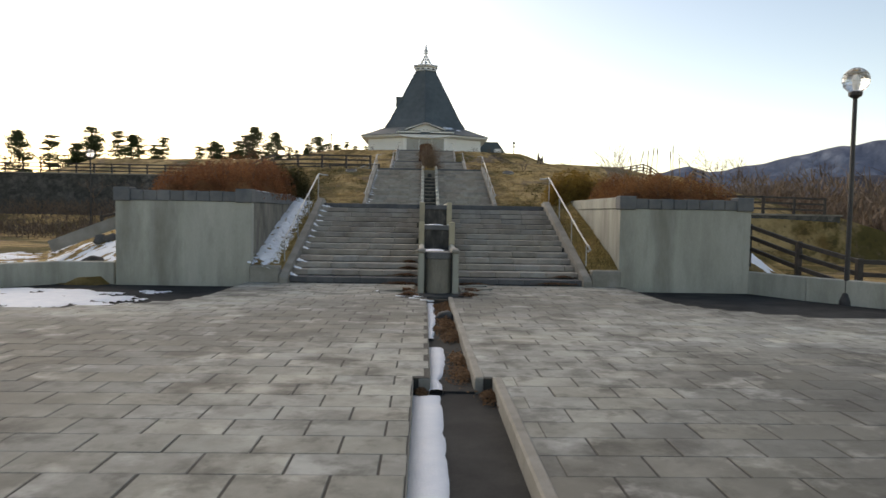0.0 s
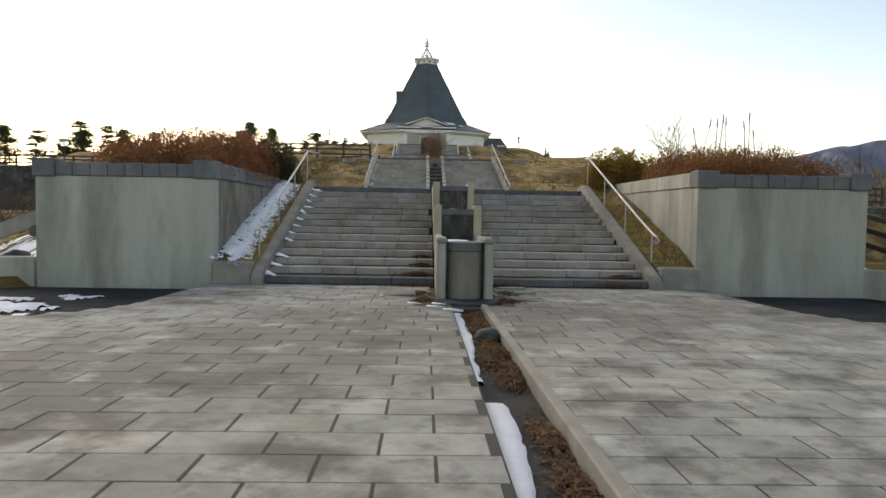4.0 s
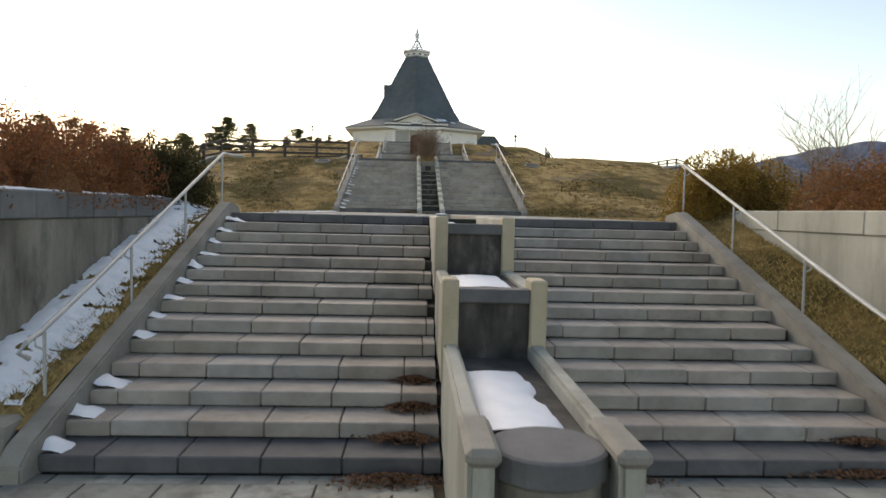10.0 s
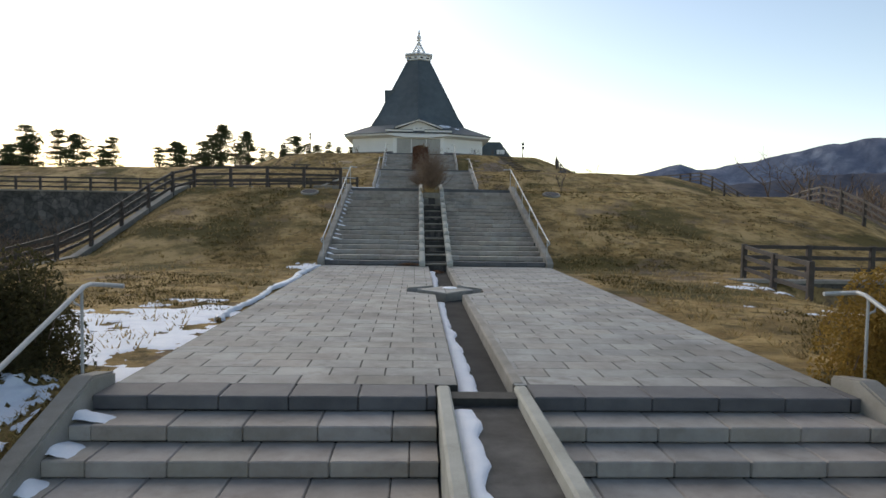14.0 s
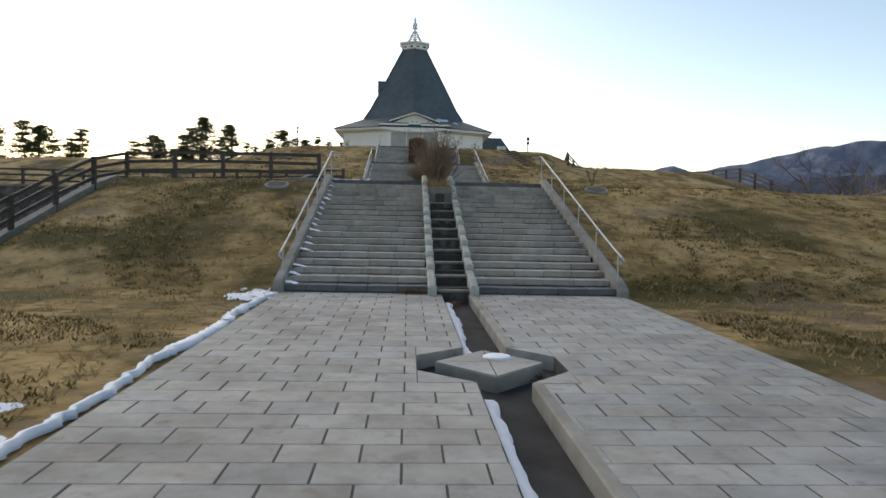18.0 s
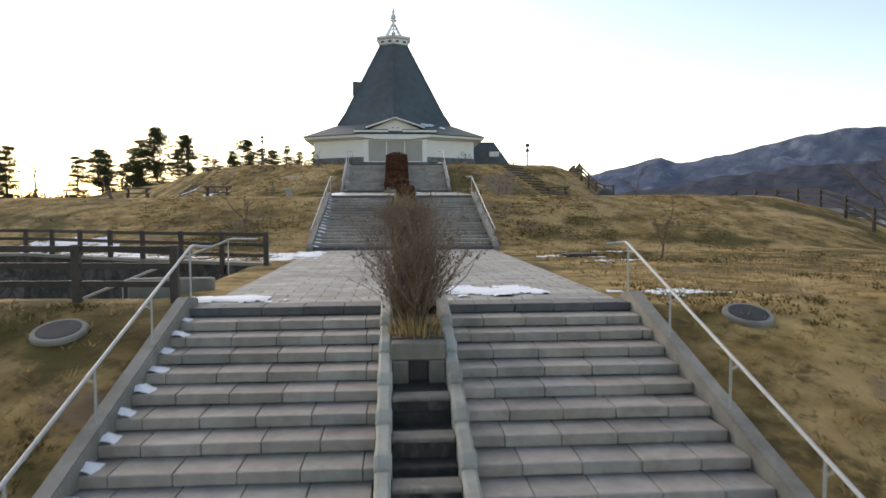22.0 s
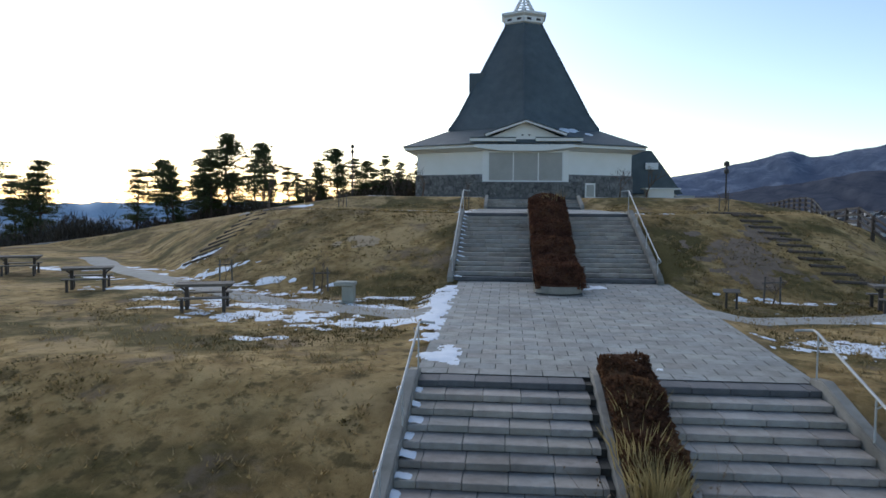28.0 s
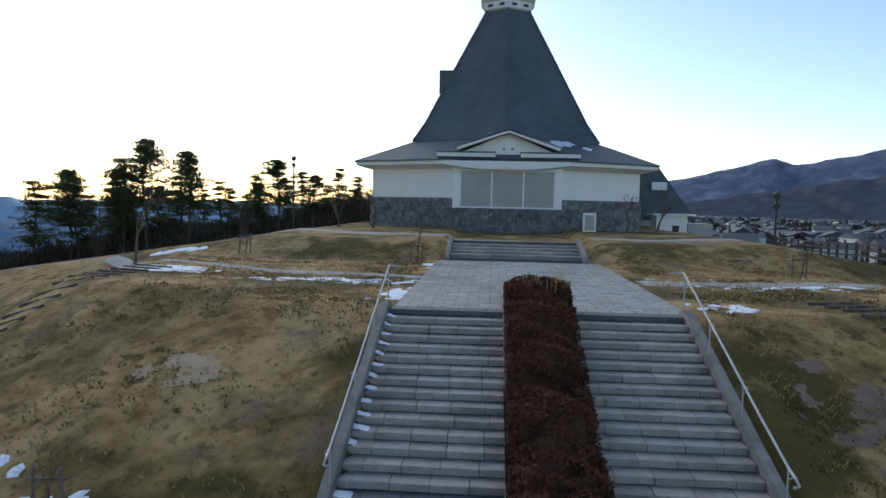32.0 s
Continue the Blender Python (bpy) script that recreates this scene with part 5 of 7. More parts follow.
fence([(-3.95, 44.7), (-10.4, 45.0), (-12.4, 37.0), (-15.5, 31.0)], "dark brown timber post-and-rail fence along the mound")
fence([(-3.85, 52.4), (-8.0, 54.8), (-13.3, 58.5), (-24.0, 58.4), (-60.0, 58.8)], "dark brown timber post-and-rail fence above the stone wall", ground_at=lambda x, y: 4.36)
fence([(8.2, 28.8), (8.3, 32.2), (12.0, 32.4), (20.0, 32.6)], "dark brown timber post-and-rail fence on the lawn")
fence([(20.5, 82), (21.6, 72), (22, 58), (18.5, 46), (17.5, 38), (16, 33)], "dark brown timber fence down the eastern edge", 2.0)
fence([(14.2, 79.0), (13.9, 86.0), (15.0, 92), (16.6, 98.7), (19, 112), (20.5, 122)], "dark brown timber fence on the upper terrace", 1.8)
fence([(7.95, 20.5), (8.4, 16.0), (9.3, 12.6), (13.0, 9.8)], "dark brown timber fence beside the lower ramp", 1.5)

# ---- stone walls of the sunken way ----
rw = thing("retaining_wall", "dark rubble retaining wall below the fence", "wall", kind="structure")
for (xa, ya), (xb, yb) in zip(zip(WALL_X, WALL_Y), zip(WALL_X[1:], WALL_Y[1:])):
    xa = max(xa, -70)
    part("wall_core", prism(bmesh.new(), [(xa, ya - 0.12), (xb, yb - 0.12), (xb, yb + 0.95), (xa, ya + 0.95)], -3, 4.36), "darkwall", rw)
    part("cap", prism(bmesh.new(), [(xa, ya - 0.2), (xb, yb - 0.2), (xb, yb + 0.35), (xa, ya + 0.35)], 4.36, 4.45), "curb", rw)
part("side_wall", boxes((-10.2, -4.1, 45.3, 45.55, -1, 4.34)), "darkwall", rw)
part("end_wall", boxes((-5.4, -3.8, 46.5, 46.75, 3.5, 4.62), bevel=0.03), "curb", rw, "rounded concrete curb")
ew = thing("retaining_wall", "dark rubble wall carrying the lawn fence", "wall", kind="structure")
part("wall_core", boxes((7.9, 20.2, 31.55, 31.95, -2.5, 1.74)), "darkwall", ew)
part("cap", boxes((7.8, 20.3, 31.5, 32.0, 1.74, 1.82)), "curb", ew)

# ---- the hall ----
YC = 121.5
hall = thing("hall_building", "white hexagonal hall with steep dark pyramid roof and stone base", "building", at=(-0.40, YC + 2.4, 9.70))
hall.scale = (1.026, 1.026, 1.026)
HZ = 9.6


def hexa(r, z, rot=180.0, cut=None):
    """Corners of a hexagon that points south; cut: its southern corner is cut off at this distance."""
    p = [(r * math.sin(radians(rot + 60 * k)), r * math.cos(radians(rot + 60 * k)), z) for k in range(6)]
    if cut is not None:
        c = min(cut, r - 0.05)
        x = (r - c) * 1.732
        p = [(-x, -c, z)] + p[1:] + [(x, -c, z)]
    return p


def hex_shell(bm, rings, cut=None):
    vs = [[bm.verts.new(p) for p in hexa(r, z, cut=cut)] for r, z in rings]
    n = len(vs[0])
    for a, b in zip(vs, vs[1:]):
        for k in range(n):
            bm.faces.new((a[k], a[(k + 1) % n], b[(k + 1) % n], b[k]))
    bm.faces.new(vs[0])
    bm.faces.new(vs[-1])
    bmesh.ops.recalc_face_normals(bm, faces=bm.faces)
    return bm


part("stone_base", hex_shell(bmesh.new(), [(10.95, -1.2), (10.95, 11.75 - HZ), (10.8, 11.85 - HZ)], 9.0), "stone", hall, "grey rubble stone base")
part("wall", hex_shell(bmesh.new(), [(10.8, 11.7 - HZ), (10.8, 14.35 - HZ)], 9.0), "plaster", hall, "smooth white plaster wall")
part("eave_board", hex_shell(bmesh.new(), [(10.7, 13.72 - HZ), (11.9, 13.98 - HZ), (12.05, 14.02 - HZ), (12.05, 14.26 - HZ), (11.6, 14.34 - HZ)], 9.7), "trim", hall, "white boxed eave")
part("skirt_roof", hex_shell(bmesh.new(), [(12.2, 14.26 - HZ), (12.2, 14.34 - HZ), (7.3, 16.05 - HZ), (7.0, 16.05 - HZ)], 9.7), "roof", hall)
part("pyramid_roof", hex_shell(bmesh.new(), [(7.75, 15.9 - HZ), (7.75, 15.95 - HZ), (6.75, 17.3 - HZ), (1.75, 26.2 - HZ)]), "roof", hall, "steep dark slate pyramid roof")
for k in range(6):
    for (ra, za_), (rb, zb_) in (((7.77, 15.98), (6.78, 17.32)), ((6.78, 17.32), (1.78, 26.2))):
        part("ridge_cap", beam(bmesh.new(), hexa(ra, za_ - HZ)[k], hexa(rb, zb_ - HZ)[k], 0.16, 0.07), "ridge", hall)
crown = part("crown", hex_shell(bmesh.new(), [(1.72, 25.9 - HZ), (2.05, 26.1 - HZ), (2.05, 26.6 - HZ), (2.36, 26.78 - HZ), (2.36, 27.0 - HZ), (1.1, 27.3 - HZ)]), "trim", hall, "white flared crown with small dark openings")
for k in range(6):
    for s in (-0.5, 0.5):
        a = radians(180 + 60 * k + 30)
        r = 2.05 * math.cos(radians(30))
        c = Vector((math.sin(a) * r, math.cos(a) * r, 26.35 - HZ))
        t = Vector((math.cos(a), -math.sin(a), 0))
        part("vent", beam(bmesh.new(), c + t * (s - 0.22), c + t * (s + 0.22), 0.05, 0.2), "dark_metal", crown)
lan = part("lantern", boxes((-0.2, 0.2, -0.2, 0.2, 27.1 - HZ, 27.8 - HZ)), "dark_metal", hall)
for k in range(6):
    a, b = Vector(hexa(1.15, 27.1 - HZ)[k]), Vector(hexa(0.22, 28.7 - HZ)[k])
    part("strut", beam(bmesh.new(), a, b, 0.17, 0.17), "trim", lan)
    for z, r in ((27.55, 0.88), (28.1, 0.55)):
        part("ring_bar", beam(bmesh.new(), hexa(r, z - HZ)[k], hexa(r, z - HZ)[(k + 1) % 6], 0.09, 0.09), "trim", lan)
fin = part("finial", lathe(bmesh.new(), [(0.34, 28.58 - HZ), (0.42, 28.78 - HZ), (0.2, 28.88 - HZ), (0.18, 29.28 - HZ), (0.42, 29.38 - HZ), (0.42, 29.5 - HZ), (0.16, 29.58 - HZ), (0.34, 29.82 - HZ), (0.34, 30.1 - HZ), (0.12, 30.6 - HZ), (0.2, 30.8 - HZ), (0.1, 31.1 - HZ), (0.04, 31.5 - HZ)], 10), "trim", hall, "pale turned finial")
fin.scale, fin.location = (1, 1, 0.78), (0, 0, 0.22 * (28.58 - HZ))
part("roof_box", boxes((-4.95, -2.8, -2.6, -0.6, 19.6 - HZ, 21.3 - HZ)), "roof", hall, "dark box dormer on the pyramid roof")
# porch with low gable
PF = -9.15
porch = part("porch", boxes((-3.55, 3.55, PF, -6.5, 11.2 - HZ, 14.52 - HZ)), "plaster", hall, "white porch front")
porch.location.x = 0.12
part("porch_base", boxes((-4.6, 4.6, PF - 0.5, -6.2, -1.0, 11.2 - HZ), bevel=0.03), "stone", porch)
bm = bmesh.new()
prism_pts = [(-0.78, 14.0), (0.78, 14.0), (0.78, 15.5), (0.0, 15.95), (-0.78, 15.5)]
va, vb = [bm.verts.new((x, PF - 0.03, z - HZ)) for x, z in prism_pts], [bm.verts.new((x, -5, z - HZ)) for x, z in prism_pts]
for k in range(5):
    q = (k + 1) % 5
    bm.faces.new((va[k], va[q], vb[q], vb[k]))
bm.faces.new(va)
bm.faces.new(vb[::-1])
bmesh.ops.recalc_face_normals(bm, faces=bm.faces)
part("gable_wall", bm, "plaster", porch)
bm = bmesh.new()
va, vb = [bm.verts.new((x, PF + 0.08, z - HZ)) for x, z in ((-3.1, 14.8), (3.1, 14.8), (0, 16.1))], [bm.verts.new((x, PF + 0.3, z - HZ)) for x, z in ((-3.1, 14.8), (3.1, 14.8), (0, 16.1))]
bm.faces.new(va)
bm.faces.new(vb[::-1])
for k in range(3):
    bm.faces.new((va[k], va[(k + 1) % 3], vb[(k + 1) % 3], vb[k]))
bmesh.ops.recalc_face_normals(bm, faces=bm.faces)
part("gable_infill", bm, "plaster", porch)
for sx in (-1, 1):
    part("gable_board", beam(bmesh.new(), (0, PF - 0.45, 16.18 - HZ), (sx * 3.3, PF - 0.45, 15.02 - HZ), 0.5, 0.2), "trim", porch)
    bm = bmesh.new()
    q = [(0, 16.32), (sx * 3.45, 15.12), (sx * 3.45, 15.05), (0, 16.2)]
    va, vb = [bm.verts.new((x, PF - 0.7, z - HZ)) for x, z in q], [bm.verts.new((x, -5.2, z - HZ + 0.3)) for x, z in q]
    for k in range(4):
        j = (k + 1) % 4
        bm.faces.new((va[k], va[j], vb[j], vb[k]))
    bm.faces.new(va)
    bm.faces.new(vb[::-1])
    bmesh.ops.recalc_face_normals(bm, faces=bm.faces)
    part("gable_roof", bm, "roof", porch)
    x0, x1 = sorted((sx * 0.8, sx * 4.6))
    part("porch_eave", boxes((x0, x1, PF - 0.6, PF + 1.2, 14.50 - HZ, 14.76 - HZ), bevel=0.02), "trim", porch)
    part("porch_roof", boxes((x0, x1, PF - 0.65, PF + 2.4, 14.76 - HZ, 14.84 - HZ)), "roof", porch)
    part("porch_return", boxes((min(sx * 2.9, sx * 3.55), max(sx * 2.9, sx * 3.55), PF - 0.05, PF + 0.5, 13.8 - HZ, 14.3 - HZ)), "plaster", porch)
for sx in (-0.28, 0.28):
    part("light_spot", boxes((sx - 0.08, sx + 0.08, PF - 0.1, PF, 15.0 - HZ, 15.1 - HZ)), "dark_metal", porch)
shut = part("entrance_shutter", boxes((-3.05, 3.05, PF - 0.06, PF + 0.1, 11.3 - HZ, 13.62 - HZ)), "shutter", porch, "beige closed shutters in three bays")
for x in (-3.1, -1.05, 1.0, 3.0):
    part("mullion", boxes((x, x + 0.1, PF - 0.1, PF, 11.25 - HZ, 13.7 - HZ)), "trim", shut)
for z in (11.22, 13.62):
    part("frame_bar", boxes((-3.1, 3.1, PF - 0.1, PF, z - HZ, z + 0.1 - HZ)), "trim", shut)
for k in range(14):
    part("slat", boxes((-3.0, 3.0, PF - 0.075, PF - 0.05, 11.34 + k * 0.163 - HZ, 11.34 + k * 0.163 + 0.145 - HZ)), "shutter", shut)
ac = thing("condenser_unit", "white outdoor air-conditioning unit on the terrace", "machine", at=(4.9, 112.3, gz(4.9, 112.3)))
part("case", boxes((-0.4, 0.4, -0.2, 0.2, 0.05, 1.25), bevel=0.02), "trim", ac)
part("fan_grille", boxes((-0.3, 0.3, -0.22, -0.2, 0.15, 1.1)), "shutter", ac)
# snow left on the sheltered side of the skirt roof
rng = random.Random(88)
for k in range(9):
    r, u = rng.uniform(7.5, 9.3), rng.uniform(0.25, 0.75)
    px, py = r * 0.866 * u, -r * (1 - 0.5 * u)
    z = 16.07 - (r - 7.3) * 0.349 - HZ
    bm = lathe(bmesh.new(), [(rng.uniform(0.25, 0.55), -0.02), (0.3, 0.035), (0.05, 0.05)], 9)
    for v in bm.verts:
        v.co.x *= rng.uniform(0.7, 1.5)
    ob = part("snow_patch", bm, "snow", hall)
    ob.matrix_basis = Matrix.Translation((px, py, z)) @ Vector((0.5 * 0.374, -0.866 * 0.374, 0.927)).to_track_quat("Z", "Y").to_matrix().to_4x4()
# rear wing
wing = thing("rear_wing", "dark steep-roofed wing with a small white dormer", "building", at=(11.2, 134, 8.6))
bm = bmesh.new()
q = [(-6, 2.0), (5.6, 2.0), (2.2, 6.6), (-3, 6.6)]
va, vb = [bm.verts.new((x, -3, z)) for x, z in q], [bm.verts.new((x, 10, z)) for x, z in q]
for k in range(4):
    j = (k + 1) % 4
    bm.faces.new((va[k], va[j], vb[j], vb[k]))
bm.faces.new(va)
bm.faces.new(vb[::-1])
bmesh.ops.recalc_face_normals(bm, faces=bm.faces)
part("roof", bm, "roof", wing)
part("wall", boxes((-5.5, 5.0, -2.6, 9.6, -1, 2.1)), "plaster", wing)
part("dormer", boxes((1.6, 2.9, -3.3, 1, 4.6, 5.3)), "trim", wing)
shed = thing("small_outbuilding", "small white flat-roofed outbuilding with grey shed", "building", at=(14.0, 128, 9.3))
part("wall", boxes((-1.6, 0.9, -1.2, 1.2, -0.6, 1.7)), "plaster", shed)
part("roof", boxes((-1.9, 1.5, -1.5, 1.5, 1.7, 1.86)), "trim", shed)
part("window", boxes((-0.3, 0.25, -1.24, -1.2, 0.3, 0.9)), "dark_metal", shed)
part("lean_to", boxes((0.95, 2.9, -1.3, 1.0, -0.6, 1.1)), "shutter", shed)

# ---- distance ----
def ridge(name, label, prof, dist, base, mat, rough, seed, depth=900):
    rng = random.Random(seed)
    az = np.linspace(prof[0][0], prof[-1][0], 160)
    el = np.interp(az, [p[0] for p in prof], [p[1] for p in prof])
    v, f = [], []
    m = 9
    ph = [rng.uniform(0, 6.28) for _ in range(8)]
    for i, (a, e) in enumerate(zip(az, el)):
        h = dist * math.tan(radians(e))
        h += sum(dist * rough / (k + 1) * math.sin(a * (1.1 + 1.7 * k) + ph[k]) for k in range(6))
        for j in range(m + 1):
            t = j / m
            d = dist - depth * (1 - t) + 40 * math.sin(a * 2.3 + j * 1.9)
            z = base + (h - base) * t ** 1.35 + (math.sin(a * 3.7 + j * 2.1 + ph[6]) + math.sin(a * 1.3 + j)) * dist * rough * 1.6 * math.sin(math.pi * t)
            v.append((d * math.sin(radians(a)), d * math.cos(radians(a)), z))
        v.append(((dist + 300) * math.sin(radians(a)), (dist + 300) * math.cos(radians(a)), base))
    k = m + 2
    for i in range(len(az) - 1):
        for j in range(m + 1):
            p = i * k + j
            f.append((p, p + k, p + k + 1, p + 1))
    return tagged(from_arrays(name, v, f, mat, smooth=True), label, "mountain", kind="structure")


ridge("mountain_backdrop", "forested mountains with thin snow, blue-grey from haze in the colour", [(6, 0.4), (9, 1.3), (12.2, 2.1), (16, 2.8), (19.3, 3.6), (20.6, 4.1), (22.0, 3.4), (25, 4.0), (28, 4.6), (31, 5.3), (34, 5.6), (40, 5.0), (50, 4), (62, 2.0)], 3600, -30, "mountain", 0.0006, 51)
ridge("foothill_backdrop", "dark wooded foothill before the mountains, tinted with haze", [(10, 0.2), (16, 1.0), (20, 1.6), (26, 2.6), (32, 3.2), (40, 3.4), (52, 2.4), (64, 0.6)], 2500, -30, "foothill", 0.001, 52)
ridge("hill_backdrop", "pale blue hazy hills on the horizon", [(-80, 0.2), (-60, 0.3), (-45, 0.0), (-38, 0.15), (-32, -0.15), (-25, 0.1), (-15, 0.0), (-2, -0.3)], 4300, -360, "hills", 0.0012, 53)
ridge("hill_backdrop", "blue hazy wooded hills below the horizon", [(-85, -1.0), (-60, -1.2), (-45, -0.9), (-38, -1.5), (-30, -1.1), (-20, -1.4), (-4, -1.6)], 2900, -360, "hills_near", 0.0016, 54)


# ---- ribbons and patches on the lawn ----
def ribbon(name, label, pts, width, mat, lift=0.03, category="path", kind="structure"):
    """A strip that follows the ground along a bent line."""
    line = []
    for (ax, ay), (bx, by) in zip(pts, pts[1:]):
        n = max(1, int(math.hypot(bx - ax, by - ay) / 0.35))
        line += [(ax + (bx - ax) * k / n, ay + (by - ay) * k / n) for k in range(n)]
    line.append(pts[-1])
    bm = bmesh.new()
    rows = []
    for i, (x, y) in enumerate(line):
        p, q = line[max(0, i - 2)], line[min(len(line) - 1, i + 2)]
        d = Vector((q[0] - p[0], q[1] - p[1])).normalized()
        w = width * (1 + 0.08 * math.sin(i * 0.7)) / 2
        row = []
        for k in range(5):
            s = (k - 2) / 2 * w
            px, py = x - d.y * s, y + d.x * s
            row.append(bm.verts.new((px, py, gz(px, py) + lift - (0.05 if k in (0, 4) else 0))))
        rows.append(row)
    for a, b in zip(rows, rows[1:]):
        for k in range(4):
            f = bm.faces.new((a[k], b[k], b[k + 1], a[k + 1]))
            f.smooth = True
    bmesh.ops.recalc_face_normals(bm, faces=bm.faces)
    return tagged(part(name, bm, mat), label, category, kind=kind)


def snow_field(cx, cy, rx, ry, seed, cover=0.5, lift=0.0, label="ragged patch of old snow on the lawn", flat=None, cell=0.085, grain=1.9, thick=0.55, mat="snow", name="snow_patch", category="snow"):
    """Melting snow: cells of a fine grid that a noise keeps, thicker toward the middle."""
    nx_, ny_ = int(2 * rx / cell), int(2 * ry / cell)
    V, F, ids = [], [], {}
    def val(i, j):
        x, y = cx - rx + i * cell, cy - ry + j * cell
        r = math.hypot((x - cx) / rx, (y - cy) / ry)
        return noise.fractal(Vector((x * grain, y * grain, seed * 3.7)), 0.6, 2.2, 5) * 0.8 + cover - r * 0.85
    vals = [[val(i, j) for j in range(ny_ + 1)] for i in range(nx_ + 1)]
    def vid(i, j):
        if (i, j) not in ids:
            x, y = cx - rx + i * cell, cy - ry + j * cell
            z = (flat(x, y) if callable(flat) else flat if flat is not None else gz(x, y)) + lift
            ids[(i, j)] = len(V)
            jx, jy = noise.noise(Vector((x * 9, y * 9, seed))), noise.noise(Vector((x * 9, y * 9, seed + 9)))
            V.append((x + jx * cell * 0.45, y + jy * cell * 0.45, z + (-0.012 if vals[i][j] < 0 else 0.004 + thick * (0.002 + min(0.03, vals[i][j] * 0.08)))))
        return ids[(i, j)]
    for i in range(nx_):
        for j in range(ny_):
            s = sum(vals[i + a][j + b] > 0 for a in (0, 1) for b in (0, 1))
            if s >= 2:
                F.append((vid(i, j), vid(i + 1, j), vid(i + 1, j + 1), vid(i, j + 1)))
    if F:
        return tagged(from_arrays(name, V, F, mat, smooth=True), label, category, kind="stuff")


ribbon("side_path", "pale gravel path across the picnic terrace", [(-3.3, 72.4), (-6.4, 73.8), (-11.3, 77.0), (-14, 79.2), (-19, 84.0), (-24, 90.0)], 1.5, "path")
ribbon("side_path", "pale gravel path across the picnic terrace", [(3.4, 72.7), (7.6, 73.8), (13, 76.5), (18, 80)], 1.5, "path")
ribbon("side_path", "narrow pale path on the upper terrace", [(-3.5, 90.2), (-8.5, 91.2), (-14, 94.0), (-19, 99.0)], 0.9, "path")
ribbon("side_path", "narrow pale path on the upper terrace", [(3.5, 90.2), (9, 91.0), (15, 92.5)], 1.6, "path")
ribbon("side_path", "pale path before the hall", [(-22, 112), (-12, 106), (-3, 103.5), (6, 103.5), (12, 106), (17, 112)], 1.6, "path")
ribbon("road", "narrow asphalt road behind the lawn", [(-75, 93.5), (-52, 96.5), (-40, 99.0), (-32, 100.8), (-26, 104.5), (-22, 112), (-19, 122)], 3.0, "asphalt", 0.06, "road")
for args in ((-8.0, 72.4, 2.8, 1.1, 1, 0.6), (-6.0, 71.4, 2.0, 1.0, 6, 0.4), (-14.5, 77.3, 2.0, 0.9, 2, 0.55), (-5.2, 76.2, 1.6, 0.5, 3, 0.6), (-8.6, 77.7, 1.0, 0.45, 4, 0.75), (-4.4, 71.6, 1.0, 0.7, 5, 0.6), (-11.5, 73.4, 1.6, 0.5, 7, 0.42), (-18.0, 80.5, 1.6, 0.8, 8, 0.35), (-21.5, 84.0, 2.0, 1.0, 9, 0.5), (-10.6, 79.0, 1.6, 0.4, 10, 0.6), (-13.0, 81.0, 1.6, 0.45, 60, 0.6), (-15.4, 83.4, 1.4, 0.6, 61, 0.65), (-7.2, 69.6, 1.2, 0.6, 62, 0.3),
             (-4.0, 75.0, 0.5, 1.6, 11, 0.6), (5.6, 69.6, 1.9, 1.2, 12, 0.55), (8.0, 73.8, 2.6, 0.8, 13, 0.42), (6.8, 76.9, 2.4, 0.35, 14, 0.5), (11.2, 76.0, 2.0, 0.5, 15, 0.5),
             (-12.2, 90.6, 1.9, 1.1, 16, 0.75), (-6.2, 88.6, 3.2, 0.9, 17, 0.55), (-3.8, 86.2, 0.6, 1.6, 18, 0.5), (7.6, 90.6, 4.4, 1.5, 19, 0.42), (4.6, 84.9, 1.0, 0.8, 20, 0.5), (-15.5, 98.5, 1.6, 0.4, 21, 0.6), (-3.4, 94.8, 0.6, 1.6, 22, 0.5),
             (-4.5, 57.4, 0.95, 0.8, 23, 0.5), (-4.3, 55.8, 0.6, 1.5, 24, 0.5), (5.3, 55.0, 1.2, 0.8, 25, 0.7), (6.2, 52.8, 1.6, 0.5, 26, 0.4), (7.5, 57.2, 1.5, 0.4, 27, 0.35), (-8.5, 56.6, 3.0, 0.8, 28, 0.5), (-12.6, 60.0, 1.8, 0.9, 29, 0.7), (4.8, 45.2, 1.2, 0.7, 30, 0.5),
             (-5.6, 22.8, 2.3, 2.6, 31, 0.92), (-4.5, 25.0, 0.9, 1.8, 32, 0.72), (-8.2, 24.2, 1.6, 1.3, 33, 0.35), (8.4, 30.0, 1.5, 1.4, 34, 0.45), (7.0, 26.0, 1.6, 0.8, 35, 0.3), (-13.6, 33.4, 1.8, 1.1, 36, 0.6), (-12.5, 17.5, 4.0, 2.6, 37, 0.75), (-17.5, 21.5, 5.0, 3.6, 38, 0.65), (9.6, 18.2, 0.7, 3.8, 39, 0.7), (10.6, 12.3, 2.2, 0.6, 40, 0.6), (-5.6, 54.9, 1.2, 0.8, 143, 0.6), (-7.6, 56.2, 1.4, 0.8, 144, 0.8), (-9.8, 57.8, 1.5, 0.8, 145, 0.75), (-12.0, 59.4, 1.5, 0.8, 146, 0.7), (-9.4, 74.4, 1.8, 0.8, 147, 0.6), (-12.0, 75.2, 1.6, 0.7, 148, 0.5)):
    snow_field(*args)
snow_field(-10.4, 16.2, 2.6, 1.5, 149, 0.8)
snow_field(-8.4, 11.2, 2.6, 1.9, 42, 0.8, flat=-0.26, label="old snow lying in the sunken basin")
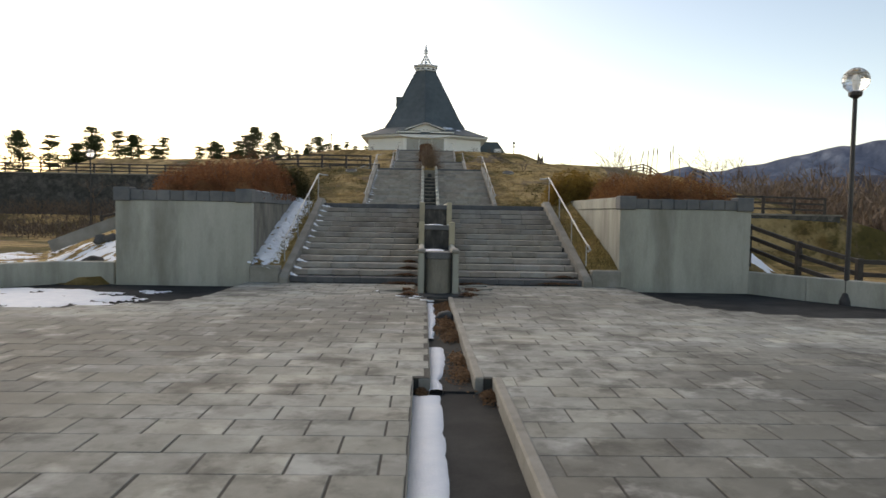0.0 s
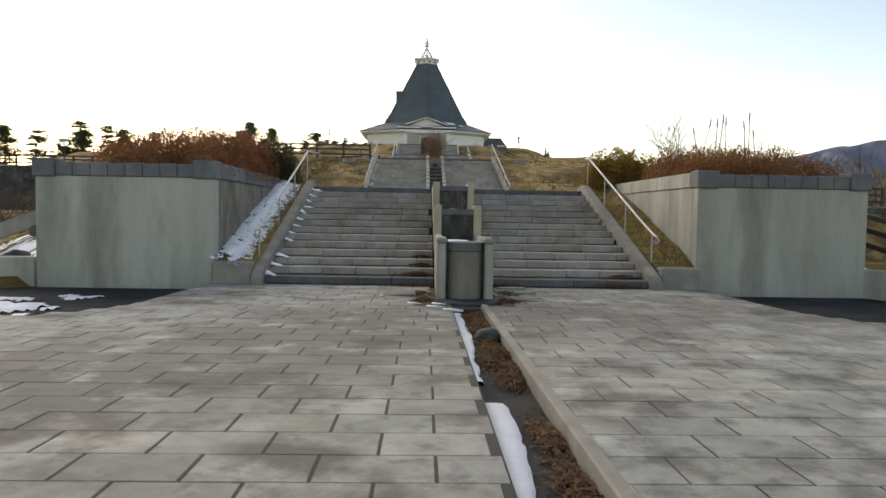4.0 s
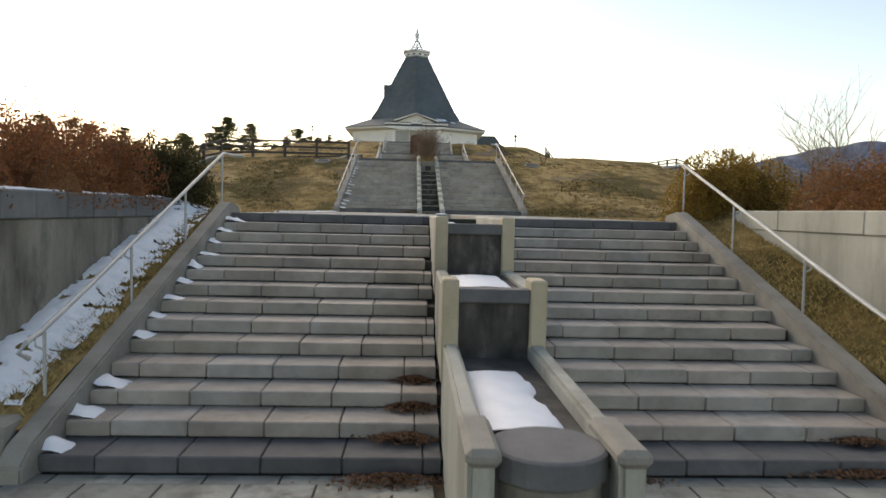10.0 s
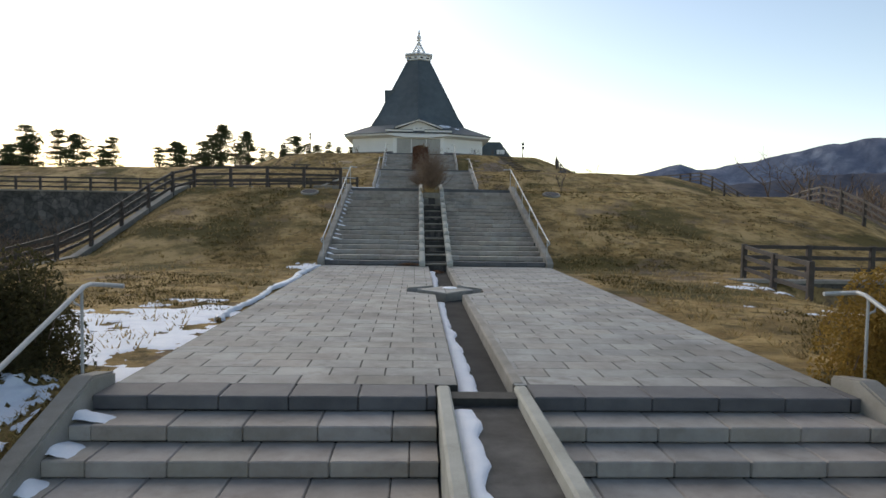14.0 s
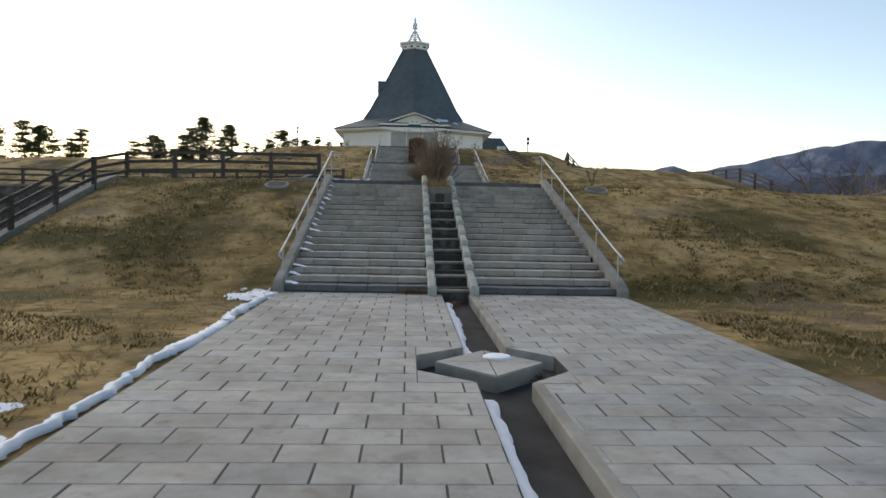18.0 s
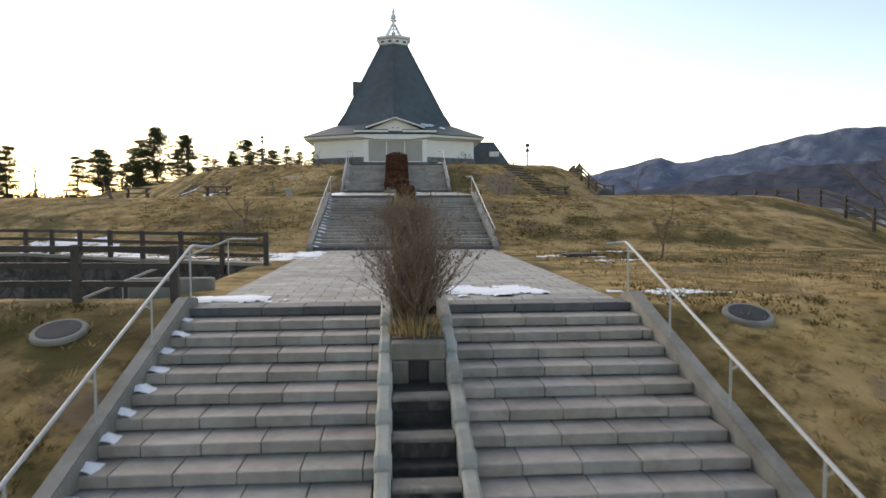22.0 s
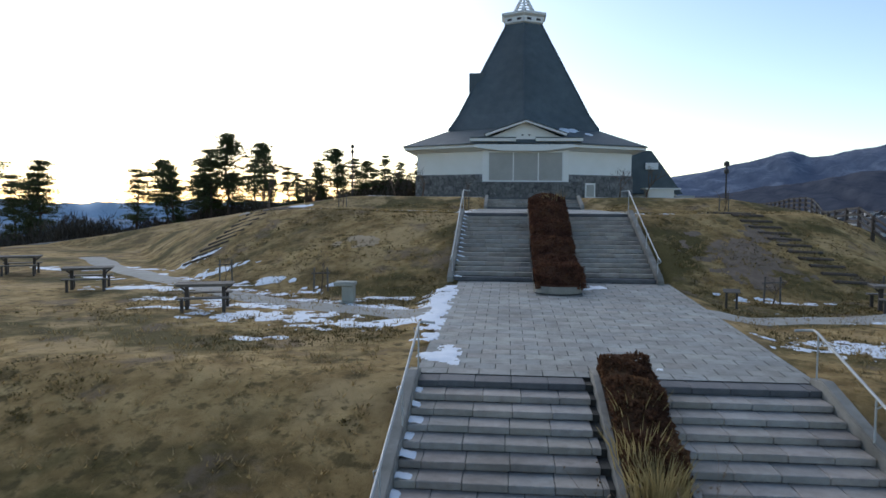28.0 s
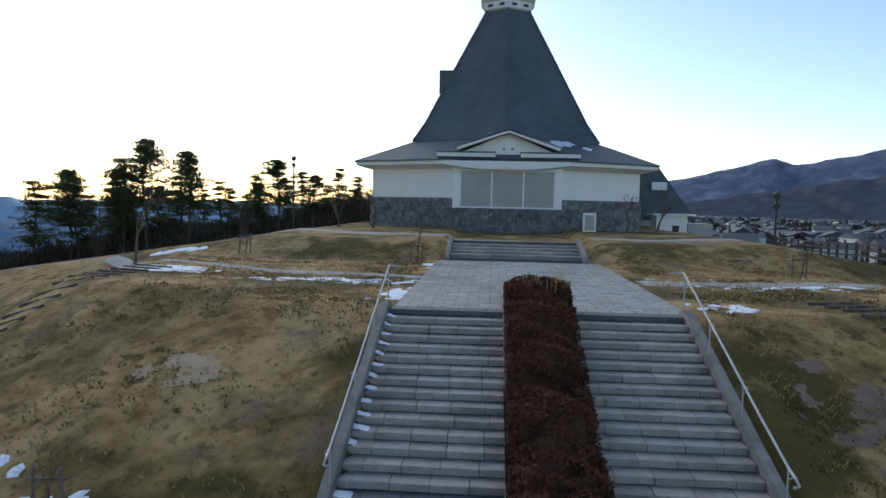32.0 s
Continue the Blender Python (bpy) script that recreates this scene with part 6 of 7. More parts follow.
snow_field(1.45, 45.2, 0.95, 0.8, 43, 0.75, flat=4.47, label="old snow on the landing beside the bush")
snow_field(-2.9, 44.5, 0.9, 0.5, 44, 0.55, flat=4.47, label="old snow on the landing edge")
snow_field(-3.9, 55.9, 0.75, 2.2, 150, 0.66, label="old snow on the grass beside the landing")
snow_field(-3.15, 56.0, 0.55, 2.2, 151, 0.62, flat=lambda x, y: land_z(1)(y) + 0.004, label="old snow on the landing edge")
snow_field(-3.1, 67.6, 0.5, 0.9, 45, 0.5, flat=lambda x, y: land_z(2)(y) + 0.004, label="old snow on the landing edge")
snow_field(-3.55, 72.5, 0.38, 3.8, 46, 0.68, flat=lambda x, y: land_z(2)(y) + 0.004, label="old snow on the landing edge")
snow_field(0.95, 76.2, 0.4, 0.6, 47, 0.6, flat=lambda x, y: land_z(2)(y) + 0.004, label="old snow at the end of the planting strip")
snow_field(1.0, 66.9, 0.5, 0.35, 48, 0.45, flat=lambda x, y: land_z(2)(y) + 0.004, label="old snow on the landing")
for k, (x, y) in enumerate(((-0.85, 11.25), (-0.58, 10.87), (-0.36, 10.55), (-0.50, 11.2), (-1.3, 12.2))):
    w, d = 0.20 + 0.03 * (k % 3), 0.15 + 0.02 * (k % 2)
    bm = prism(bmesh.new(), [(x, y), (x + w * 0.55, y + 0.01), (x + w, y + 0.0), (x + w * 0.5, y + d * 0.45), (x + 0.02, y + d), (x - 0.01, y + d * 0.5)], plaza_z(y) - 0.02, [plaza_z(y) + v for v in (0.008, 0.006, 0.003, 0.008, 0.004, 0.01)])
    tagged(part("snow_patch", bm, "snow"), "snow remnant in the corner of a flag", "snow", kind="stuff")
snow_field(0.75, 58.15, 0.3, 0.22, 52, 0.6, flat=4.46, label="snow remnant at the end of the strip", cell=0.05)

ragged_strip("snow_strip", "thin line of old snow along the edge of the landing", 24.2, 31.0, lambda y: -3.66 + 0.05 * math.sin(y * 1.7), 0.05, 0.17, lambda y: land_z(0)(y) + 0.006, h=0.018, seed=71, step=0.07, both=True)
ragged_strip("snow_strip", "thin line of old snow along the edge of the landing", 31.0, 34.6, lambda y: -3.66 + 0.05 * math.sin(y * 1.7), 0.07, 0.26, lambda y: land_z(0)(y) + 0.006, h=0.022, seed=72, step=0.07, both=True)
snow_field(-3.9, 34.4, 0.5, 0.7, 73, 0.7, lift=0.02, label="old snow at the foot of the curb", cell=0.04, grain=4.0, thick=0.5)
for k in range(12):
    u = k / 11
    x, y = float(np.interp(u, [0, 0.25, 0.6, 1], [-4.4, -6.6, -11.6, -19.5])), float(np.interp(u, [0, 0.25, 0.6, 1], [73.6, 75.0, 78.2, 85.2]))
    snow_field(x, y + 0.2 * math.sin(k * 2.7), 1.0, 0.5, 90 + k, 0.52 + 0.15 * math.sin(k * 1.9), label="melting band of snow along the path", cell=0.07, grain=2.6)
bank_z = lambda x, y: float(np.interp(y, [14.1, 14.3, 19.9, 20.4], [0.17, 0.23, 1.86, 1.86])) + bump_noise(-x * 9, y * 7) * 0.03 + 0.02 + 0.09 * min(1, max(0, (-x - 4.0) / 0.25))
for k in range(5):
    snow_field(-4.17, 14.9 + k * 1.05, 0.40, 0.95, 80 + k, 0.60 + 0.08 * math.sin(k * 2.0), flat=bank_z, label="patchy snow on the bank beside the steps", cell=0.035, grain=7.0, thick=0.5)
for x, y, rx, ry, sd, mt, lb in ((6.6, 79.8, 2.3, 2.3, 201, "earth", "bare brown earth on the slope beside the steps"), (8.2, 82.6, 1.0, 1.4, 202, "earth", "bare brown earth on the slope beside the steps"), (-7.6, 81.3, 1.2, 0.6, 203, "earth_pale", "pale bare patch of dry earth on the slope")):
    snow_field(x, y, rx, ry, sd, 0.5, 0.012, lb, cell=0.13, grain=1.6, thick=0.05, mat=mt, name="bare_earth", category="earth")
# small heaps of snow in the step corners
rng = random.Random(77)
sn_v, sn_f = [], []
for fi in (0, 1, 2, 3):
    fy, fz, ty, tz, n = FLIGHTS[fi]
    rise, tread = (tz - fz) / n, (ty - fy) / (n - 1)
    for k in range(n - 1):
        if rng.random() < 0.04:
            continue
        w, d, h = rng.uniform(0.12, 0.32), tread * rng.uniform(0.6, 0.95), rng.uniform(0.05, 0.10)
        y0, z0, m0 = fy + k * tread + tread * 0.12, fz + (k + 1) * rise, len(sn_v)
        for a in range(7):
            for b in range(6):
                u, t = a / 6, b / 5
                x = -WF[fi] + SHIFT[fi] + 0.004 + w * u
                y = y0 + d * t
                lump = 1 + 0.5 * noise.noise(Vector((x * 14, y * 14, fi)))
                sn_v.append((x + 0.03 * noise.noise(Vector((y * 11, x * 9, 4))) * u, y, z0 - 0.012 + max(0.0, (1 - u ** 1.6) * math.sin(math.pi * min(1.0, 0.12 + t * 0.95)) ** 0.6) * h * lump))
        for a in range(6):
            for b in range(5):
                q = m0 + a * 6 + b
                sn_f.append((q, q + 6, q + 7, q + 1))
tagged(from_arrays("snow_heaps", sn_v, sn_f, "snow", smooth=True), "small heaps of snow in the step corners", "snow", kind="stuff")


# ---- fallen leaves ----
def leaf_litter(label, spots, seed, size=0.021):
    rng = random.Random(seed)
    def spot(r):
        cx, cy, sx, sy, z, h = rng.choice(spots)
        x, y = r.gauss(0, 0.42), r.gauss(0, 0.42)
        return cx + x * sx + (0.06 if cy < 11 else 0), cy + y * sy, z + (plaza_z(cy + y * sy) if cy < 13.99 else -0.10 if cy < 15.5 else 0) + h * max(0, 1 - x * x - y * y) * r.random() + 0.012
    v, f = leaf_cloud(520 * len(spots), spot, size, seed, 0.72)
    return tagged(from_arrays("fallen_leaves", v, f, "leaf"), label, "leaves", kind="stuff")


leaf_litter("brown fallen leaves in the water channel", [(0.03, 4.6, 0.15, 0.5, -0.13, 0.05), (0.04, 5.4, 0.12, 0.5, -0.13, 0.06), (0.0, 7.9, 0.13, 0.7, -0.13, 0.08), (0.0, 8.8, 0.12, 0.6, -0.13, 0.10), (0.02, 10.0, 0.12, 0.8, -0.13, 0.06), *[(0.0 + 0.09 * math.sin(k * 2.4), 6.9 + 0.36 * k, 0.15, 0.4, -0.12, 0.05) for k in range(12)], (0.25, 3.7, 0.1, 0.25, -0.13, 0.05), (-0.38, 3.85, 0.06, 0.1, -0.13, 0.04)], 61)
leaf_litter("brown fallen leaves round the fountain foot and steps", [(-0.7, 12.6, 0.25, 0.5, -0.02, 0.05), (0.75, 12.7, 0.25, 0.5, -0.02, 0.05), (-0.85, 13.9, 0.5, 0.15, 0.0, 0.06), (0.85, 13.9, 0.5, 0.15, 0.0, 0.06), (-0.75, 14.4, 0.3, 0.12, 0.13, 0.05), (-0.68, 14.85, 0.25, 0.12, 0.26, 0.05), (-0.66, 15.3, 0.2, 0.12, 0.39, 0.05), (0.62, 11.6, 0.2, 0.3, -0.01, 0.05), (-0.6, 11.6, 0.2, 0.25, -0.01, 0.05), (2.9, 14.0, 0.5, 0.1, 0.0, 0.04), (3.1, 14.4, 0.25, 0.1, 0.13, 0.04), (0.02, 34.4, 0.2, 0.4, 1.66, 0.06), (-0.8, 34.75, 0.4, 0.15, 1.84, 0.07), (0.5, 28.4, 0.12, 0.25, 1.66, 0.1)], 62)

# ---- uneven flags round the fountain foot ----
sunk = thing("sunken_flags", "tilted and sunken flags round the fountain foot", "paving", kind="structure")
rng = random.Random(5)
me_f = block_mesh("flag", 0.5, 0.33, 0.06, "paver", 0.01)
for x, y in ((-1.2, 11.75), (-1.25, 12.1), (0.66, 11.75), (1.1, 12.15), (0.7, 12.3), (-1.15, 12.5), (0.72, 12.72), (0.66, 13.15), (-1.16, 12.95), (-1.12, 13.4), (0.66, 13.55)):
    share("flag", me_f, sunk, pose(x, y, plaza_z(y) + rng.uniform(-0.02, 0.03), rng.uniform(-3, 3), rng.uniform(-4, 4), rng.uniform(-7, 7)))
part("muddy_bed", boxes((-1.3, 1.25, 11.2, 14.0, -0.4, -0.165)), "soil", sunk)
# dark stone in the channel
def rock(x, y, z, s, seed, label="dark rounded field stone", sq=0.7, mat="rock", group=""):
    bm = bmesh.new()
    bmesh.ops.create_icosphere(bm, subdivisions=3, radius=1.0)
    for v in bm.verts:
        k = 1 + 0.28 * noise.noise(v.co * 1.3 + Vector((seed * 5.1, 0, 0))) + 0.1 * noise.noise(v.co * 3.5 + Vector((0, seed, 0)))
        v.co = Vector((v.co.x * k * s, v.co.y * k * s * 0.85, v.co.z * k * s * sq))
    for f in bm.faces:
        f.smooth = True
    ob = part("field_stone", bm, mat)
    ob.location = (x, y, z)
    return tagged(ob, label, "stone", group)


rock(0.05, 8.75, -0.14, 0.15, 1, "dark wet stone lying in the channel")
for k, (x, y, s) in enumerate(((-9.4, 15.6, 0.3), (-10.0, 15.4, 0.34), (-10.7, 15.2, 0.3), (-11.3, 14.8, 0.36), (-12.0, 14.6, 0.33), (-12.8, 14.2, 0.3), (-8.9, 15.9, 0.26), (-9.6, 18.6, 0.22), (-10.1, 19.0, 0.25))):
    rock(x, y, gz(x, y) + s * 0.25, s, k + 3, "dark field stone half in snow", group="stones by the basin")
rock(11.7, 72.8, gz(11.7, 72.8) + 0.15, 0.55, 20, "brown-grey boulder on the lawn")

# ---- basins before the planters ----
for sx in (-1, 1):
    bs = thing("basin_floor", "dark wet floor of a half-round basin", "basin", kind="structure")
    x0, x1 = sorted((sx * 4.2, sx * 10.5))
    part("floor", boxes((x0, x1, 8.6, 14.35, -0.5, -0.28)), "wetfloor", bs)
    kw = thing("low_wall", "low concrete wall edging the basin", "wall", kind="structure")
    a = [(sx * 7.7, 14.45), (sx * 9.0, 14.35), (sx * 10.4, 12.6)] if sx < 0 else [(sx * 7.6, 14.5), (sx * 8.4, 13.0), (sx * 9.6, 11.4)]
    for p, q in zip(a, a[1:]):
        part("segment", beam(bmesh.new(), (*p, -0.02), (*q, -0.02), 0.22, 0.56, 0.02), "concrete", kw)
edge = thing("slope_edging", "concrete edging down the grass bank", "kerb", kind="structure")
part("kerb", beam(bmesh.new(), (-7.75, 19.8, 1.95), (-11.6, 19.0, 0.35), 0.3, 0.35), "curb", edge)
for k in range(9):
    a, b = Vector((-10.6, 44.6)).lerp(Vector((-12.7, 36.0)), k / 9), Vector((-10.6, 44.6)).lerp(Vector((-12.7, 36.0)), (k + 1) / 9)
    part("kerb", beam(bmesh.new(), (a.x, a.y, gz(a.x + 0.2, a.y) + 0.0), (b.x, b.y, gz(b.x + 0.2, b.y) + 0.0), 0.3, 0.3), "curb", edge)


# ---- lamps ----
def globe_lamp(x, y, h, label="dark lamp post with a clear globe", d=0.27):
    root = thing("street_lamp", label, "lamp", "globe lamps", at=(x, y, gz(x, y)))
    part("pole", tube(bmesh.new(), [(0, 0, -0.2), (0, 0, h - d - 0.1)], [0.055, 0.045], 10), "dark_metal", root)
    part("foot", lathe(bmesh.new(), [(0.14, -0.05), (0.13, 0.12), (0.07, 0.3)], 12), "dark_metal", root)
    part("collar", lathe(bmesh.new(), [(0.05, h - d - 0.12), (0.13, h - d - 0.06), (0.14, h - d + 0.02)], 12), "dark_metal", root)
    prof = [(max(0.02, d * math.sin(a)), h - d * math.cos(a)) for a in np.linspace(0.15, 3.0, 12)]
    gl = part("globe", lathe(bmesh.new(), prof, 20), "glass", root, "clear ribbed glass globe")
    gl.visible_shadow = False
    bulb = part("bulb", lathe(bmesh.new(), [(0.02, h - 0.16), (0.05, h - 0.1), (0.05, h + 0.05), (0.01, h + 0.09)], 8), "trim", root)
    for z in (-0.5, -0.17, 0.17, 0.5):
        r = d * math.sqrt(1 - z * z) + 0.003
        part("globe_rib", tube(bmesh.new(), [(r * math.cos(a), r * math.sin(a), h + d * z) for a in np.linspace(0, 6.2832, 21)], 0.006, 4, False), "steel", root)
    return root


globe_lamp(8.85, 12.3, 4.86)
globe_lamp(-23.0, 46.0, 4.9)


def pole_lamp(x, y, h):
    root = thing("street_lamp", "slim grey mast with a small cylindrical head", "lamp", at=(x, y, gz(x, y)))
    part("pole", tube(bmesh.new(), [(0, 0, -0.2), (0, 0, h)], [0.055 + 0.006 * h, 0.04 + 0.006 * h], 8), "dark_metal", root)
    part("head", lathe(bmesh.new(), [(0.05, h - 0.05), (0.16, h), (0.16, h + 0.25), (0.05, h + 0.3), (0.05, h + 0.45), (0.18, h + 0.5), (0.18, h + 0.75), (0.03, h + 0.85)], 10), "dark_metal", root)


pole_lamp(-16.6, 121, 5.0)
pole_lamp(13.1, 104, 1.9)


# ---- picnic tables ----
def picnic_table():
    root = thing("picnic_table", "weathered timber picnic table with two attached benches", "table", "picnic tables on the terrace")
    top = part("tabletop", boxes((-0.75, 0.75, -0.35, 0.35, 0.66, 0.70)), "timber", root)
    for k in range(5):
        y = -0.36 + k * 0.146
        part("plank", boxes((-0.78, 0.78, y, y + 0.138, 0.70, 0.74), bevel=0.006), "timber", top)
    for s in (-1, 1):
        b = part("bench", boxes((-0.7, 0.7, s * 0.68 - 0.14, s * 0.68 + 0.14, 0.37, 0.41), bevel=0.006), "timber", root)
        for x in (-0.55, 0.55):
            part("leg", boxes((x - 0.04, x + 0.04, s * 0.68 - 0.05, s * 0.68 + 0.05, -0.15, 0.37)), "fence", b)
    for x in (-0.5, 0.5):
        part("leg", boxes((x - 0.05, x + 0.05, -0.06, 0.06, -0.15, 0.66)), "fence", root)
        part("brace", beam(bmesh.new(), (x, 0, 0.5), (x * 1.4, 0, 0.66), 0.05, 0.05), "fence", root)
    return root


tb = picnic_table()
spots_t = [(-10.3, 73.3, 18), (-15.9, 76.7, 24), (-21.4, 80.9, 28), (9.6, 75.6, -12), (6.6, 70.2, 10)]
tb.matrix_basis = pose(spots_t[0][0], spots_t[0][1], gz(*spots_t[0][:2]) + 0.02, 0, 0, spots_t[0][2])
for x, y, r in spots_t[1:4]:
    copy_thing(tb, pose(x, y, gz(x, y) + 0.02, 0, 0, r))

# pedestal, signs, stakes
ped = thing("stone_pedestal", "pale concrete drinking-water pedestal", "pedestal", at=(-6.62, 75.0, gz(-6.62, 75.0)))
part("shaft", boxes((-0.12, 0.24, -0.17, 0.17, 0.06, 0.54), bevel=0.02), "concrete", ped)
part("foot", boxes((-0.19, 0.27, -0.22, 0.22, -0.12, 0.06), bevel=0.03), "concrete", ped)
part("top", boxes((-0.34, 0.27, -0.24, 0.24, 0.54, 0.66), bevel=0.02), "concrete", ped)


board = thing("notice_board", "small slanted weathered board on two short timber posts", "sign", at=(4.7, 75.1, gz(4.7, 75.1)), rz=-8)
for bx in (-0.14, 0.14):
    part("post", boxes((bx - 0.03, bx + 0.03, -0.03, 0.03, -0.2, 0.50), bevel=0.006), "fence", board)
part("panel", beam(bmesh.new(), (0, -0.12, 0.50), (0, 0.14, 0.58), 0.46, 0.025), "timber", board, "grey weathered board")


def sapling(x, y, h, seed):
    z = gz(x, y)
    root = bare_tree("young_tree", "leafless young tree tied to two stakes", x, y, h, seed, "twig", 0.05, 0.03)
    for s in (-0.25, 0.25):
        part("stake", tube(bmesh.new(), [(s, 0.05, -0.1), (s * 0.9, 0.05, 0.95)], 0.03, 6), "timber", root)
    part("cross_bar", tube(bmesh.new(), [(-0.32, 0.05, 0.75), (0.32, 0.05, 0.78)], 0.025, 6), "timber", root)
    return root


for k, (x, y, h) in enumerate(((-8.1, 77.5, 1.7), (-4.3, 96.0, 2.2), (-12.0, 97.3, 1.5), (6.4, 76.6, 1.2), (10.4, 77.6, 1.4), (9.8, 93.2, 1.6), (-12.3, 79.6, 1.2))):
    sapling(x, y, h, 100 + k)
for k, (x, y, h, lean, r) in enumerate(((-13.5, 66.8, 2.4, -0.5, 0.09), (-18.0, 68.6, 3.0, 0.1, 0.07), (-5.8, 59.4, 2.6, 0.1, 0.045), (-16.4, 96.2, 4.2, 0.05, 0.09), (7.3, 112.5, 3.4, -0.1, 0.09), (-8.6, 110.5, 3.2, 0.1, 0.09), (-11, 112, 3.0, 0, 0.08), (10.2, 117, 3.6, 0.1, 0.1), (7.5, 53, 2.2, 0.1, 0.04), (17.5, 84, 4.5, 0.1, 0.08))):
    bare_tree("bare_tree", "small leafless tree on the winter lawn", x, y, h, 120 + k, "twig", lean, r)


# ---- log steps in the lawn ----
def log_steps(label, a, b, n, w):
    root = thing("log_steps", label, "steps", kind="structure")
    d = Vector((b[0] - a[0], b[1] - a[1])).normalized()
    for k in range(n):
        x, y = a[0] + (b[0] - a[0]) * k / (n - 1), a[1] + (b[1] - a[1]) * k / (n - 1)
        p, q = (x - d.y * w / 2, y + d.x * w / 2), (x + d.y * w / 2, y - d.x * w / 2)
        part("log", tube(bmesh.new(), [(*p, gz(*p) + 0.0), (*q, gz(*q) - 0.02)], 0.085, 7), "bark", root)


log_steps("row of weathered log steps up the lawn", (-15.0, 83.2), (-12.9, 90.8), 15, 1.5)
log_steps("row of weathered log steps up the lawn", (10.0, 79.4), (7.6, 86.0), 14, 1.5)

# ---- manhole covers, slab ----
for x, y in ((-5.04, 43.0), (5.12, 43.2)):
    e = 0.3
    nrm = Vector((gz(x - e, y) - gz(x + e, y), gz(x, y - e) - gz(x, y + e), 2 * e)).normalized()
    root = thing("manhole_cover", "round iron cover in a pale concrete ring", "manhole cover", "covers beside the steps")
    root.matrix_basis = Matrix.Translation((x, y, gz(x, y) + 0.03)) @ nrm.to_track_quat("Z", "Y").to_matrix().to_4x4()
    part("ring", lathe(bmesh.new(), [(0.38, -0.15), (0.38, 0.02), (0.36, 0.045), (0.30, 0.045)], 24), "curb", root)
    part("lid", lathe(bmesh.new(), [(0.30, 0.0), (0.30, 0.05), (0.28, 0.056)], 24), "manhole", root)
sl = thing("cover_slab", "grey-blue metal cover slab in the lawn", "cover", at=(5.5, 54.7, gz(5.5, 54.7)), rz=12)
part("plate", boxes((-0.5, 0.5, -0.35, 0.35, -0.05, 0.10), bevel=0.02), "manhole", sl)

# ---- rails of the sunken way ----
sw = thing("handrail", "double galvanised handrail beside the sunken way", "handrail", at=(-4.4, 51.0, 4.4))
for dy in (0, 0.35):
    part("rail", tube(bmesh.new(), [(0.6, -dy * 0.6, 0.78), (0, -dy, 0.8), (-2, -dy * 1.3 - 0.3, 0.0), (-6.5, -dy * 1.6 - 0.8, -1.85)], 0.022, 8), "steel", sw)
for k in range(5):
    x = -0.1 - k * 1.25
    z = 0.8 + x * 0.41
    part("post", tube(bmesh.new(), [(x, -0.18 + x * 0.12, z - 0.95), (x, -0.18 + x * 0.12, z - 0.03)], 0.016, 6), "steel", sw)

# ---- pines ----
kinds = [pine(11, 1, 0.30), pine(9.5, 2, 0.18), pine(12, 3, 0.42), pine(10.5, 8, 0.34)]
tall = (11, 9.5, 12, 10.5)
# place and height of the tree tops, row by row along the western edge
tops = [(-66, 113, 13.4), (-60.5, 111, 12.6), (-57, 114, 11.6), (-53.5, 112, 14.0), (-51.6, 110, 12.0), (-49.6, 113, 13.6), (-46.6, 111, 13.0), (-44.4, 114, 11.8), (-42.2, 112, 12.7), (-55.4, 109, 11.0), (-48, 116, 11.6),
        (-41, 126, 12.6), (-38.3, 127, 13.7), (-36.2, 125, 12.9), (-34, 127, 13.8), (-32.4, 125, 14.6), (-31, 126.5, 16.4), (-29.2, 129, 13.8), (-27.3, 126, 15.4), (-25.4, 128, 13.0), (-23.5, 126, 12.4),
        (-21.5, 128, 13.6), (-19.6, 126.5, 14.9), (-18, 129, 14.0), (-16.5, 127, 13.7), (-15.1, 129, 14.4), (-13.4, 130, 13.7), (-11.8, 131, 13.8),
        (-40, 133, 11.5), (-37, 132, 12.2), (-33, 133, 12.6), (-28.4, 133, 12.4), (-24.5, 133, 12.0), (-20.6, 133, 12.9), (-17.2, 133, 13.0), (-14.2, 134, 12.8), (-35, 130, 12.4), (-22.4, 131, 12.8)]
used = set()
for k, (x, y, top) in enumerate(tops):
    v = (2, 1, 0, 3, 1, 0)[k % 6] if top < 14.5 else (2, 0)[k % 2]
    base = gz(x, y) - 0.3
    s = (top - base) / tall[v]
    wide = s * (0.98 + 0.25 * ((k * 7) % 5) / 4)
    m = pose(x, y, base, 0, 0, k * 77)
    if v not in used:
        used.add(v)
        kinds[v].matrix_basis = m @ Matrix.Diagonal((wide, wide, s, 1))
    else:
        copy_thing(kinds[v], m).scale = (wide, wide, s)
for k in range(26):
    x, y = -46 + k * 1.5 + random.uniform(-1, 1), 126 + random.uniform(-4, 6)
    if k % 4 == 0:
        twig_bush("underwood", "leafless undergrowth below the pines", x, y, gz(x, y), 3.0, 0.6, 14, 200 + k, "twig", 0.02, 3)

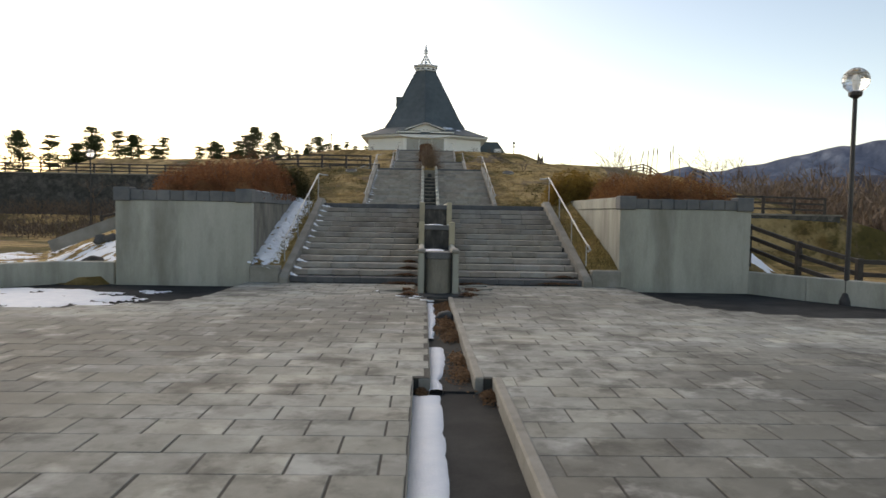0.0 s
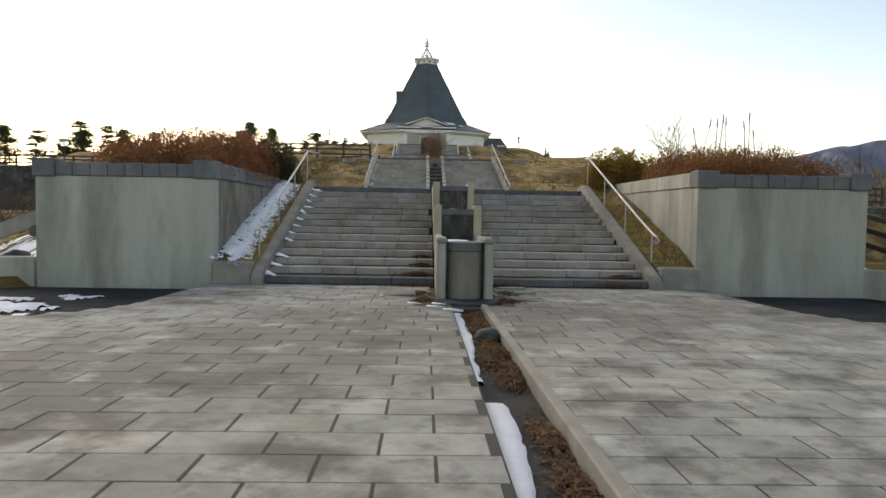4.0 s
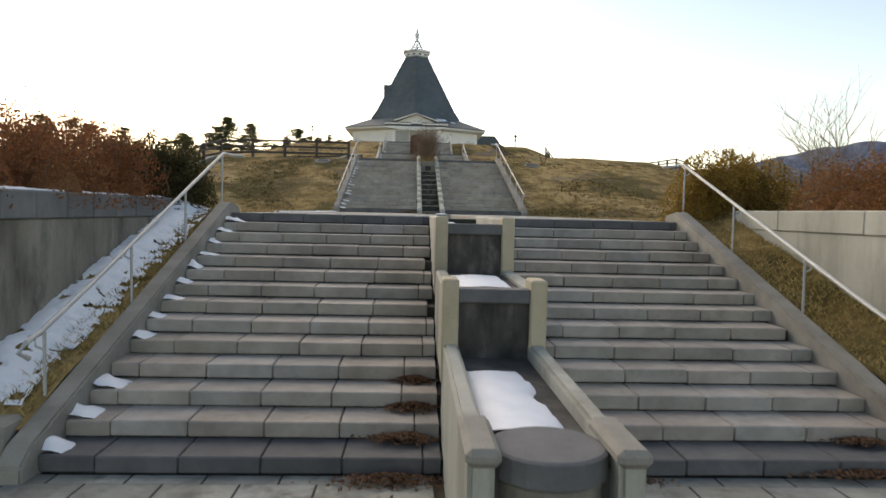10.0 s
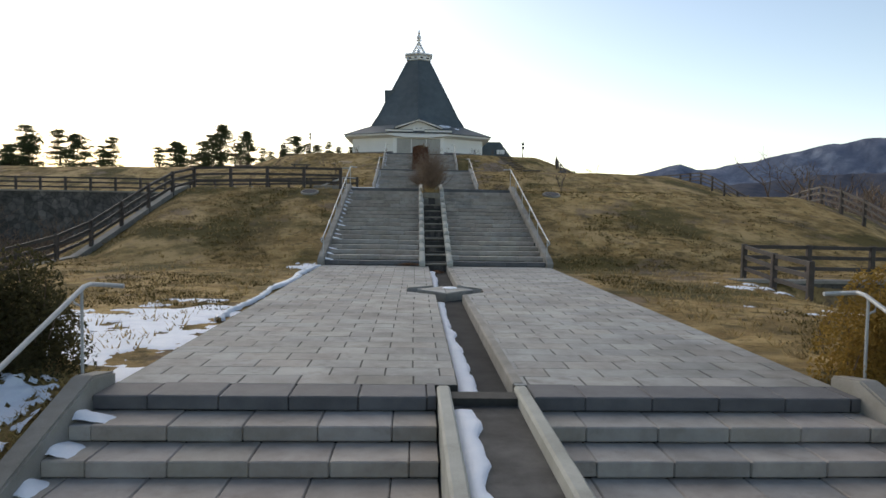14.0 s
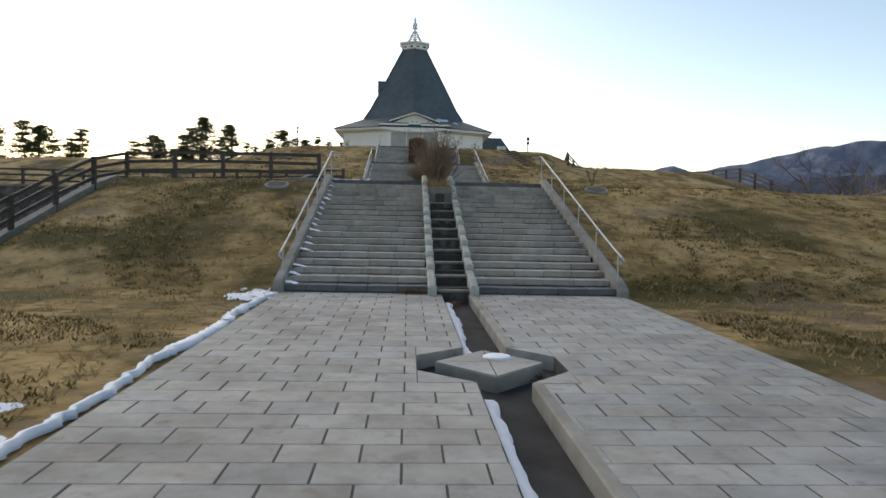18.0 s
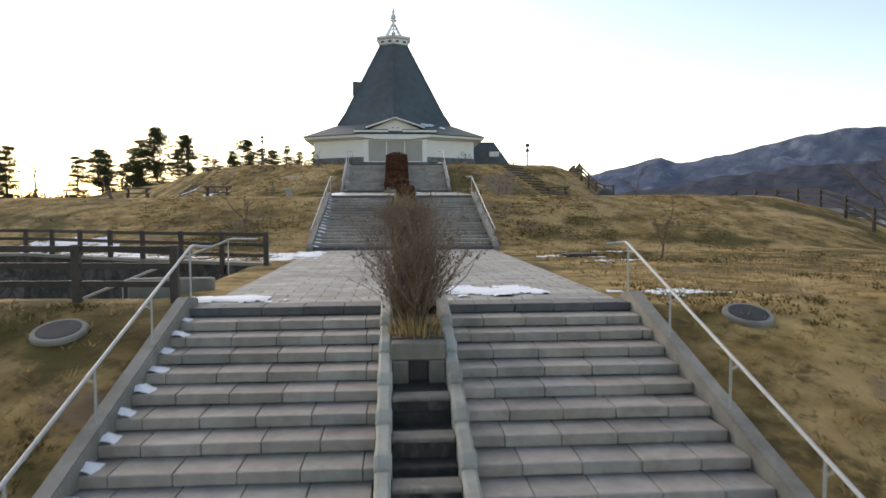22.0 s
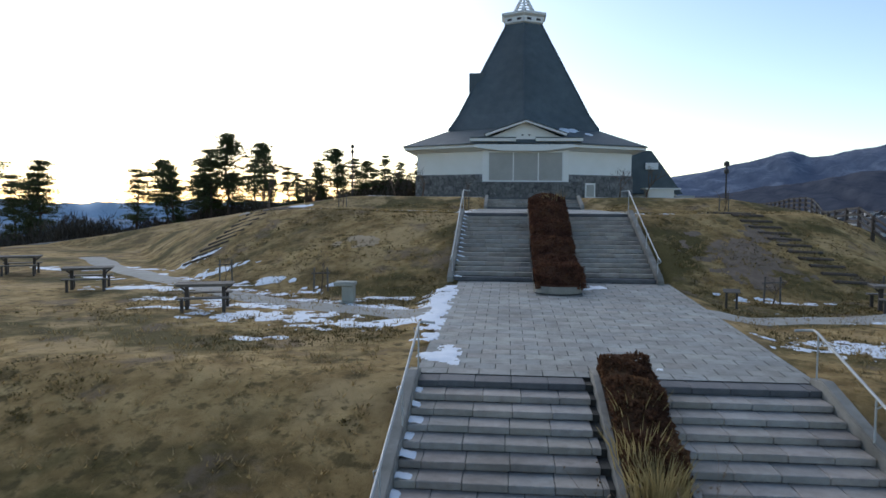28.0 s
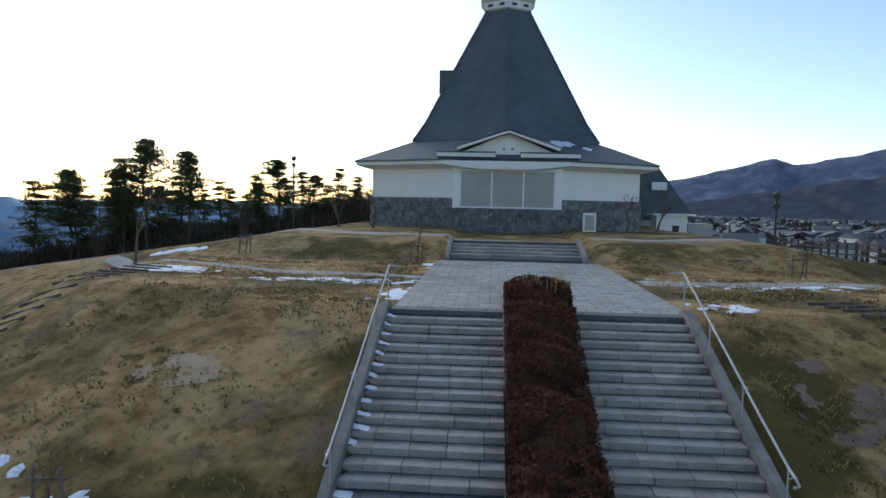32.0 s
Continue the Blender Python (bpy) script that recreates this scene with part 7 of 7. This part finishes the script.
# ---- bare woods east of the hill ----
t1, t2, t3 = (bare_tree("bare_tree", "tall leafless tree in the winter wood", 30, 40, 9, 301, "twig", 0.0, 0.14), bare_tree("bare_tree", "tall leafless tree in the winter wood", 34, 44, 8, 302, "twig", 0.05, 0.12), bare_tree("bare_tree", "tall leafless tree in the winter wood", 38, 40, 7, 303, "twig", -0.05, 0.12))
rng = random.Random(9)
for k in range(150):
    x = rng.uniform(31, 80)
    y = rng.uniform(22, 78)
    src = (t1, t2, t3)[k % 3]
    s = rng.uniform(0.7, 1.1)
    o = copy_thing(src, pose(x, y, gz(x, y) - 0.2, 0, 0, rng.uniform(0, 360)))
    o.scale = (s, s, s * rng.uniform(0.8, 1.0))
for k in range(26):
    x, y = rng.uniform(-34, -15), rng.uniform(34, 54)
    s = rng.uniform(0.25, 0.42)
    o = copy_thing((t1, t2, t3)[k % 3], pose(x, y, gz(x, y) - 0.1, 0, 0, rng.uniform(0, 360)))
    o.scale = (s * 1.5, s * 1.5, s)

def brush(label, regions, count, hmin, hmax, mat, seed, width=0.05):
    """A tangle of bare shoots: thin slivers that stand up and lean every way."""
    r = np.random.default_rng(seed)
    reg = np.array(regions, float)[r.integers(0, len(regions), count)]
    x, y = reg[:, 0] + (reg[:, 1] - reg[:, 0]) * r.random(count), reg[:, 2] + (reg[:, 3] - reg[:, 2]) * r.random(count)
    top = hmin + (hmax - hmin) * np.clip(0.5 + 0.35 * np.sin(x * 0.31 + seed) * np.sin(y * 0.27) + 0.35 * np.sin(x * 0.83 + y * 0.5) * np.sin(y * 0.71 - x * 0.2), 0, 1)
    z = ground_z(x, y) + top * r.random(count) ** 1.3 * 0.75
    l = r.uniform(0.3, 0.9, count) * np.maximum(0.6, top * 0.35)
    a = r.uniform(0, 3.14, count)
    wx, wy = np.cos(a) * width, np.sin(a) * width
    dx, dy = r.normal(0, 0.45, count) * l, r.normal(0, 0.45, count) * l
    v = np.stack([np.stack([x - wx, y - wy, z], -1), np.stack([x + wx, y + wy, z], -1), np.stack([x + dx, y + dy, z + l], -1)], 1).reshape(-1, 3)
    f = np.arange(count * 3).reshape(-1, 3)
    return tagged(from_arrays("underwood", v, f, mat), label, "underwood", kind="stuff")


brush("brown leafless underwood on the eastern slope", [(26, 60, 28, 62), (34, 80, 45, 80), (32, 80, 20, 60)], 80000, 1.6, 5.0, "twig_warm", 71, 0.06)
brush("dark undergrowth below the pines", [(-50, -12, 127, 138), (-75, -38, 107, 120)], 70000, 0.8, 3.4, "woods", 72, 0.06)
brush("leafless thicket below the fence", [(-34, -15, 36, 56)], 9000, 0.4, 1.6, "twig", 73, 0.025)

# ---- the town below ----
def house(x, y, w, d, h, rz, roof_h):
    root = thing("house", "distant house with pale walls and dark roof", "house", "houses of the town", at=(x, y, gz(x, y)), rz=rz)
    part("wall", boxes((-w / 2, w / 2, -d / 2, d / 2, -1, h)), "white", root)
    bm = bmesh.new()
    q = [(-w / 2 - 0.5, h), (w / 2 + 0.5, h), (0, h + roof_h)]
    va, vb = [bm.verts.new((a, -d / 2 - 0.5, z)) for a, z in q], [bm.verts.new((a, d / 2 + 0.5, z)) for a, z in q]
    for i in range(3):
        j = (i + 1) % 3
        bm.faces.new((va[i], va[j], vb[j], vb[i]))
    bm.faces.new(va)
    bm.faces.new(vb[::-1])
    bmesh.ops.recalc_face_normals(bm, faces=bm.faces)
    part("roof", bm, "tileroof", root)
    for s in (-0.25, 0.25):
        part("window", boxes((s * w - 0.6, s * w + 0.6, -d / 2 - 0.03, -d / 2, h * 0.35, h * 0.7)), "dark_metal", root)
    return root


rng = random.Random(21)
for k in range(230):
    a, d = radians(rng.uniform(11, 40)), 250 + 800 * rng.random() ** 1.5
    house(d * math.sin(a), d * math.cos(a), rng.uniform(7, 13), rng.uniform(7, 10), rng.uniform(3, 6), rng.choice((0, 90)) + rng.uniform(-20, 20), rng.uniform(1.2, 2.6))
# distant woods: uneven clumps of dark tree tops
v, f = [], []
for k in range(3600):
    a, d = radians(rng.uniform(8, 62)), rng.uniform(260, 1100)
    x, y = d * math.sin(a), d * math.cos(a)
    if noise.noise(Vector((x * 0.01, y * 0.01, 3))) < 0.0:
        continue
    h, w = rng.uniform(3, 7), rng.uniform(1.5, 3)
    z = gz(x, y)
    for q in range(12):
        c = Vector((x + rng.gauss(0, w), y + rng.gauss(0, w), z + h * rng.uniform(0.05, 0.85)))
        n = len(v)
        s = h * 0.28
        v += [tuple(c + Vector((rng.gauss(0, s), rng.gauss(0, s), rng.gauss(0, s)))) for _ in range(3)]
        f.append((n, n + 1, n + 2))
tagged(from_arrays("distant_woods", v, f, "woods"), "dark bare woods between the houses of the valley", "woods", kind="stuff")

# ---- tufts in the lawn ----
rng = random.Random(404)
for label, mat, count, hmin, hmax, lo in (("dry straw tufts in the lawn", "straw", 9000, 0.03, 0.10, -9.0), ("dark olive tufts in the lawn", "tuft", 14000, 0.02, 0.055, 0.05)):
    spots = []
    while len(spots) < count:
        x, y = rng.uniform(-16, 15), rng.uniform(20.5, 98)
        side = abs(x)
        if side < 4.0 or (x < -4 and 44.5 < y < 53.5) or side > 5 + 11 * rng.random() or noise.noise(Vector((x * 0.35, y * 0.35, 7))) < lo:
            continue
        spots.append((x, y))
    zs = ground_z(np.array([p[0] for p in spots]), np.array([p[1] for p in spots]))
    v, f = [], []
    for (x, y), z in zip(spots, zs):
        z = float(z)
        for q in range(5):
            a, h, r = rng.uniform(0, 6.283), rng.uniform(hmin, hmax) * 1.2, rng.uniform(0.0, 0.14)
            bx, by = x + r * math.cos(a), y + r * math.sin(a)
            dx, dy, w = math.cos(a) * h * 1.1, math.sin(a) * h * 1.1, 0.018
            n = len(v)
            v += [(bx - w * math.sin(a), by + w * math.cos(a), z - 0.01), (bx + w * math.sin(a), by - w * math.cos(a), z - 0.01), (bx + dx, by + dy, z + h)]
            f.append((n, n + 1, n + 2))
    tagged(from_arrays("lawn_tufts", v, f, mat), label, "grass", kind="stuff")

# ---- dry grass on the banks beside the first flight ----
for sx, count in ((-1, 1500), (1, 3200)):
    rng = random.Random(610 + sx)
    v, f = [], []
    for _ in range(count):
        x, y = rng.uniform(3.68, 4.02 if sx < 0 else 4.42), rng.uniform(14.15, 20.5)
        z = float(np.interp(y, [14.1, 14.3, 19.9, 20.4], [0.17, 0.23, 1.86, 1.86])) + bump_noise(x * 9, y * 7) * 0.03 + (0.1 * min(1.0, max(0.0, y - 14.2) * 1.5) * min(1.0, max(0.0, (x - 4.05) / 0.2)))
        a, h = rng.uniform(0, 6.283), rng.uniform(0.03, 0.10)
        dx, dy, w = math.cos(a) * h * 0.9, math.sin(a) * h * 0.9 - 0.02, 0.010
        n = len(v)
        v += [(sx * x - w, y, z - 0.01), (sx * x + w, y, z - 0.01), (sx * x + dx, y + dy, z + h * 0.8)]
        f.append((n, n + 1, n + 2))
    tagged(from_arrays("bank_grass", v, f, "straw"), "matted dry grass on the bank beside the steps", "grass", kind="stuff")
